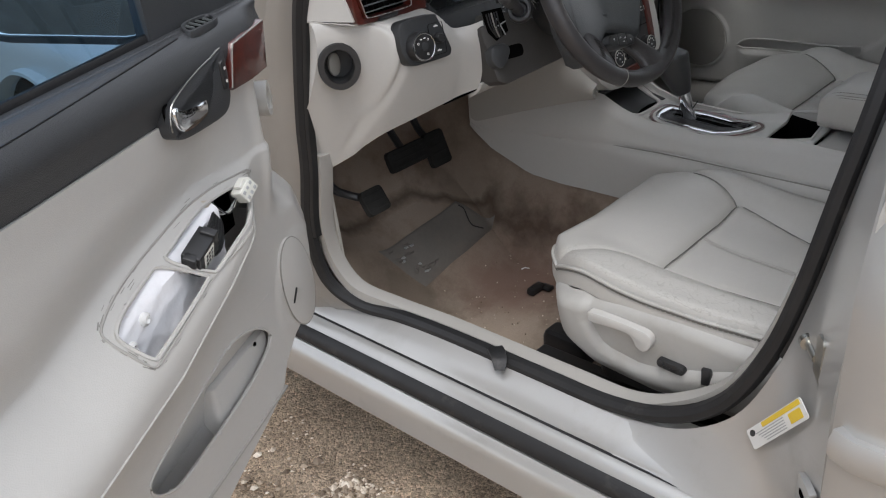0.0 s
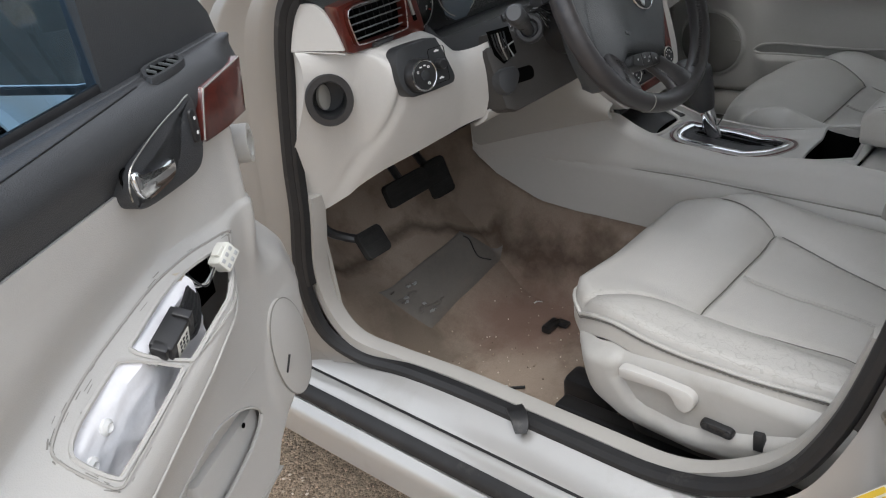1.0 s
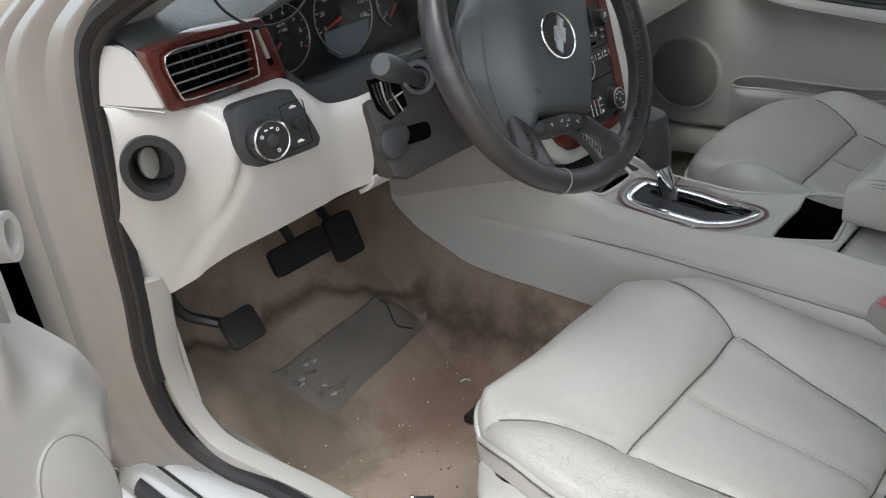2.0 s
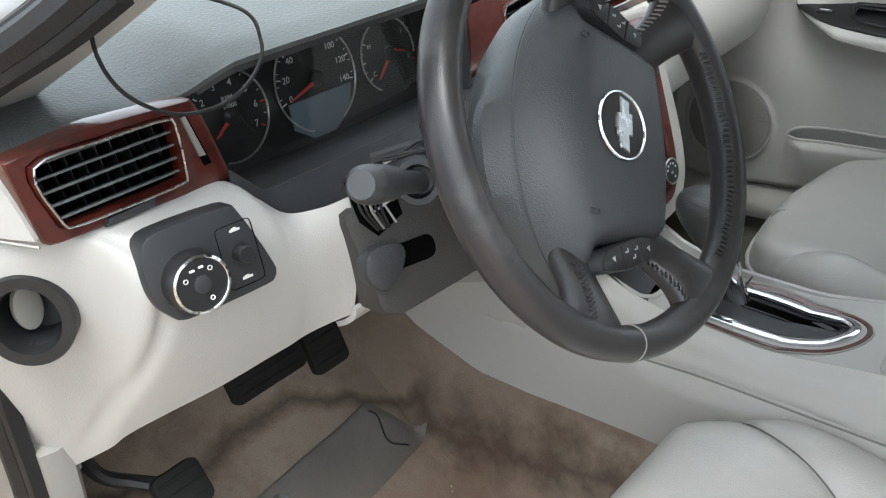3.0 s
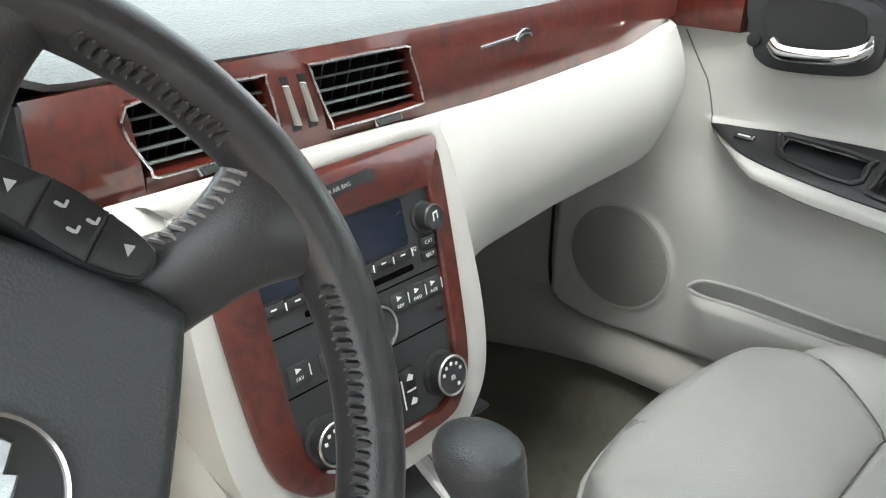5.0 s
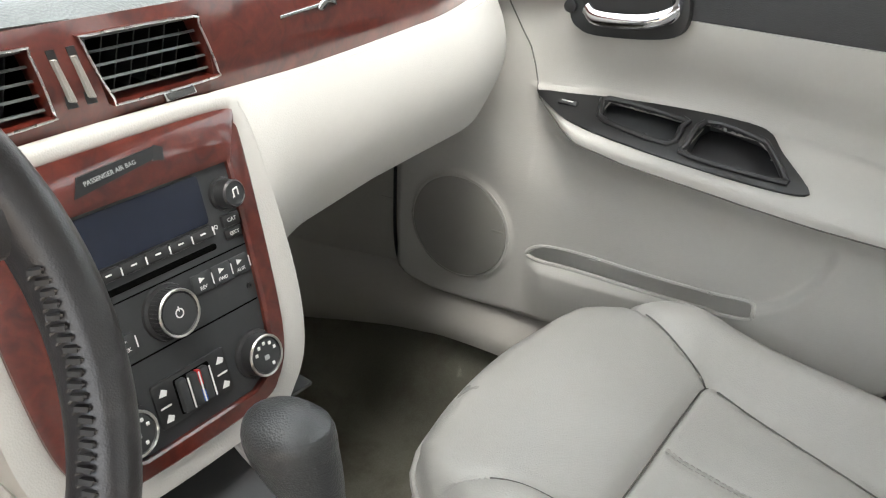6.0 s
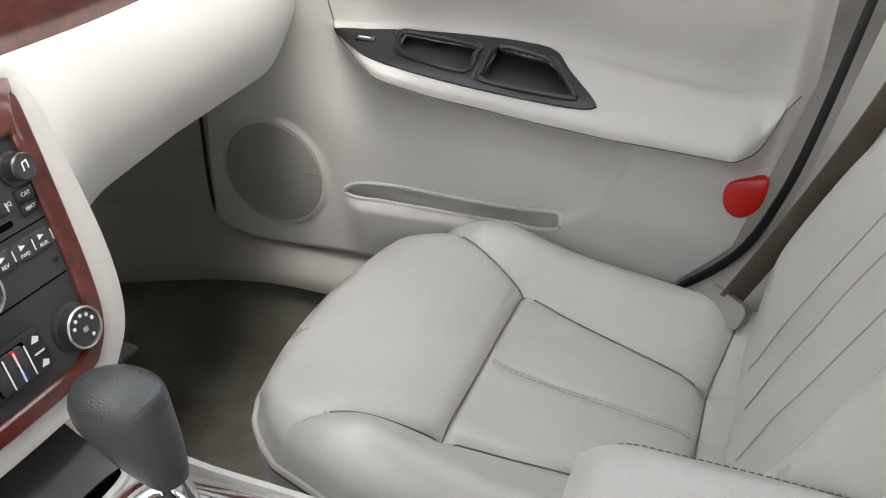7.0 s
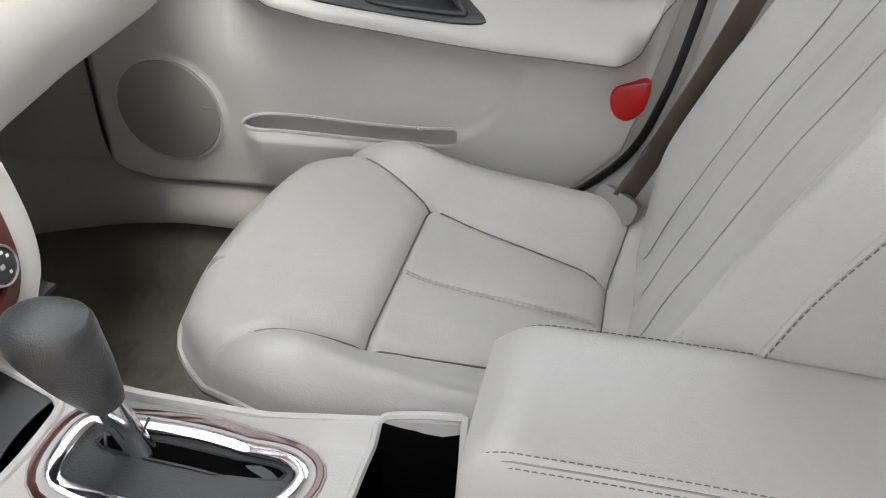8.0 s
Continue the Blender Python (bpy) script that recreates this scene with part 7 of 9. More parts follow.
def vent(name, outline, y, parent, rows=5, cols=9, shear=0.0):
    """An air vent: a rimmed dark box with slats across and vanes behind them."""
    m = plane_m((0, y, 0), (1, 0, 0), (0, 0, 1))
    o = dense(smooth(outline), 60)
    rim = part(name, hoop(o, grow(o, 0.95), -0.012, 0.006, m, 0.002), wood, parent)
    # a silver tube paints the sky's sheen on the wooden rim
    part("edge_sheen", tube([(x, y - 0.0062, z) for x, z in grow(o, 0.975)], 0.0011, 6, True), silver, rim)
    xs, zs = [p[0] for p in outline], [p[1] for p in outline]
    x0, x1, z0, z1 = min(xs), max(xs), min(zs), max(zs)
    v = [(x, y + 0.008, z) for x, z in grow(o, 0.96)] + [(x, y + 0.075, z) for x, z in grow(o, 0.9)]
    k = len(o)
    part("vent_box", (v, [(i, (i + 1) % k, k + (i + 1) % k, k + i) for i in range(k)] + [tuple(k + i for i in range(k))]), void, rim)

    def span(z):
        cr = []
        for (xa, za), (xb, zb) in zip(o, o[1:] + o[:1]):
            if (za - z) * (zb - z) <= 0 and abs(za - zb) > 1e-9:
                cr.append(xa + (xb - xa) * (z - za) / (zb - za))
        return (min(cr), max(cr)) if len(cr) > 1 else None

    for i in range(rows):
        z = z0 + (z1 - z0) * (i + 0.6) / (rows + 0.2)
        s = span(z)
        if s:
            part("slat", block(((s[0] + s[1]) / 2, 0, 0), (s[1] - s[0] - 0.004, 0.016, 0.0022), 0.0009, Matrix.Translation((0, y + 0.010, z)) @ Matrix.Rotation(radians(-18), 4, "X")), dash_skin, rim)
    for j in range(cols):
        x = x0 + (x1 - x0) * (j + 0.7) / (cols + 0.4)
        xb = x + shear * 0.5
        part("vane", block((0, 0, 0), (0.0018, 0.020, (z1 - z0) * 0.92), 0.0008, Matrix.Translation((xb, y + 0.034, (z0 + z1) / 2)) @ Matrix.Rotation(math.atan2(-shear, z1 - z0), 4, "Y")), black, rim)
    return rim


mW = plane_m((0, yw, 0), (1, 0, 0), (0, 0, 1))
wl = dense(WL, 64)
vo = match(dense(smooth(VO), 64), wl)
part("side_burl_trim", hoop(wl, vo, -0.02, 0.004, mW, 0.002), wood, dash, "glossy red-brown burl trim")
vent("side_vent", VO, yw - 0.004, dash, 5, 9, 0.01)
part("vent_dial_slot", prism([(-0.628, 1.070), (-0.621, 1.070), (-0.606, 1.018), (-0.614, 1.018)], 0.0035, 0.0046, mW), void, dash)
part("vent_dial", prism([(-0.627, 1.066), (-0.622, 1.066), (-0.611, 1.028), (-0.617, 1.028)], 0.004, 0.007, mW, 0.001), grille, dash)
part("vent_tab", prism([(-0.712, 1.009), (-0.668, 1.010), (-0.672, 1.0025), (-0.715, 1.002)], 0.003, 0.009, mW, 0.002), dark, dash)
# light switch panel
LP = [(-0.719, 0.968), (-0.714, 0.992), (-0.700, 1.000), (-0.640, 0.999), (-0.628, 0.992), (-0.608, 0.935), (-0.610, 0.925), (-0.620, 0.920), (-0.690, 0.920), (-0.706, 0.926), (-0.717, 0.945)]
lpm = plane_m((-0.667, 0.2850, 0.958), (1, -0.13, 0), (0, 0.16, 1))
lp = [(x + 0.667, z - 0.955) for x, z in LP]
lpo = part("light_switch_panel", prism(dense(smooth(lp, 3), 48), -0.02, 0.006, lpm, 0.003), satin, dash, "black headlamp switch panel")
km = lpm @ Matrix.Translation((-0.016, -0.003, 0.006))
part("lamp_knob", turned([(0.026, 0), (0.0255, 0.016), (0.0245, 0.019), (0.021, 0.0195)], km, 36), black, lpo)
part("knob_ring", turned([(0.0245, 0.0180), (0.0245, 0.0205), (0.0225, 0.0210), (0.0218, 0.0205), (0.0218, 0.018)], km, 36), chrome, lpo, "chrome knob ring")
part("knob_cap", turned([(0.0075, 0.019), (0.0075, 0.0215), (0.006, 0.022)], km, 20), satin, lpo)
for a, kind in ((150, "ring"), (112, "bar"), (80, "bar"), (48, "ring"), (-70, "sun")):
    c = km @ Matrix.Translation((0.0145 * math.cos(radians(a)), 0.0145 * math.sin(radians(a)), 0.0198))
    if kind == "bar":
        part("symbol", prism(rrect(0.0046, 0.0020, 0.0005, 1), 0, 0.0006, c), white, lpo)
    else:
        part("symbol", hoop(ring(0.0022, 12), ring(0.0014, 12), 0, 0.0006, c), white, lpo)
part("dimmer", turned([(0.0085, 0.005), (0.0085, 0.016), (0.007, 0.018)], lpm @ Matrix.Translation((0.031, 0.002, 0)), 20), black, lpo)
part("inner_plate", hoop(rrect(0.034, 0.056, 0.004, 2, 0.030, 0.001), rrect(0.0330, 0.0550, 0.0035, 2, 0.030, 0.001), 0.005, 0.0066, lpm), void, lpo)
for o in (0.023, -0.020):
    c = lpm @ Matrix.Translation((0.031, o, 0.0062)) @ Matrix.Scale(0.62, 4)
    part("symbol", prism([(-0.008, -0.002), (0.007, -0.002), (0.008, 0.001), (0.003, 0.002), (0.001, 0.004), (-0.004, 0.003), (-0.008, 0.001)], 0, 0.0006, c), white, lpo)
# instrument cluster
CY = 0.422
cm = plane_m((-0.418, CY, 1.022), (1, 0, 0), (0, 0.12, 1))
clu = part("cluster_back", prism(dense(smooth([(-0.20, -0.06), (-0.19, 0.05), (-0.10, 0.085), (0.05, 0.088), (0.16, 0.07), (0.185, 0.0), (0.18, -0.075), (0.0, -0.085), (-0.14, -0.085)], 4), 60), -0.01, -0.004, cm), dial, dash, "black instrument cluster")


def gauge(cx, cz, r, parent, a0, a1, marks, size, needle, labels, start=0.0, end=360.0, reach=0.78):
    c = cm @ Matrix.Translation((cx, cz, 0))
    face = part("gauge_face", turned([(r, -0.004), (r, -0.002), (r * 0.98, -0.0018)], c, 40), dial, parent)
    arc = [tuple(c @ Vector((r * math.cos(radians(a)), r * math.sin(radians(a)), 0.001))) for a in np.linspace(start, end, 48)]
    part("gauge_ring", tube(arc, 0.0012, 5), steel, face, "thin silver ring")
    n = len(labels)
    for i, s in enumerate(labels):
        a = radians(a0 + (a1 - a0) * i / (n - 1))
        hot = s in ("6", "7") and n == 8
        part("tick", block((0, r * 0.90, 0), (0.0016, r * 0.10, 0.0006), 0.0004, c @ Matrix.Rotation(a - math.pi / 2, 4, "Z")), needle_red if hot else white, face)
        if s:
            letters(s, size, c @ Matrix.Translation((r * 0.72 * math.cos(a), r * 0.72 * math.sin(a), 0.0)), white, face, 0.0002)
    for i in range(marks):
        a = radians(a0 + (a1 - a0) * (i + 0.5) / marks)
        part("minor_tick", block((0, r * 0.925, 0), (0.0009, r * 0.055, 0.0005), 0.0003, c @ Matrix.Rotation(a - math.pi / 2, 4, "Z")), white, face)
    if needle is not None:
        a = radians(needle)
        d = c @ Matrix.Rotation(a, 4, "Z")
        part("needle", prism([(0.004, -0.0020), (r * reach, -0.0007), (r * reach, 0.0007), (0.006, 0.0018)], 0.003, 0.0045, d), needle_red, face, "red needle")
        part("needle_hub", turned([(0.009, 0.0), (0.009, 0.004), (0.006, 0.006)], c, 18), dial, face)
    return face


gauge(-0.108, -0.001, 0.0465, clu, 209, -29, 7, 0.0098, 215, ["0", "1", "2", "3", "4", "5", "6", "7"], 100, -110, 0.60)
letters("RPM", 0.0075, cm @ Matrix.Translation((-0.106, 0.017, 0.001)), white, clu, 0.0002)
letters("x1000", 0.0065, cm @ Matrix.Translation((-0.105, 0.009, 0.001)), white, clu, 0.0002)
gauge(0.008, 0.004, 0.0555, clu, 197, -14, 14, 0.0098, 197, ["0", "20", "40", "60", "80", "100", "120", "140"], 250, -62)
gauge(0.118, 0.002, 0.042, clu, 214, 150, 2, 0.008, 226, ["C", "", "H"], 240, -10)
part("fuel_needle", prism([(0.0, -0.0012), (0.020, -0.0006), (0.020, 0.0006), (0.0, 0.0012)], 0.003, 0.004, cm @ Matrix.Translation((0.124, 0.006, 0)) @ Matrix.Rotation(radians(-18), 4, "Z")), needle_red, clu)
for i in range(6):
    a = radians(40 - 12 * i)
    part("fuel_tick", block((0, 0.043, 0), (0.0012, 0.005, 0.0005), 0.0003, cm @ Matrix.Translation((0.118, 0.002, 0)) @ Matrix.Rotation(a - math.pi / 2, 4, "Z")), white if i < 4 else needle_red, clu)
letters("F", 0.008, cm @ Matrix.Translation((0.145, 0.022, 0.001)), grey_print, clu, 0.0002)
letters("E", 0.007, cm @ Matrix.Translation((0.150, -0.008, 0.001)), grey_print, clu, 0.0002)
part("trip_display", prism([(-0.036, -0.012), (0.054, -0.012), (0.044, -0.040), (0.020, -0.056), (-0.012, -0.056), (-0.036, -0.040)], 0.0, 0.0012, cm), lcd, clu, "trip display with the sky's reflection in its blue-grey")
g = part("cluster_lens", sheet(lambda u, v: (-0.59 + 0.35 * u, 0.388 + 0.012 * v - 0.010 * math.sin(math.pi * u), 0.952 + (top_edge(-0.59 + 0.35 * u)[1] - 0.016 - 0.952) * v), 14, 8, 0.002), lens_glass, dash)
g.visible_shadow = False
part("cluster_shroud", sheet(lambda u, v: (-0.605 + 0.375 * u, 0.335 + 0.09 * v + 0.0 * u, float(np.interp(u, [0, 0.05, 0.5, 0.95, 1], [0.990, 0.976, 0.973, 0.974, 0.98])) - 0.014 * v), 24, 8, 0.006), dark, dash)
part("hood_lining", sheet(lambda u, v: (-0.598 + 0.362 * u, top_edge(-0.598 + 0.362 * u)[0] + 0.006 + 0.07 * v, top_edge(-0.598 + 0.362 * u)[1] - 0.012 + 0.004 * v), 30, 8, 0.006), dark, dash)
for xx, sg in ((-0.602, 1), (-0.235, -1)):
    part("shroud_cheek", sheet(lambda u, v: (xx + 0.012 * sg * u, 0.352 + 0.08 * u, 0.950 + 0.118 * v), 5, 8, 0.004), dark, dash)
# charcoal apron between cluster and column


def apron(u, v):
    x = -0.594 + 0.394 * u
    return (x, 0.338 - 0.006 * v - 0.03 * sstep(-0.585, -0.54, x) * v, 0.972 + 0.040 * sstep(-0.555, -0.605, x) - 0.090 * v)


part("apron", sheet(apron, 30, 8, 0.006), dark, dash)
# an added black sheet for the shade behind the column
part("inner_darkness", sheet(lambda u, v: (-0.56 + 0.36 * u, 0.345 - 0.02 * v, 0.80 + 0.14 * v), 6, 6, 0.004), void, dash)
# steering column cover and stalk
col = thing("steering_column", "charcoal steering column cover with lever slot", "steering column", (-0.40, 0.22, 0.90))
CC = [(-0.520, 0.848), (-0.500, 0.838), (-0.430, 0.848), (-0.36, 0.858), (-0.31, 0.870), (-0.30, 0.91), (-0.335, 0.935), (-0.36, 0.945), (-0.44, 0.952), (-0.468, 0.972), (-0.495, 0.976), (-0.505, 0.955), (-0.532, 0.955), (-0.535, 0.945)]
cmx = plane_m((-0.42, 0.235, 0.91), (1, -0.28, 0), (0, 0.30, 1))
ccl = [((x + 0.42), (z - 0.91)) for x, z in CC]
cover = part("column_cover", prism(dense(ccl, 60), -0.12, 0.012, cmx, 0.008), mat("column_plastic", (0.055, 0.052, 0.049), 0.5, vary=0.08, grain=0.3, gscale=560, gkind="cells"), col, "charcoal column cover")
part("slot", prism(rrect(0.062, 0.024, 0.009, 3, -0.060, -0.014), 0.0118, 0.0128, cmx), void, cover)
part("tilt_lever", prism(dense(smooth([(-0.112, -0.020), (-0.106, 0.002), (-0.085, 0.006), (-0.070, 0.002), (-0.066, -0.012), (-0.082, -0.034), (-0.100, -0.038)], 3), 30), 0.004, 0.026, cmx, 0.006), dark, cover, "charcoal tilt lever")
part("wire_gap", prism([(-0.105, 0.070), (-0.06, 0.070), (-0.055, 0.025), (-0.085, 0.012), (-0.100, 0.03)], 0.0118, 0.0132, cmx), void, cover)
for i in range(5):
    p = [tuple(cmx @ Vector(q)) for q in ((-0.10 + 0.006 * i, 0.064, 0.018), (-0.098 + 0.004 * i, 0.040, 0.020 + 0.002 * i), (-0.085 + 0.003 * i, 0.018, 0.016))]
    part("loom_wire", tube(spline(p, 4), 0.0016, 5), rubber if i != 2 else guide_grey, cover)
for a, b in (((-0.078, 0.052), (-0.066, 0.020)), ((-0.086, 0.036), (-0.060, 0.044))):
    part("white_clip", tube([tuple(cmx @ Vector((*a, 0.018))), tuple(cmx @ Vector((*b, 0.018)))], 0.0012, 5), grey_print, cover)
stalk_skin = mat("stalk_plastic", (0.06, 0.062, 0.065), 0.42, vary=0.08, grain=0.2, gscale=1400)
part("stalk_collar", turned([(0.024, -0.020), (0.024, 0.0), (0.021, 0.005), (0.0155, 0.005), (0.0125, -0.008)], plane_m((-0.486, 0.207, 0.984), (0.55, -0.75, 0.0), (0.26, 0.19, 0.94)), 28), dark, col)
part("multi_stalk", sweep([(-0.478, 0.214, 0.978), (-0.520, 0.190, 1.000), (-0.545, 0.176, 1.012), (-0.556, 0.170, 1.018), (-0.590, 0.152, 1.034), (-0.606, 0.143, 1.042), (-0.612, 0.140, 1.045)], ring(0.011, 16), (0, 0, 1), scale=[0.9, 0.95, 1.0, 1.30, 1.42, 1.36, 1.0]), stalk_skin, col, "charcoal wiper and turn signal stalk")
for i in range(4):
    q = Vector((-0.545 + 0.008 * i, 0.176 + 0.004 * i, 1.012 - 0.004 * i)) + Vector((-0.006, -0.0075, 0.0075))
    part("stalk_print", block((0, 0, 0), (0.0014, 0.0032, 0.0006), 0.0004, plane_m(q, (0.85, 0.45, -0.3), (-0.1, 0.5, 0.8))), white, col)
part("stalk_ring", turned([(0.0142, -0.003), (0.0142, 0.003)], plane_m((-0.552, 0.172, 1.0155), (0.45, 0.9, 0), (0.4, 0, 0.9)), 20), satin, col)
part("hazard_switch", block((0, 0, 0), (0.021, 0.020, 0.026), 0.003, plane_m((-0.452, 0.208, 1.022), (1, -0.1, 0), (0, 0.4, 1))), dark, col)
hz = plane_m((-0.452, 0.1965, 1.028), (1, -0.1, 0), (0, 0.4, 1))
part("hazard_mark", hoop([(-0.0052, -0.0042), (0.0052, -0.0042), (0, 0.0052)], [(-0.0024, -0.0022), (0.0024, -0.0022), (0, 0.0020)], 0.0, 0.0024, hz), white, col)
part("loom", tube(spline([(-0.50, 0.25, 1.0), (-0.46, 0.22, 1.008), (-0.42, 0.20, 1.006), (-0.38, 0.19, 0.99)], 5), 0.007, 8), rubber, col)
for i in range(15):
    part("thin_loom_wire", tube(spline([(-0.50, 0.235, 0.985 + 0.003 * (i % 8)), (-0.465, 0.208 + 0.002 * (i % 7), 1.006 + 0.002 * (i % 5) - 0.003 * (i // 7)), (-0.435, 0.200 + 0.003 * (i % 4), 0.968 + 0.0032 * i), (-0.395, 0.205 + 0.003 * (i % 6), 0.955 + 0.003 * i)], 5), 0.0010 + 0.0003 * (i % 3), 5), (rubber, grey_print, rubber, rubber)[i % 4], col)
part("shaft", turned([(0.045, -0.16), (0.055, -0.06), (0.05, -0.045)], plane_m((-0.392, 0.07, 1.028), (1, 0, 0), (0, math.sin(0.4535), math.cos(0.4535))), 24), black, col)

# ---------------------------------------------------------------- steering wheel
WC = Vector((-0.398, 0.0687, 1.030))
TILT_W = 0.4535
wheel_m = Matrix.Translation(WC) @ Matrix(((1, 0, 0), (0, math.sin(TILT_W), -math.cos(TILT_W)), (0, math.cos(TILT_W), math.sin(TILT_W)))).to_4x4()
wheel = thing("steering_wheel", "worn black leather steering wheel turned a quarter turn", "steering wheel", m=wheel_m @ Matrix.Rotation(radians(0), 4, "Z"))
LOCAL[0] = True
RW = 0.180
circ = [(RW * math.cos(a), RW * math.sin(a), 0) for a in np.linspace(0, 2 * math.pi, 97)[:-1]]
rim = part("rim", sweep(circ, ring(0.0150, 16, 0.0175), (0, 0, 1), True), rim_leather, wheel, "black leather rim")
T0 = radians(-30)


def rot(u, v, a=T0):
    return (u * math.cos(a) - v * math.sin(a), u * math.sin(a) + v * math.cos(a))


# hub pad: a long cushion with a bow-shaped flank, cut back beside the button pods
HV = 0.1385


def hub_flank(v):
    return 0.073 * max(1 - (abs(v) / 0.139) ** 2.1, 0.0) ** 0.7


def hub_back(v):
    return 0.092 - 0.004 * (v / 0.08) ** 2 * (abs(v) < 0.08) - 0.098 * sstep(0.080, 0.099, abs(v)) + 0.006 * sstep(0.120, 0.138, abs(v))


BACK = [(hub_back(v), v) for v in np.linspace(-HV, HV, 90)]
verts = []
nu, nv = 56, 130
for i in range(nu + 1):
    for j in range(nv + 1):
        k, l = 2 * i / nu - 1, 2 * j / nv - 1
        v = HV * math.copysign(1 - (1 - abs(l)) ** 1.15, l)
        k = math.copysign(1 - (1 - abs(k)) ** 1.3, k)
        u = (hub_back(v) - hub_flank(v)) / 2 + k * (hub_back(v) + hub_flank(v)) / 2
        w = 0.006 - 0.006 * ((u - 0.011) / 0.08) ** 2 - 0.009 * (v / 0.12) ** 2
        e = u + hub_flank(v)
        w -= 0.034 * max(0.0, 1 - e / 0.052) ** 1.9
        e = line_dist((u, v), BACK)
        w -= (0.012 + 0.010 * sstep(0.05, 0.09, u)) * max(0.0, 1 - e / 0.016) ** 2.2
        uu, vv = rot(u, v)
        verts.append((uu, vv, w))
w = nv + 1
faces = [(i * w + j, (i + 1) * w + j, (i + 1) * w + j + 1, i * w + j + 1) for i in range(nu) for j in range(nv)]
part("airbag_cover", (verts, faces), hub_skin, wheel, "grained black airbag cover")
rimi = [i * w for i in range(nu + 1)] + [nu * w + j for j in range(1, nv + 1)] + [i * w + nv for i in range(nu - 1, -1, -1)] + [j for j in range(nv - 1, 0, -1)]
sk, f2 = [], []
levels = [(1.0, 0.0), (1.004, -0.003), (1.016, -0.006), (1.022, -0.020), (1.015, -0.031), (1.0, -0.045), (0.90, -0.065)]
k = len(rimi)
for sc, dz in levels:
    for i in rimi:
        q = rot(verts[i][0] * sc, verts[i][1] * sc, -T0)
        out = 0.017 * sstep(0.0, -0.022, dz) * sstep(-0.045, -0.03, dz) * sstep(-0.02, -0.05, q[0]) * sstep(0.095, 0.015, abs(q[1] + 0.022))
        q = rot(q[0] - out, q[1])
        sk.append((q[0], q[1], verts[i][2] + dz))
for a in range(len(levels) - 1):
    f2 += [(a * k + b, a * k + (b + 1) % k, (a + 1) * k + (b + 1) % k, (a + 1) * k + b) for b in range(k)]
f2.append(tuple((len(levels) - 1) * k + b for b in range(k)))
part("hub_shell", (sk, f2), hub_skin, wheel, "black hub shell")
part("cover_joint", tube([(x, y, z - 0.002) for x, y, z in sk[:k][::2]], 0.0007, 5, True), black, wheel)
# emblem: a dark disc in a bright ring with a plain silver cross shape
ec = (0.012, -0.004)
em = Matrix.Translation((ec[0], ec[1], 0.0065))
part("emblem_disc", turned([(0.029, -0.004), (0.029, 0.0015), (0.026, 0.002)], em, 40), black, wheel)
part("emblem_ring", tube([tuple(em @ Vector((0.0293 * math.cos(a), 0.0293 * math.sin(a), 0.0015))) for a in np.linspace(0, 2 * math.pi, 49)[:-1]], 0.0014, 6, True), chrome, wheel, "chrome emblem ring")
cross = [(-0.027, -0.0065), (-0.0095, -0.0065), (-0.0095, -0.0115), (0.0125, -0.0115), (0.0125, -0.0065), (0.024, -0.0065), (0.027, 0.0065), (0.0095, 0.0065), (0.0095, 0.0115), (-0.0125, 0.0115), (-0.0125, 0.0065), (-0.024, 0.0065)]
part("emblem_mark", prism(cross, 0.0015, 0.0055, em @ Matrix.Rotation(radians(56), 4, "Z") @ Matrix.Scale(0.89, 4), 0.0015, 1), silver, wheel, "silver plain emblem shape")


lacing_mat = mat("lacing_thread", (0.042, 0.040, 0.039), 0.6, vary=0.3, fine=900)
worn_lacing = mat("rubbed_lacing", (0.26, 0.245, 0.23), 0.45, vary=0.3, fine=700)


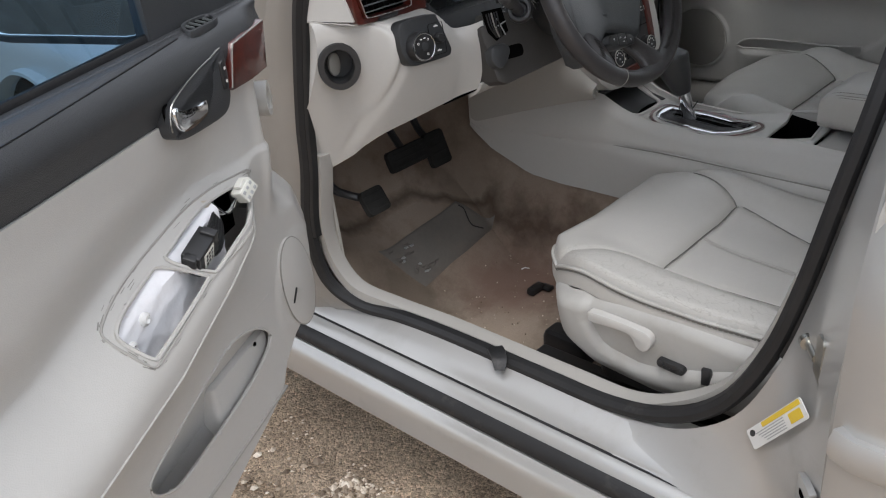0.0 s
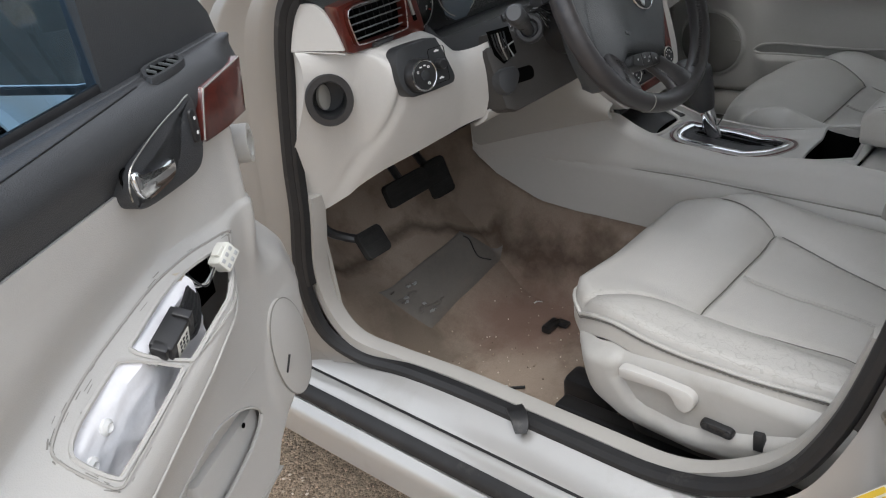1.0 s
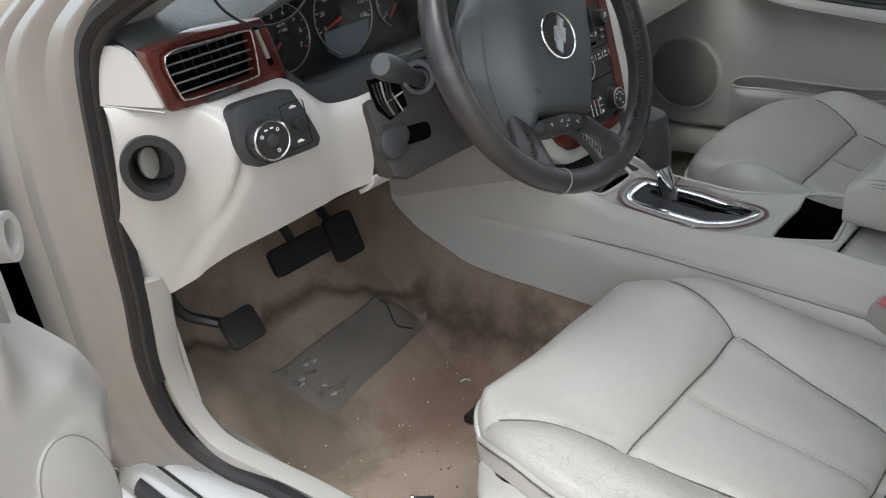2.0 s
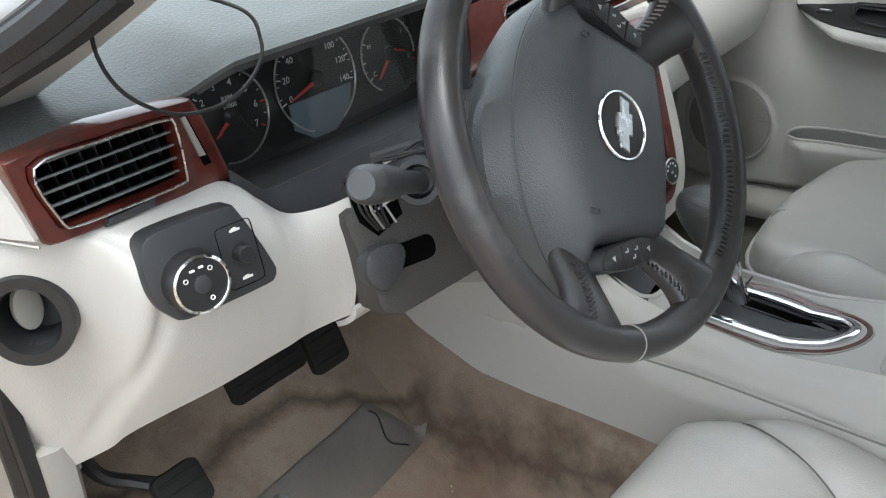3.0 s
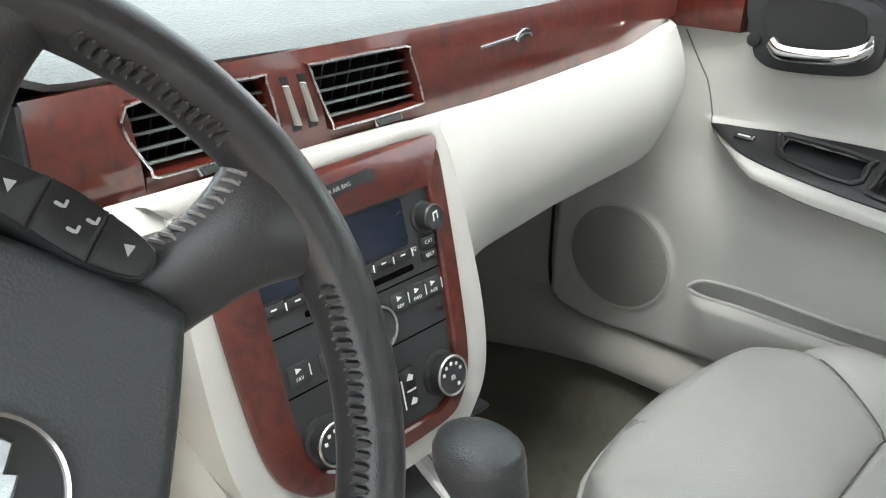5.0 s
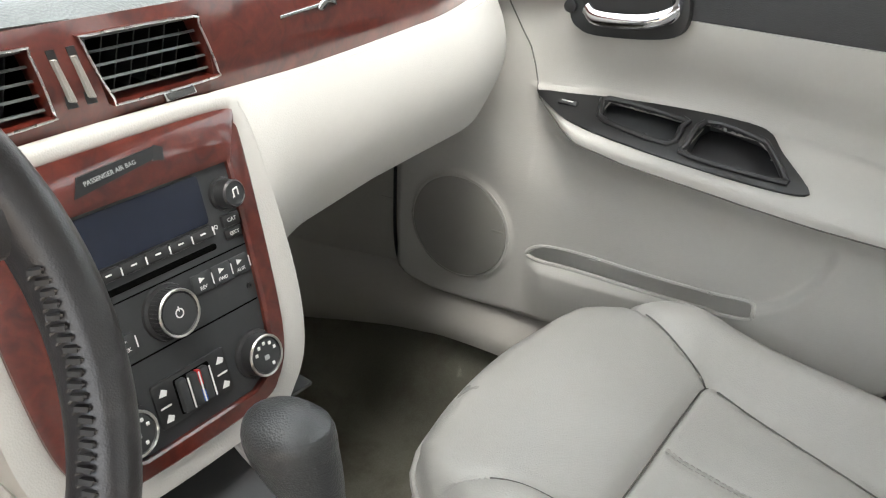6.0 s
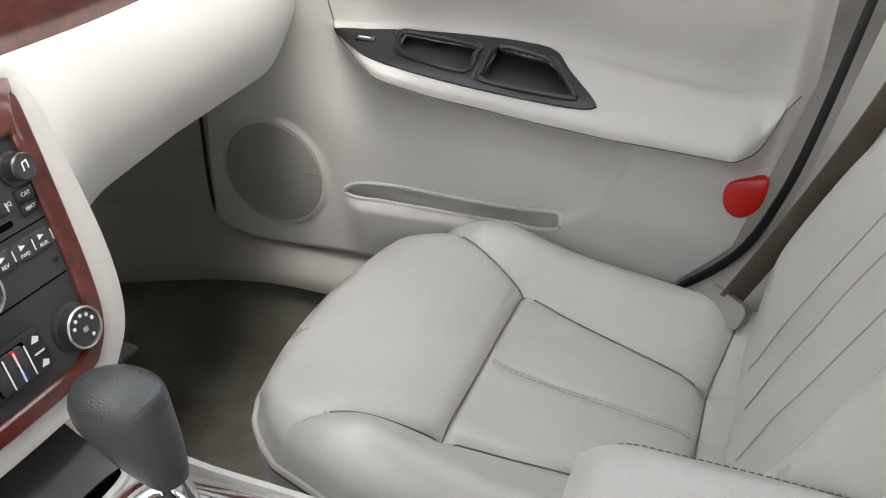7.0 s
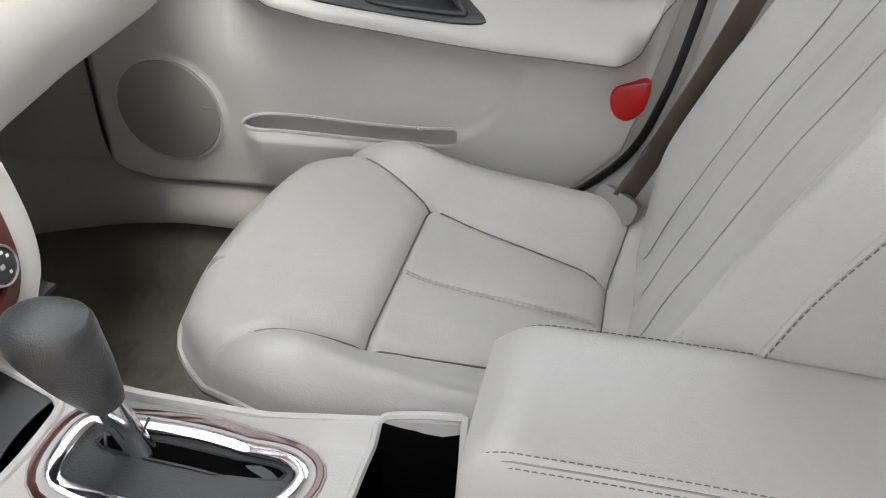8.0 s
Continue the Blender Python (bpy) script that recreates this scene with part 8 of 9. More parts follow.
def spoke(deg, worn, edge):
    """A leather-bound spoke that flares into the rim, laced along one flank."""
    a = radians(deg)
    c, s = math.cos(a), math.sin(a)
    n, k, v = 16, 20, []
    for i in range(n + 1):
        t = i / n
        r = 0.180 - 0.092 * t
        z = -0.002 - 0.036 * sstep(0.05, 1.0, t)
        w = 0.021 + 0.021 * (1 - min(t / 0.60, 1)) ** 2.4
        h = 0.0155 - 0.004 * t
        for j in range(k):
            b = 2 * math.pi * j / k
            x, y = r, w * math.copysign(abs(math.cos(b)) ** 0.8, math.cos(b))
            v.append((x * c - y * s, x * s + y * c, z + h * math.copysign(abs(math.sin(b)) ** 0.8, math.sin(b))))
    f = [(i * k + j, i * k + (j + 1) % k, (i + 1) * k + (j + 1) % k, (i + 1) * k + j) for i in range(n) for j in range(k)] + [tuple(range(k)), tuple(n * k + j for j in range(k))]
    sp = part("spoke", (v, f), rim_leather, wheel, "leather-bound spoke")
    geos = []
    for i in range(27):
        t = 0.08 + 0.58 * i / 26
        r = 0.180 - 0.092 * t
        w = 0.021 + 0.021 * (1 - min(t / 0.60, 1)) ** 2.4
        z = -0.002 - 0.036 * sstep(0.05, 1.0, t) + 0.0155 - 0.004 * t
        y = edge * w * (0.45 if deg == 230.5 else 0.80)
        dz = -0.0008 if deg == 230.5 else -0.0056
        wave = 0.0035 * (1 if i % 2 else -1)
        pts = [(r + 0.0016 * (1 + 0.6 * math.sin(5 * i)), y - 0.0030 + wave * 0.4, z + dz * 0.6 - 0.0006), (r, y + wave * 0.4, z + dz + 0.0010), (r - 0.0016, y + 0.0032 + wave * 0.4, z + dz * 1.5 - 0.0006)]
        geos.append(tube([(x * c - q * s, x * s + q * c, zz) for x, q, zz in pts], 0.0011, 5))
    part("lacing", join(*geos), worn_lacing if worn else lacing_mat, sp, "rubbed grey lacing" if worn else "")
    return sp


for deg, worn, edge in ((18.5, True, 1), (67.5, True, 1), (230.5, False, -1), (281.5, False, -1)):
    spoke(deg, worn, edge)
# pods of thumb buttons between the spokes, one the mirror of the other
def between(pts, axis, lo, hi):
    """The part of an outline whose distance along axis lies from lo to hi."""
    for sign, lim in ((1, lo), (-1, -hi)):
        got = []
        for p, q in zip(pts, pts[1:] + pts[:1]):
            a, b = (sign * (r[0] * axis[0] + r[1] * axis[1]) - lim for r in (p, q))
            if a >= 0:
                got.append(p)
            if a * b < 0:
                got.append((p[0] + (q[0] - p[0]) * a / (a - b), p[1] + (q[1] - p[1]) * a / (a - b)))
        pts = got
    return pts


POD = [(0.051, 0.110), (0.058, 0.1085), (0.068, 0.100), (0.082, 0.088), (0.092, 0.0755), (0.102, 0.062), (0.1055, 0.053), (0.101, 0.0475), (0.095, 0.0455), (0.085, 0.051), (0.074, 0.060), (0.061, 0.076), (0.051, 0.088), (0.0465, 0.099)]
for flip in (1, -1):
    out = []
    for p in POD:
        q = rot(p[0], p[1], -T0)
        out.append(rot(q[0], flip * q[1]))
    out = out[::flip]
    line = [(q[0], q[1]) for q in spline(out, 3, True)]
    pod = part("button_pod", prism(line, -0.034, -0.0045, Matrix.Identity(4), 0.0025), satin, wheel, "black thumb button pod")
    cu, cv = np.mean(line, axis=0)
    inner = [(cu + (x - cu) * 0.93, cv + (y - cv) * 0.93) for x, y in line]
    ax = np.array(out[6 if flip > 0 else 7]) - np.array(out[0 if flip > 0 else -1])
    ax /= np.linalg.norm(ax)
    side = np.array((-ax[1], ax[0]))
    mid = cu * ax[0] + cv * ax[1]
    for lo, hi in ((-0.05, -0.0125), (-0.0118, 0.0118), (0.0125, 0.05)):
        bt = part("thumb_button", prism(between(inner, ax, mid + lo, mid + hi), -0.006, -0.0030, Matrix.Identity(4), 0.0008), black, pod)
        at = 0.5 * (max(lo, -0.036) + min(hi, 0.036))
        pm = Matrix.Translation((cu + ax[0] * at, cv + ax[1] * at, 0)) @ Matrix(((ax[0], side[0], 0), (ax[1], side[1], 0), (0, 0, 1))).to_4x4()
        if abs(at) > 0.01:
            part("button_mark", prism([(-0.0024, 0.0016), (0.0020, 0.0030), (0.0012, -0.0022)], -0.0031, -0.0026, pm), grey_print, bt)
        else:
            for o, h in ((-0.006, 0.0030), (0.002, -0.0035), (0.007, 0.0030)):
                part("button_mark", prism(rrect(0.0036, 0.0014, 0.0004, 1, o, h), -0.0031, -0.0026, pm), grey_print, bt)
                part("button_mark", prism(rrect(0.0012, 0.0034, 0.0004, 1, o + 0.0022, h + 0.0014), -0.0031, -0.0026, pm), grey_print, bt)
# small horn marks pressed into the cover
for hx, hy in ((0.022, 0.078), (-0.054, -0.054)):
    q = rot(hx, hy, -T0)
    hz = 0.006 - 0.020 * (q[0] / 0.08) ** 2 - 0.010 * (q[1] / 0.12) ** 2
    part("horn_mark", hoop(rrect(0.005, 0.011, 0.002, 3), rrect(0.0036, 0.0094, 0.0014, 3), -0.001, 0.0006, Matrix.Translation((hx, hy, hz)) @ Matrix.Rotation(radians(60), 4, "Z")), hub_skin, wheel)
# rim lacing along the inner edge
geos, puckers = [], []
thread_mat = mat("pale_thread", (0.17, 0.158, 0.142), 0.7, vary=0.4, fine=900)
for i in range(210):
    a = 2 * math.pi * i / 210
    if min(abs((math.degrees(a) - q + 180) % 360 - 180) for q in (18.5, 230.5, 281.5, 69.5)) < 13:
        continue
    if 90 < math.degrees(a) < 268:
        continue
    jit = 0.0012 * math.sin(7.3 * i)
    for b, r0, r1, z0, z1, rad, into in ((a + 0.006, 0.0118, 0.0150, 0.0128, 0.0090, 0.0019, puckers), (a + 0.010, 0.0112, 0.0142, 0.0137, 0.0102, 0.0007, geos), (a - 0.008, 0.0142, 0.0158, 0.0102, 0.0072, 0.0007, geos)):
        q0 = np.array(((RW - r0 + jit) * math.cos(a), (RW - r0 + jit) * math.sin(a), z0))
        q2 = np.array(((RW - r1 + jit) * math.cos(b), (RW - r1 + jit) * math.sin(b), z1))
        q1 = (q0 + q2) / 2 + np.array((-0.0004 * math.cos(a), -0.0004 * math.sin(a), 0.0006))
        into.append(tube([q0, q1, q2], rad, 5))
tagged(part("rim_lacing", join(*geos), thread_mat, rim, "pale lacing thread"), "pale lacing thread along the inner rim", kind="stuff")
tagged(part("puckered_edge", join(*puckers), lacing_mat, rim, "puckered leather"), "puckered black leather between the rim lacing", kind="stuff")
part("rim_seam", tube([tuple(np.array((RW + 0.0155 * math.cos(t), 0, 0.0175 * math.sin(t))) @ np.array([[math.cos(-2.02), math.sin(-2.02), 0], [-math.sin(-2.02), math.cos(-2.02), 0], [0, 0, 1]])) for t in np.linspace(-1.4, 3.2, 16)], 0.0007, 5), guide_grey, rim)
LOCAL[0] = False

# ---------------------------------------------------------------- the middle of the dashboard
mid_m = plane_m((-0.010, 0.262, 0.774), (1, 0, 0), (0, 0.2796, 0.9601))


def trim_y(x):
    return 0.358 + 0.045 * sstep(0.45, 0.70, x)


# cream face across the passenger's side, bulging over the glove box


def face_skin(u, v):
    x = 0.118 + 0.600 * u
    top_y, top_z = 0.352 + 0.05 * sstep(0.5, 0.72, x), 0.986 + 0.018 * sstep(0.2, 0.6, x)
    bot_z = float(np.interp(x, [0.10, 0.16, 0.33, 0.55, 0.66, 0.72], [0.780, 0.815, 0.835, 0.845, 0.874, 0.93]))
    z = top_z + (bot_z - top_z) * v
    y = top_y - 0.042 * math.sin(math.pi * min(0.10 + v * 0.75, 1)) + 0.012 * v - 0.03 * sstep(0.22, 0.10, x) * v
    y += 0.05 * sstep(0.62, 0.72, x)
    e = max(v - 0.90, 0) / 0.10
    return (x, y + 0.030 * e * e, z)


part("airbag_face", sheet(face_skin, 60, 36, 0.006), panel, dash, "cream grained airbag cover")
part("face_ledge", sheet(lambda u, v: (0.118 + 0.60 * u, face_skin(u, 0.0)[1] + (trim_y(0.118 + 0.60 * u) + 0.012 - face_skin(u, 0.0)[1]) * v, face_skin(u, 0.0)[2] + 0.001), 40, 4, 0.004), panel, dash)
part("face_underside", sheet(lambda u, v: (0.118 + 0.59 * u, face_skin(u, 1.0)[1] + 0.30 * v, face_skin(u, 1.0)[2] + 0.004 - 0.02 * v), 20, 5, 0.004), panel_grey, dash)
part("upper_ledge", sheet(lambda u, v: (-0.235 + 0.36 * u, 0.348 - 0.022 * math.sin(math.pi * v), 0.984 - 0.022 * v), 20, 6, 0.006), panel, dash, "cream ledge over the radio")
# long burl trim with the middle vents


V1 = [(-0.170, 1.056), (-0.060, 1.059), (-0.050, 1.054), (-0.038, 1.008), (-0.044, 1.001), (-0.145, 0.999), (-0.156, 1.006)]
V2 = [(-0.009, 1.055), (0.0, 1.060), (0.098, 1.059), (0.107, 1.052), (0.125, 1.008), (0.118, 1.001), (0.024, 1.000), (0.013, 1.006)]
mT = plane_m((0, 0.358, 0), (1, 0, 0), (0, 0, 1))


def trim_bow(z):
    return 0.005 * math.sin(math.pi * min(max((z - 0.985) / 0.088, 0), 1))


def strip_between(lo, hi, x0, x1, n=30):
    return sheet(lambda u, v: (x0(v) + (x1(v) - x0(v)) * u, trim_y(x0(v) + (x1(v) - x0(v)) * u) - 0.004 - trim_bow(lo(x0(v) + (x1(v) - x0(v)) * u) + (hi(x0(v) + (x1(v) - x0(v)) * u) - lo(x0(v) + (x1(v) - x0(v)) * u)) * v), lo(x0(v) + (x1(v) - x0(v)) * u) + (hi(x0(v) + (x1(v) - x0(v)) * u) - lo(x0(v) + (x1(v) - x0(v)) * u)) * v), n, 8, 0.02)


tlo = lambda x: float(np.interp(x, [-0.24, 0.0, 0.22, 0.40, 0.60, 0.68], [0.986, 0.985, 0.986, 0.993, 1.004, 1.012]))
thi = lambda x: float(np.interp(x, [-0.24, 0.0, 0.30, 0.68], [1.070, 1.071, 1.071, 1.078]))
ct = thing("centre_trim", "glossy red-brown burl trim across the dashboard", "trim", (0.2, 0.36, 0.98))
part("trim_right", strip_between(tlo, thi, lambda v: 0.125 - 0.018 * v, lambda v: 0.675, 50), wood, ct)
part("trim_left", strip_between(tlo, thi, lambda v: -0.236, lambda v: -0.157 - 0.012 * v, 10), wood, ct)
part("trim_between", strip_between(lambda x: 1.0005, lambda x: 1.0585, lambda v: -0.039 - 0.012 * v, lambda v: 0.012 - 0.020 * v, 10), wood, ct)
part("trim_low", strip_between(lambda x: 0.985, lambda x: 1.0005, lambda v: -0.157, lambda v: 0.126, 24), wood, ct)
part("trim_high", strip_between(lambda x: 1.0585, lambda x: 1.071, lambda v: -0.170, lambda v: 0.109, 24), wood, ct)
vent("left_middle_vent", V1, 0.3535, ct, 5, 8, -0.014)
vent("right_middle_vent", V2, 0.3535, ct, 5, 8, -0.014)
for xo in (-0.030, -0.013):
    part("dial_slot", prism([(xo - 0.007, 1.053), (xo + 0.000, 1.053), (xo + 0.014, 1.006), (xo + 0.005, 1.006)], 0.0075, 0.0085, mT), black, ct)
    part("thumb_dial", prism([(xo - 0.005, 1.046), (xo - 0.0005, 1.046), (xo + 0.0115, 1.012), (xo + 0.0055, 1.012)], 0.008, 0.013, mT, 0.002), grille, ct, "ribbed grey thumb dial")
for xo in (-0.10, 0.082):
    part("tab_rim", prism([(xo - 0.019, 1.0), (xo + 0.014, 1.001), (xo + 0.017, 0.992), (xo - 0.015, 0.9905)], 0.006, 0.0098, mT, 0.0015), silver, ct)
    part("vent_tab", prism([(xo - 0.016, 0.9985), (xo + 0.012, 0.9995), (xo + 0.014, 0.9935), (xo - 0.013, 0.992)], 0.007, 0.012, mT, 0.001), dark, ct)
part("script_badge", prism([(0.205, 1.040), (0.262, 1.044), (0.262, 1.047), (0.205, 1.043)], 0.0085, 0.0105, mT, 0.0005), chrome, ct, "thin chrome badge bar")
part("badge_figure", prism(dense(smooth([(0.258, 1.042), (0.270, 1.052), (0.282, 1.050), (0.286, 1.042), (0.276, 1.046), (0.266, 1.040)], 3), 24), 0.0085, 0.011, mT, 0.0005), chrome, ct)
# cream surround, burl bezel and face plate of the radio
radio = thing("radio_stack", "radio and climate controls in a burl bezel", "radio", (0, 0.27, 0.72))
BZ = [(-0.132, 0.214), (0.094, 0.218), (0.1135, 0.206), (0.1185, 0.18), (0.115, 0.06), (0.108, 0.0), (0.092, -0.030), (0.060, -0.045), (-0.066, -0.045), (-0.104, -0.030), (-0.124, 0.0), (-0.133, 0.06), (-0.139, 0.18), (-0.138, 0.206)]
SU = [(-0.146, 0.228), (0.106, 0.231), (0.130, 0.216), (0.140, 0.17), (0.146, 0.06), (0.137, -0.01), (0.112, -0.048), (0.070, -0.066), (-0.074, -0.066), (-0.124, -0.048), (-0.150, -0.01), (-0.158, 0.06), (-0.156, 0.18), (-0.152, 0.218)]
FP = [(-0.097, 0.174), (0.097, 0.174), (0.0975, 0.165), (0.096, 0.10), (0.094, 0.04), (0.090, 0.0), (0.080, -0.020), (0.060, -0.030), (-0.060, -0.030), (-0.080, -0.020), (-0.090, 0.0), (-0.094, 0.04), (-0.096, 0.10), (-0.0975, 0.165)]


def even_poly(p, n=8):
    """An outline with n straight steps between two of its corners."""
    return [(a[0] + (b[0] - a[0]) * k / n, a[1] + (b[1] - a[1]) * k / n) for a, b in zip(p, p[1:] + p[:1]) for k in range(n)]


bz, su, fp = [(q[0], q[1]) for q in spline(BZ, 8, True)], [(q[0], q[1]) for q in spline(SU, 8, True)], even_poly(FP)
part("surround", hoop(su, bz, -0.10, 0.004, mid_m, 0.0012), panel, radio, "cream surround")
part("burl_bezel", hoop(bz, fp, -0.03, 0.009, mid_m, 0.0022), wood, radio, "glossy red-brown burl bezel")
plate = part("face_plate", prism(fp, -0.02, 0.003, mid_m), satin, radio, "black radio face plate")
ab = prism([(-0.050, 0.186), (0.024, 0.196), (0.028, 0.206), (-0.044, 0.201)], 0.0085, 0.0102, mid_m)
part("airbag_lamp", ab, dial, radio, "dark airbag indicator window")
letters("PASSENGER AIR BAG", 0.0052, mid_m @ Matrix.Translation((-0.016, 0.1965, 0.0103)) @ Matrix.Rotation(radians(5), 4, "Z"), grey_print, radio, 0.0002)
part("lamp_scoop", prism([(0.024, 0.195), (0.034, 0.193), (0.036, 0.203), (0.028, 0.207)], 0.0085, 0.0098, mid_m), black, radio)
disp = part("display", prism(rrect(0.160, 0.042, 0.003, 2, -0.016, 0.150), 0.002, 0.0042, mid_m), screen, radio, "dark blue radio display")


def knob(x, v, r, h, ringed=True, name="control_knob"):
    c = mid_m @ Matrix.Translation((x, v, 0.003))
    k = part(name, turned([(r * 1.18, 0.0), (r * 1.15, 0.003), (r, 0.004), (r * 0.97, h), (r * 0.86, h + 0.0015), (r * 0.80, h)], c, 32), black, radio)
    part("knob_face", turned([(r * 0.82, h - 0.002), (r * 0.80, h + 0.0008)], c, 28), satin, k)
    if ringed:
        part("knob_ring", tube([tuple(c @ Vector((r * 0.93 * math.cos(a), r * 0.93 * math.sin(a), h + 0.001))) for a in np.linspace(0, 2 * math.pi, 33)[:-1]], 0.0013, 5, True), steel, k, "silver ring")
    for i in range(0, 36):
        a = 2 * math.pi * i / 36
        part("knurl", tube([tuple(c @ Vector((r * 0.995 * math.cos(a), r * 0.995 * math.sin(a), 0.006))), tuple(c @ Vector((r * 0.975 * math.cos(a), r * 0.975 * math.sin(a), h - 0.001)))], 0.0006, 4), black, k) if name == "volume_knob" else None
    return k, c @ Matrix.Translation((0, 0, h + 0.0008))


kn, kt = knob(0.000, 0.074, 0.0205, 0.016, name="volume_knob")
part("power_mark", hoop(ring(0.0042, 16), ring(0.0031, 16), 0, 0.0004, kt), white, kn)
part("power_bar", block((0, 0.0035, 0.0003), (0.0010, 0.0045, 0.0006), 0.0003, kt), white, kn)
kn, kt = knob(0.086, 0.148, 0.0125, 0.016, False)
part("note_mark", prism([(-0.003, -0.003), (-0.001, -0.003), (-0.001, 0.003), (0.003, 0.004), (0.003, -0.002), (0.004, -0.002), (0.004, 0.0055), (-0.002, 0.0042), (-0.002, -0.0015)], 0, 0.0005, kt), white, kn)
for x in (-0.0665, 0.0735):
    kn, kt = knob(x, 0.0, 0.0195, 0.015)
    for a in (20, 55, 90, 125, 160, -60):
        part("dial_mark", block((0.0115 * math.cos(radians(a)), 0.0115 * math.sin(radians(a)), 0.0003), (0.0032, 0.0032, 0.0005), 0.0007, kt), white, kn)
    part("dial_mark", block((0, -0.002, 0.0003), (0.0055, 0.0045, 0.0005), 0.001, kt), grey_print, kn)
for i in range(7):
    x = -0.088 + 0.0235 * i
    bt = part("preset_button", prism(rrect(0.0225, 0.010, 0.0015, 2, x, 0.1215), 0.003, 0.0058, mid_m, 0.001), black, radio)
    part("preset_bar", prism(rrect(0.0055, 0.0014, 0.0003, 1, x, 0.1222), 0.0057, 0.0062, mid_m), white, bt)
    part("preset_edge", prism(rrect(0.0012, 0.0068, 0.0003, 1, x + 0.0118, 0.121), 0.0057, 0.0061, mid_m), white, bt)
letters("EQ", 0.0052, mid_m @ Matrix.Translation((0.0665, 0.1235, 0.0062)), white, radio, 0.0002)
cat_b = part("side_button", prism(rrect(0.019, 0.011, 0.0015, 2, 0.086, 0.1245), 0.003, 0.0065, mid_m, 0.001), black, radio)
letters("CAT", 0.0050, mid_m @ Matrix.Translation((0.086, 0.1248, 0.0066)), white, cat_b, 0.0002)
ej = part("side_button", prism(rrect(0.019, 0.009, 0.0015, 2, 0.086, 0.1125), 0.003, 0.0050, mid_m, 0.001), black, radio)
letters("EJECT", 0.0042, mid_m @ Matrix.Translation((0.0865, 0.1125, 0.0051)), white, ej, 0.0002)
part("disc_slot", prism(rrect(0.124, 0.0055, 0.002, 2, 0.003, 0.1075), 0.0028, 0.0036, mid_m), void, radio)
for x, s in ((-0.078, "FAV"), (-0.046, "SEEK"), (0.040, "REV"), (0.062, "FWD"), (0.083, "AUX")):
    bt = part("track_button", prism(rrect(0.0205, 0.0175, 0.0015, 2, x, 0.083 if x > 0 else 0.064), 0.0028, 0.0048, mid_m, 0.001), satin, radio)
    yy = 0.083 if x > 0 else 0.064
    letters(s, 0.0046, mid_m @ Matrix.Translation((x, yy - 0.004, 0.0049)), white, bt, 0.0002)
    part("arrow_mark", prism([(x - 0.003, yy + 0.001), (x + 0.003, yy + 0.0035), (x - 0.003, yy + 0.006)], 0.0048, 0.0052, mid_m), white, bt)
    part("button_rule", prism(rrect(0.0010, 0.010, 0.0003, 1, x + 0.0112, yy), 0.0046, 0.0051, mid_m), white, bt)
part("aux_jack", turned([(0.003, 0.003), (0.003, 0.0042), (0.0016, 0.0042), (0.0016, 0.003)], mid_m @ Matrix.Translation((0.088, 0.061, 0)), 14), black, radio)
part("plate_rule", prism(rrect(0.186, 0.0014, 0.0004, 1, 0, 0.047), 0.0028, 0.0034, mid_m), void, radio)
part("plate_rule", prism(rrect(0.192, 0.0012, 0.0004, 1, 0, 0.0985), 0.0028, 0.0034, mid_m), void, radio)
tc = part("temperature_unit", prism(rrect(0.078, 0.040, 0.003, 3, 0.002, 0.003), 0.003, 0.0052, mid_m, 0.001), black, radio)
part("temperature_well", prism(rrect(0.038, 0.032, 0.002, 2, 0.003, 0.003), 0.0051, 0.0056, mid_m), void, tc)
for x in (-0.010, 0.0015, 0.013):
    part("temperature_paddle", prism(rrect(0.0085, 0.030, 0.002, 2, x, 0.003), 0.005, 0.011, mid_m, 0.002), satin, tc)
    part("paddle_edge", prism(rrect(0.0012, 0.028, 0.0004, 1, x + 0.005, 0.003), 0.0108, 0.0116, mid_m), white, tc)
part("warm_mark", prism(rrect(0.0035, 0.014, 0.001, 2, 0.0072, 0.011), 0.0060, 0.0105, mid_m), red, tc)
part("cold_mark", prism(rrect(0.0035, 0.010, 0.001, 2, 0.0072, -0.006), 0.0060, 0.0105, mid_m), blue, tc)
for x in (-0.028, 0.033):
    for v in (0.013, -0.010):
        part("heater_mark", prism([(x - 0.004, v - 0.002), (x + 0.003, v - 0.003), (x + 0.005, v + 0.001), (x, v + 0.004)], 0.0051, 0.0056, mid_m), white, tc)
    part("heater_bar", prism(rrect(0.011, 0.0016, 0.0004, 1, x, 0.001), 0.0051, 0.0056, mid_m), white, tc)
# cheeks of the stack towards the footwells and the dark cubby beneath
part("stack_cheek", sheet(lambda u, v: (0.112 + 0.010 * math.sin(math.pi * v), 0.285 + 0.30 * u + 0.05 * v, 0.735 + 0.13 * v), 10, 10, 0.006), panel, radio)
part("left_cheek", sheet(lambda u, v: (-0.135 - 0.012 * math.sin(math.pi * v) - 0.07 * u * v, 0.262 + 0.10 * u + 0.05 * v, 0.715 + 0.13 * v), 10, 12, 0.006), panel_grey, radio)
# an added black sheet paints the shade at the back of the cubby
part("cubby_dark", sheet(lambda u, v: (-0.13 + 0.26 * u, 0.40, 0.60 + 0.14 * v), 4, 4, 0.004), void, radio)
part("stack_under", sheet(lambda u, v: (-0.128 + 0.256 * u, 0.250 + 0.17 * v, 0.712 + 0.015 * v), 6, 4, 0.004), satin, radio)
# knee bolster between the column and the console


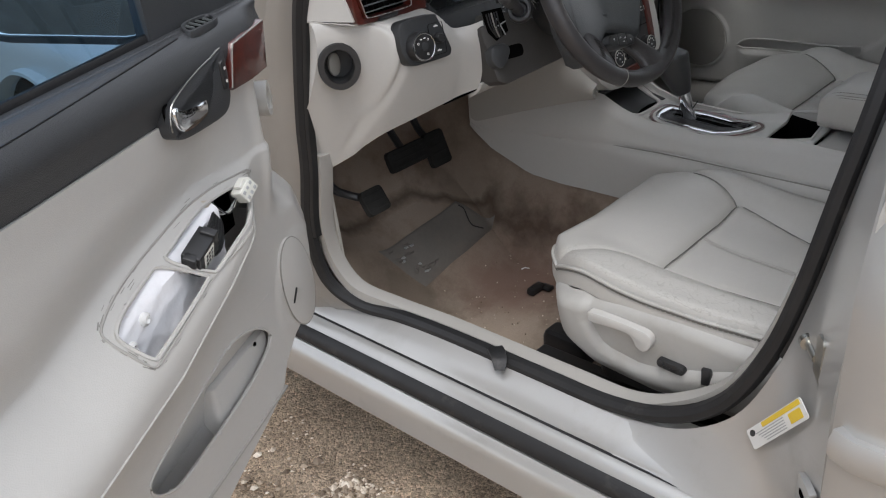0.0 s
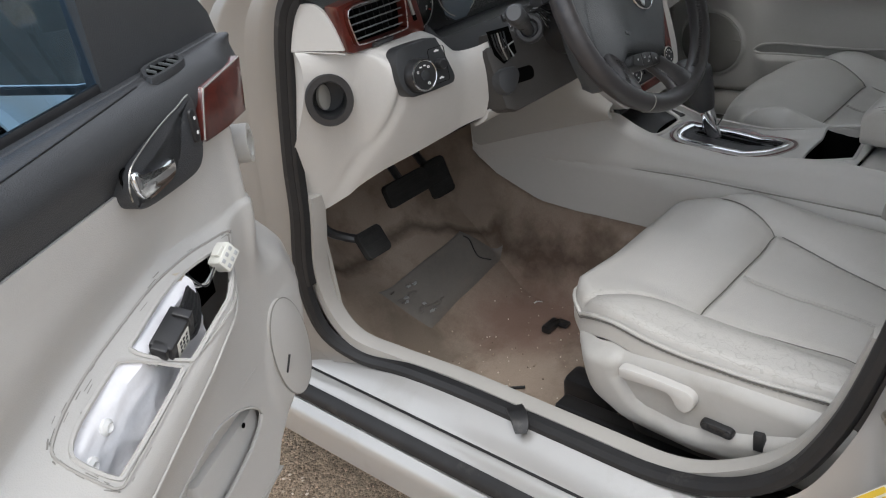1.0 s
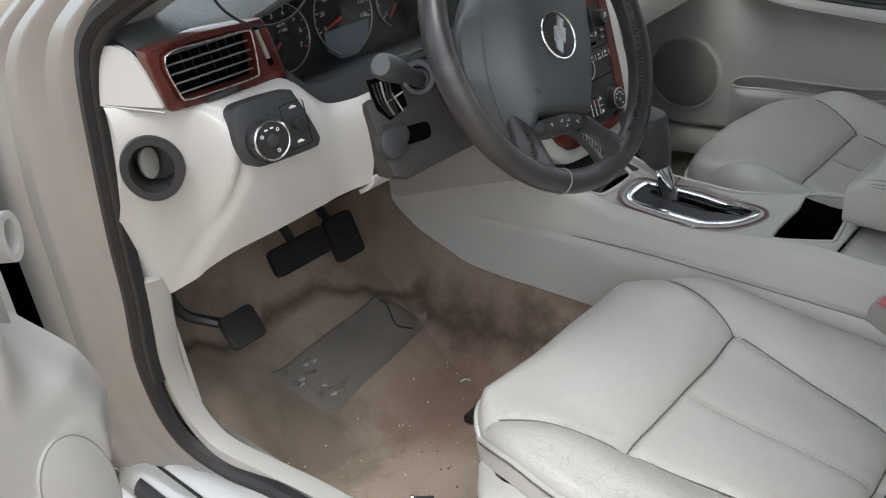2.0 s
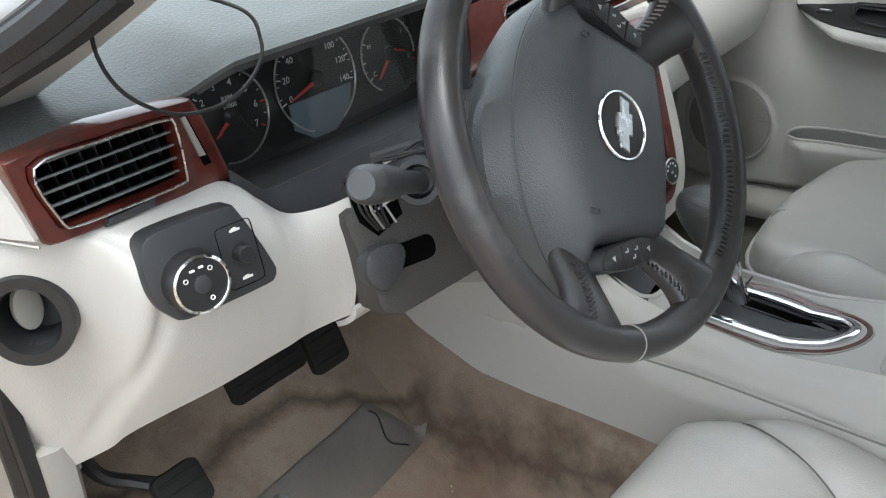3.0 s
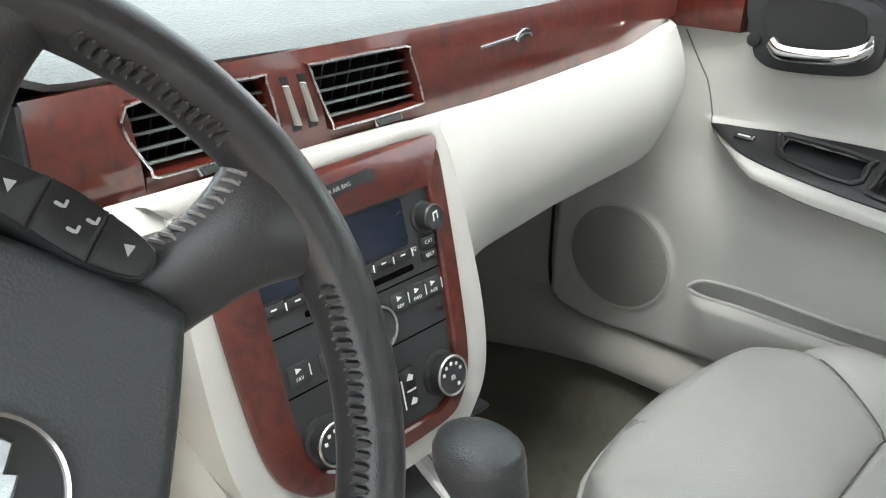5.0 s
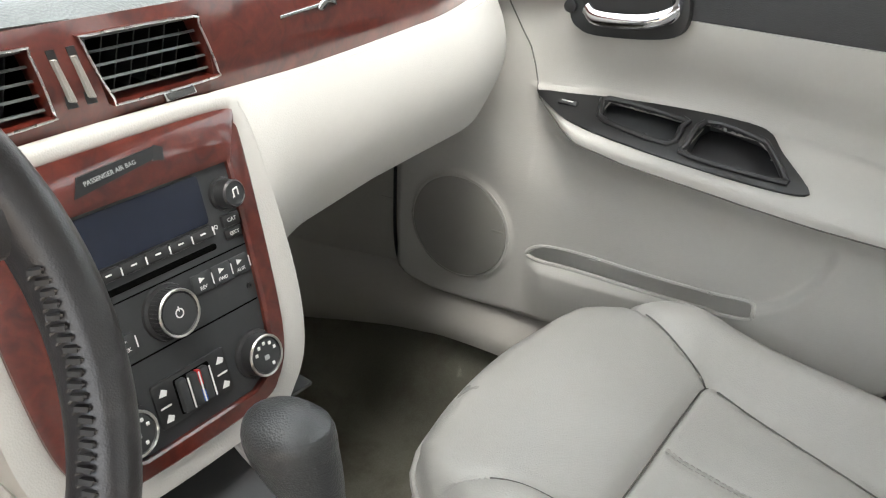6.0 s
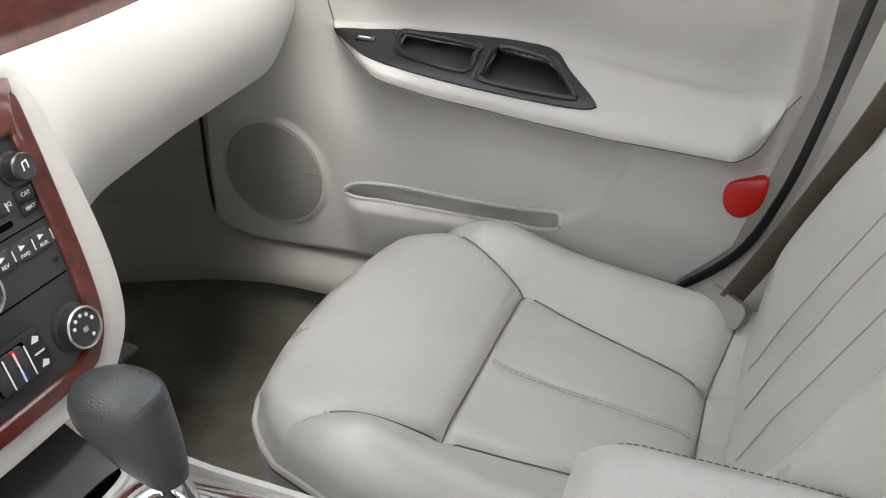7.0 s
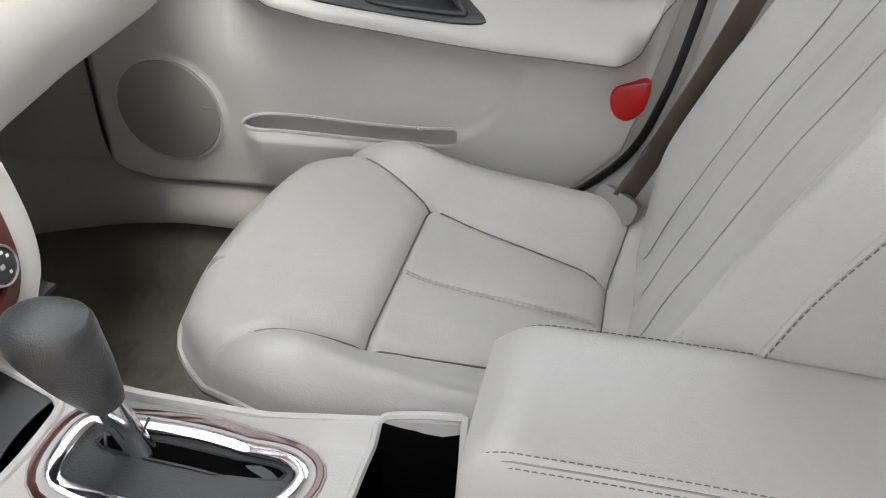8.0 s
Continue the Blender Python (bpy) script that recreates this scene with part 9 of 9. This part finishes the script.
def bolster(u, v):
    """The lip under the column cover."""
    x = -0.52 + 0.30 * u
    top = float(np.interp(x, [-0.52, -0.42, -0.30, -0.12], [0.842, 0.848, 0.858, 0.86]))
    return (x, 0.285 - 0.05 * (x + 0.52) + 0.030 * v * v, top - (0.028 + 0.012 * u) * v)


part("knee_bolster", sheet(bolster, 36, 10, 0.006), panel, dash, "cream lip under the column cover")


def flank_panel(u, v):
    """The panel beside the driver's knee, from the firewall back to the console."""
    y = 0.600 - 0.345 * u
    low = float(np.interp(y, [0.255, 0.30, 0.45, 0.585, 0.60], [0.712, 0.698, 0.650, 0.604, 0.612]))
    return (-0.188 + 0.034 * u - 0.010 * math.sin(math.pi * v), y, (hi := float(np.interp(y, [0.255, 0.34, 0.46], [0.735, 0.80, 0.88]))) + (low - hi) * v)


part("flank_panel", sheet(flank_panel, 30, 16, 0.008), panel_grey, dash, "grey-beige panel beside the knee")
# an added black sheet for the shade under the dash
part("underdash_shade", sheet(lambda u, v: (-0.80 + 1.55 * u, 0.66 + 0.2 * v, 0.93 - 0.03 * v), 6, 4, 0.004), void, dash)
cable = thing("loose_cable", "thin grey cable hanging in a loop over the dash", "cable", (-0.62, 0.35, 1.08))
part("cable", tube(spline([(-0.655, 0.34, 1.20), (-0.690, 0.325, 1.155), (-0.682, 0.32, 1.110), (-0.642, 0.318, 1.078), (-0.592, 0.318, 1.073), (-0.556, 0.32, 1.090), (-0.542, 0.325, 1.112), (-0.548, 0.34, 1.140), (-0.60, 0.40, 1.165), (-0.66, 0.42, 1.17)], 8), 0.0018, 7), rubber, cable)

# ---------------------------------------------------------------- console
cons = thing("centre_console", "cream centre console with burl and chrome shifter surround", "console", (0, 0.0, 0.30))


def c_top(y):
    return float(np.interp(y, [-0.62, -0.30, -0.19, -0.12, 0.022, 0.155, 0.22, 0.294, 0.42], [0.668, 0.668, 0.660, 0.645, 0.622, 0.632, 0.650, 0.690, 0.79]))


def c_at(x, y):
    """The height of the console's top, which rises towards its edges."""
    return c_top(y) + 0.020 * sstep(0.068, 0.092, abs(x + 0.012)) * sstep(-0.3, -0.1, y) * sstep(0.42, 0.25, y)


def c_left(y):
    return float(np.interp(y, [-0.62, -0.1, 0.1, 0.3, 0.42, 0.60], [-0.115, -0.108, -0.105, -0.118, -0.130, -0.150]))


def left_wall(u, v):
    y = 0.62 - 1.22 * u
    top = min(c_at(-0.11, y), 0.72 if y < 0.30 else 0.72 + (y - 0.30) * 0.1)
    low = float(np.interp(y, [-0.62, 0.10, 0.183, 0.35, 0.446, 0.557, 0.62], [0.44, 0.462, 0.466, 0.470, 0.480, 0.53, 0.58]))
    z = top + (low - top) * v
    mid = float(np.interp(y, [-0.62, 0.057, 0.277, 0.586], [0.600, 0.596, 0.592, 0.578]))
    x = c_left(y) - 0.022 * sstep(0, 0.5, v) + 0.016 * (1 - sstep(0, 0.10, v)) + 0.004 * math.exp(-((z - mid) / 0.004) ** 2)
    return (x, y, z)


part("side_wall", sheet(left_wall, 60, 40, 0.006), panel, cons, "cream console side")
# a grey tube paints the line of shade where the lower side steps in
part("side_step_shade", tube([(c_left(y) - 0.0205, y, float(np.interp(y, [-0.62, 0.057, 0.277, 0.586], [0.600, 0.596, 0.592, 0.578]))) for y in np.linspace(-0.55, 0.60, 50)], 0.0015, 5), guide_grey, cons)
part("far_wall", sheet(lambda u, v: (float(np.interp(0.62 - 1.22 * u, [-0.2, -0.09, 0.05, 0.154, 0.3, 0.4], [0.088, 0.082, 0.077, 0.068, 0.072, 0.09])) + 0.03 * v, 0.62 - 1.22 * u, min(c_at(0.09, 0.62 - 1.22 * u), 0.74) - 0.30 * v), 40, 16, 0.006), panel, cons)


def console_top(u, v):
    y = 0.285 - 0.49 * v
    xl, xr = c_left(y) + 0.014, float(np.interp(y, [-0.2, -0.09, 0.05, 0.154, 0.3], [0.088, 0.082, 0.077, 0.068, 0.072]))
    x = xl + (xr - xl) * u
    return (x, y, c_at(x, y) + 0.004 - 0.004 * abs(2 * u - 1) ** 4)


CUP = [(q[0], q[1]) for q in spline([(-0.062, -0.108), (-0.058, -0.186), (-0.040, -0.192), (0.072, -0.176), (0.086, -0.168), (0.080, -0.108), (0.068, -0.096), (0.0, -0.094), (-0.05, -0.098)], 4, True)]
GATE = [(q[0], q[1]) for q in spline([(0.034, 0.150), (0.044, 0.07), (0.040, 0.0), (0.032, -0.028), (0.015, -0.044), (-0.012, -0.036), (-0.034, -0.008), (-0.046, 0.07), (-0.046, 0.145), (-0.030, 0.166), (0.020, 0.168)], 4, True)]


def cut_sheet(fn, nu, nv, holes, thick):
    v, f = sheet(fn, nu, nv)
    f = [q for q in f if not any(inside((sum(v[k][0] for k in q) / 4, sum(v[k][1] for k in q) / 4), h) for h in holes)]
    bm = bmesh.new()
    vs = [bm.verts.new(q) for q in v]
    for q in f:
        bm.faces.new([vs[k] for k in q])
    bmesh.ops.delete(bm, geom=[q for q in bm.verts if not q.link_faces], context="VERTS")
    bmesh.ops.recalc_face_normals(bm, faces=bm.faces)
    if sum(q.normal.z for q in bm.faces) < 0:
        bmesh.ops.reverse_faces(bm, faces=bm.faces)
    shell(bm, thick)
    return bm


BIN = [(-0.082, 0.30), (-0.078, 0.225), (-0.070, 0.205), (-0.050, 0.197), (0.020, 0.197), (0.038, 0.205), (0.044, 0.225), (0.046, 0.30)]
bin_v = [(x, y, c_at(x, min(y, 0.285)) + 0.002 - d) for d in (0.0, 0.11) for x, y in BIN]
bin_f = [(i, (i + 1) % 8, 8 + (i + 1) % 8, 8 + i) for i in range(7)] + [tuple(8 + i for i in range(8))]
part("open_bin", (bin_v, bin_f), black, cons, "black open storage bin")
part("bin_rim", tube(spline([(x, y, z + 0.001) for x, y, z in bin_v[:8]], 3), 0.0048, 8), panel, cons)
part("console_top", cut_sheet(console_top, 70, 120, [CUP, GATE, BIN], 0.004), panel, cons, "cream console top with scuffs")


def lay(pts, dz):
    return [(x, y, c_at(x, y) + dz) for x, y in pts]


def laid_hoop(outer, inner, z0, z1):
    """A frame that follows the console's top between two outlines."""
    k = len(outer)
    a, b = np.array(outer), np.array(inner)
    rows = [(a, z0), (a, z1 - 0.001), (a + (b - a) * 0.15, z1), (a + (b - a) * 0.85, z1), (b, z1 - 0.001), (b, z0)]
    v = [(x, y, c_at(x, y) + z) for q, z in rows for x, y in q]
    n = len(rows)
    return v, [(i * k + j, i * k + (j + 1) % k, ((i + 1) % n) * k + (j + 1) % k, ((i + 1) % n) * k + j) for i in range(n) for j in range(k)]


gate = dense(GATE, 80)
gc = np.array((0.0, 0.061))


def around(poly, d):
    o = np.array(poly)
    prev, nxt = np.roll(o, 1, 0), np.roll(o, -1, 0)
    t = nxt - prev
    t /= np.linalg.norm(t, axis=1, keepdims=True)
    nrm = np.stack([t[:, 1], -t[:, 0]], 1)
    if np.mean(np.sum(nrm * (o - gc), axis=1)) < 0:
        nrm = -nrm
    return [tuple(q) for q in o + nrm * d]


part("burl_surround", laid_hoop(around(gate, 0.0205), around(gate, 0.0135), 0.0, 0.0072), wood, cons, "worn red-brown burl surround")
part("worn_band", laid_hoop(around(gate, 0.0140), around(gate, 0.0060), 0.0, 0.0068), panel, cons, "band rubbed down to pale cream")
part("chrome_ring", laid_hoop(around(gate, 0.0065), around(gate, -0.0065), 0.0, 0.0115), chrome, cons, "chrome shifter ring")
part("scuffed_edge", laid_hoop(around(gate, 0.0225), around(gate, 0.0195), 0.0, 0.0062), panel_grey, cons)
gp = around(gate, -0.006)
k = len(gp)
part("gate_plate", ([*lay(gp, 0.002), *lay(gp, -0.012)], [tuple(range(k)), tuple(range(k, 2 * k)), *[(i, (i + 1) % k, k + (i + 1) % k, k + i) for i in range(k)]]), dark, cons, "charcoal shift gate plate")
slot_o = [(0.008, 0.146), (0.026, 0.141), (0.032, 0.056), (0.028, -0.016), (0.012, -0.022), (0.010, 0.056)]
so = dense(smooth(slot_o, 3), 40)
part("gate_slot", (lay(so, 0.0026), [tuple(range(40))]), void, cons)
part("slot_rim", tube(lay(so, 0.003), 0.0016, 5, True), black, cons)
part("console_front_burl", sheet(lambda u, v: (-0.085 + 0.16 * u, 0.195 + 0.085 * v + 0.02 * (1 - (2 * u - 1) ** 2), c_top(0.195 + 0.085 * v) + 0.0065), 16, 8, 0.003), black, cons)
# cup holder
cup = dense(CUP, 60)
v = lay(cup, 0.004) + [(x * 0.95, y, c_at(x, y) - 0.012) for x, y in cup] + [(x * 0.9, -0.142 + (y + 0.142) * 0.9, 0.575) for x, y in cup]
# the well's shade is in its near-black colour
part("cup_holder", (v, [(r * 60 + i, r * 60 + (i + 1) % 60, (r + 1) * 60 + (i + 1) % 60, (r + 1) * 60 + i) for r in range(2) for i in range(60)] + [tuple(120 + i for i in range(60))]), void, cons, "deep cup holder, its shade put in as black")
part("cup_lip", tube(lay(cup, 0.003), 0.004, 6, True), panel, cons)
part("cup_coin", turned([(0.028, 0.578), (0.028, 0.582), (0.020, 0.583)], Matrix.Translation((0.0, -0.14, 0)), 20), rubber, cons)
part("rear_box", block((-0.005, -0.42, 0.56), (0.205, 0.44, 0.20), 0.02), panel, cons)
# arm rest lid
arm = thing("armrest", "padded light grey leather console armrest lid", "armrest", (0, -0.38, 0.66))


def arm_sec(u, v):
    y = -0.190 - 0.46 * v
    a = 2 * math.pi * u
    e = 2.0 / 5.0
    cx, cz = math.copysign(abs(math.cos(a)) ** e, math.cos(a)), math.copysign(abs(math.sin(a)) ** e, math.sin(a))
    sc = 1 - 0.55 * max(0, 1 - v / 0.10) ** 2.2
    hi = 0.720
    return (0.052 + 0.083 * cx * (0.90 + 0.10 * sc), y, hi + (0.045 * sc if cz > 0 else 0.045) * cz + (0.006 if cz > 0 else 0) * math.sin(math.pi * min(v * 1.1, 1)))


nu, nv = 56, 40
av = [arm_sec(i / nu, j / nv) for j in range(nv + 1) for i in range(nu)]
af = [(j * nu + i, j * nu + (i + 1) % nu, (j + 1) * nu + (i + 1) % nu, (j + 1) * nu + i) for j in range(nv) for i in range(nu)] + [tuple(range(nu)), tuple(nv * nu + i for i in range(nu))]
lid = part("lid_cushion", (av, af), leather, arm)


def lid_z(off, v):
    """The lid's height at a distance from its middle line and a share of its length."""
    sc = 1 - 0.55 * max(0, 1 - v / 0.10) ** 2.2
    return 0.720 + 0.045 * sc * max(1 - (off / (0.083 * (0.90 + 0.10 * sc))) ** 5, 0.0) ** 0.2 + 0.006 * math.sin(math.pi * min(v * 1.1, 1))


for sx, off in ((-1, 0.0755), (-1, 0.0795), (-1, 0.0815), (1, 0.0770)):
    line = [(0.052 + sx * off * (1 - 0.10 * max(0, 1 - v / 0.12) ** 2), -0.190 - 0.46 * v, lid_z(off, v) + 0.0006) for v in np.linspace(0.03, 0.98, 70)]
    if off == 0.0795:
        part("lid_seam", tube(line, 0.0009, 5), guide_grey, lid)
    else:
        part("lid_stitching", stitches(line, (0, 0, 0.0004), 0.0042, 0.0020, 0.0007), seam_mat, lid)
# shifter
sh = thing("gear_shifter", "black leather-grain gear knob on a chrome stem", "gear shifter", (0.012, 0.13, 0.65))
kp = spline([(0.011, 0.128, 0.690), (0.009, 0.133, 0.702), (0.006, 0.142, 0.725), (0.003, 0.155, 0.756), (0.001, 0.162, 0.778), (0.000, 0.164, 0.796)], 8)
kscale = np.interp(np.linspace(0, 1, len(kp)), [0, 0.25, 0.5, 0.62, 0.72, 0.81, 0.89, 0.95, 0.985, 1.0], [0.44, 0.64, 0.92, 1.04, 1.07, 1.02, 0.86, 0.62, 0.34, 0.05])
part("knob", sweep(kp, [(0.032 * math.cos(a), 0.040 * math.sin(a)) for a in np.linspace(0, 2 * math.pi, 25)[:-1]], (0, 1, 0), scale=kscale), knob_skin, sh, "black grained knob")
part("stem", sweep([(0.018, 0.108, 0.620), (0.014, 0.118, 0.655), (0.010, 0.130, 0.700)], [(0.011 * math.cos(a), 0.016 * math.sin(a)) for a in np.linspace(0, 2 * math.pi, 17)[:-1]], (0, 1, 0)), chrome, sh, "chrome stem")
part("stem_tie", tube(spline([(0.006, 0.100, 0.661), (0.012, 0.098, 0.667), (0.017, 0.095, 0.675)], 4), 0.0014, 5), black, sh)
part("stem_tie", tube(spline([(-0.002, 0.128, 0.668), (-0.008, 0.126, 0.655), (-0.006, 0.120, 0.645)], 4), 0.0014, 5), black, sh)
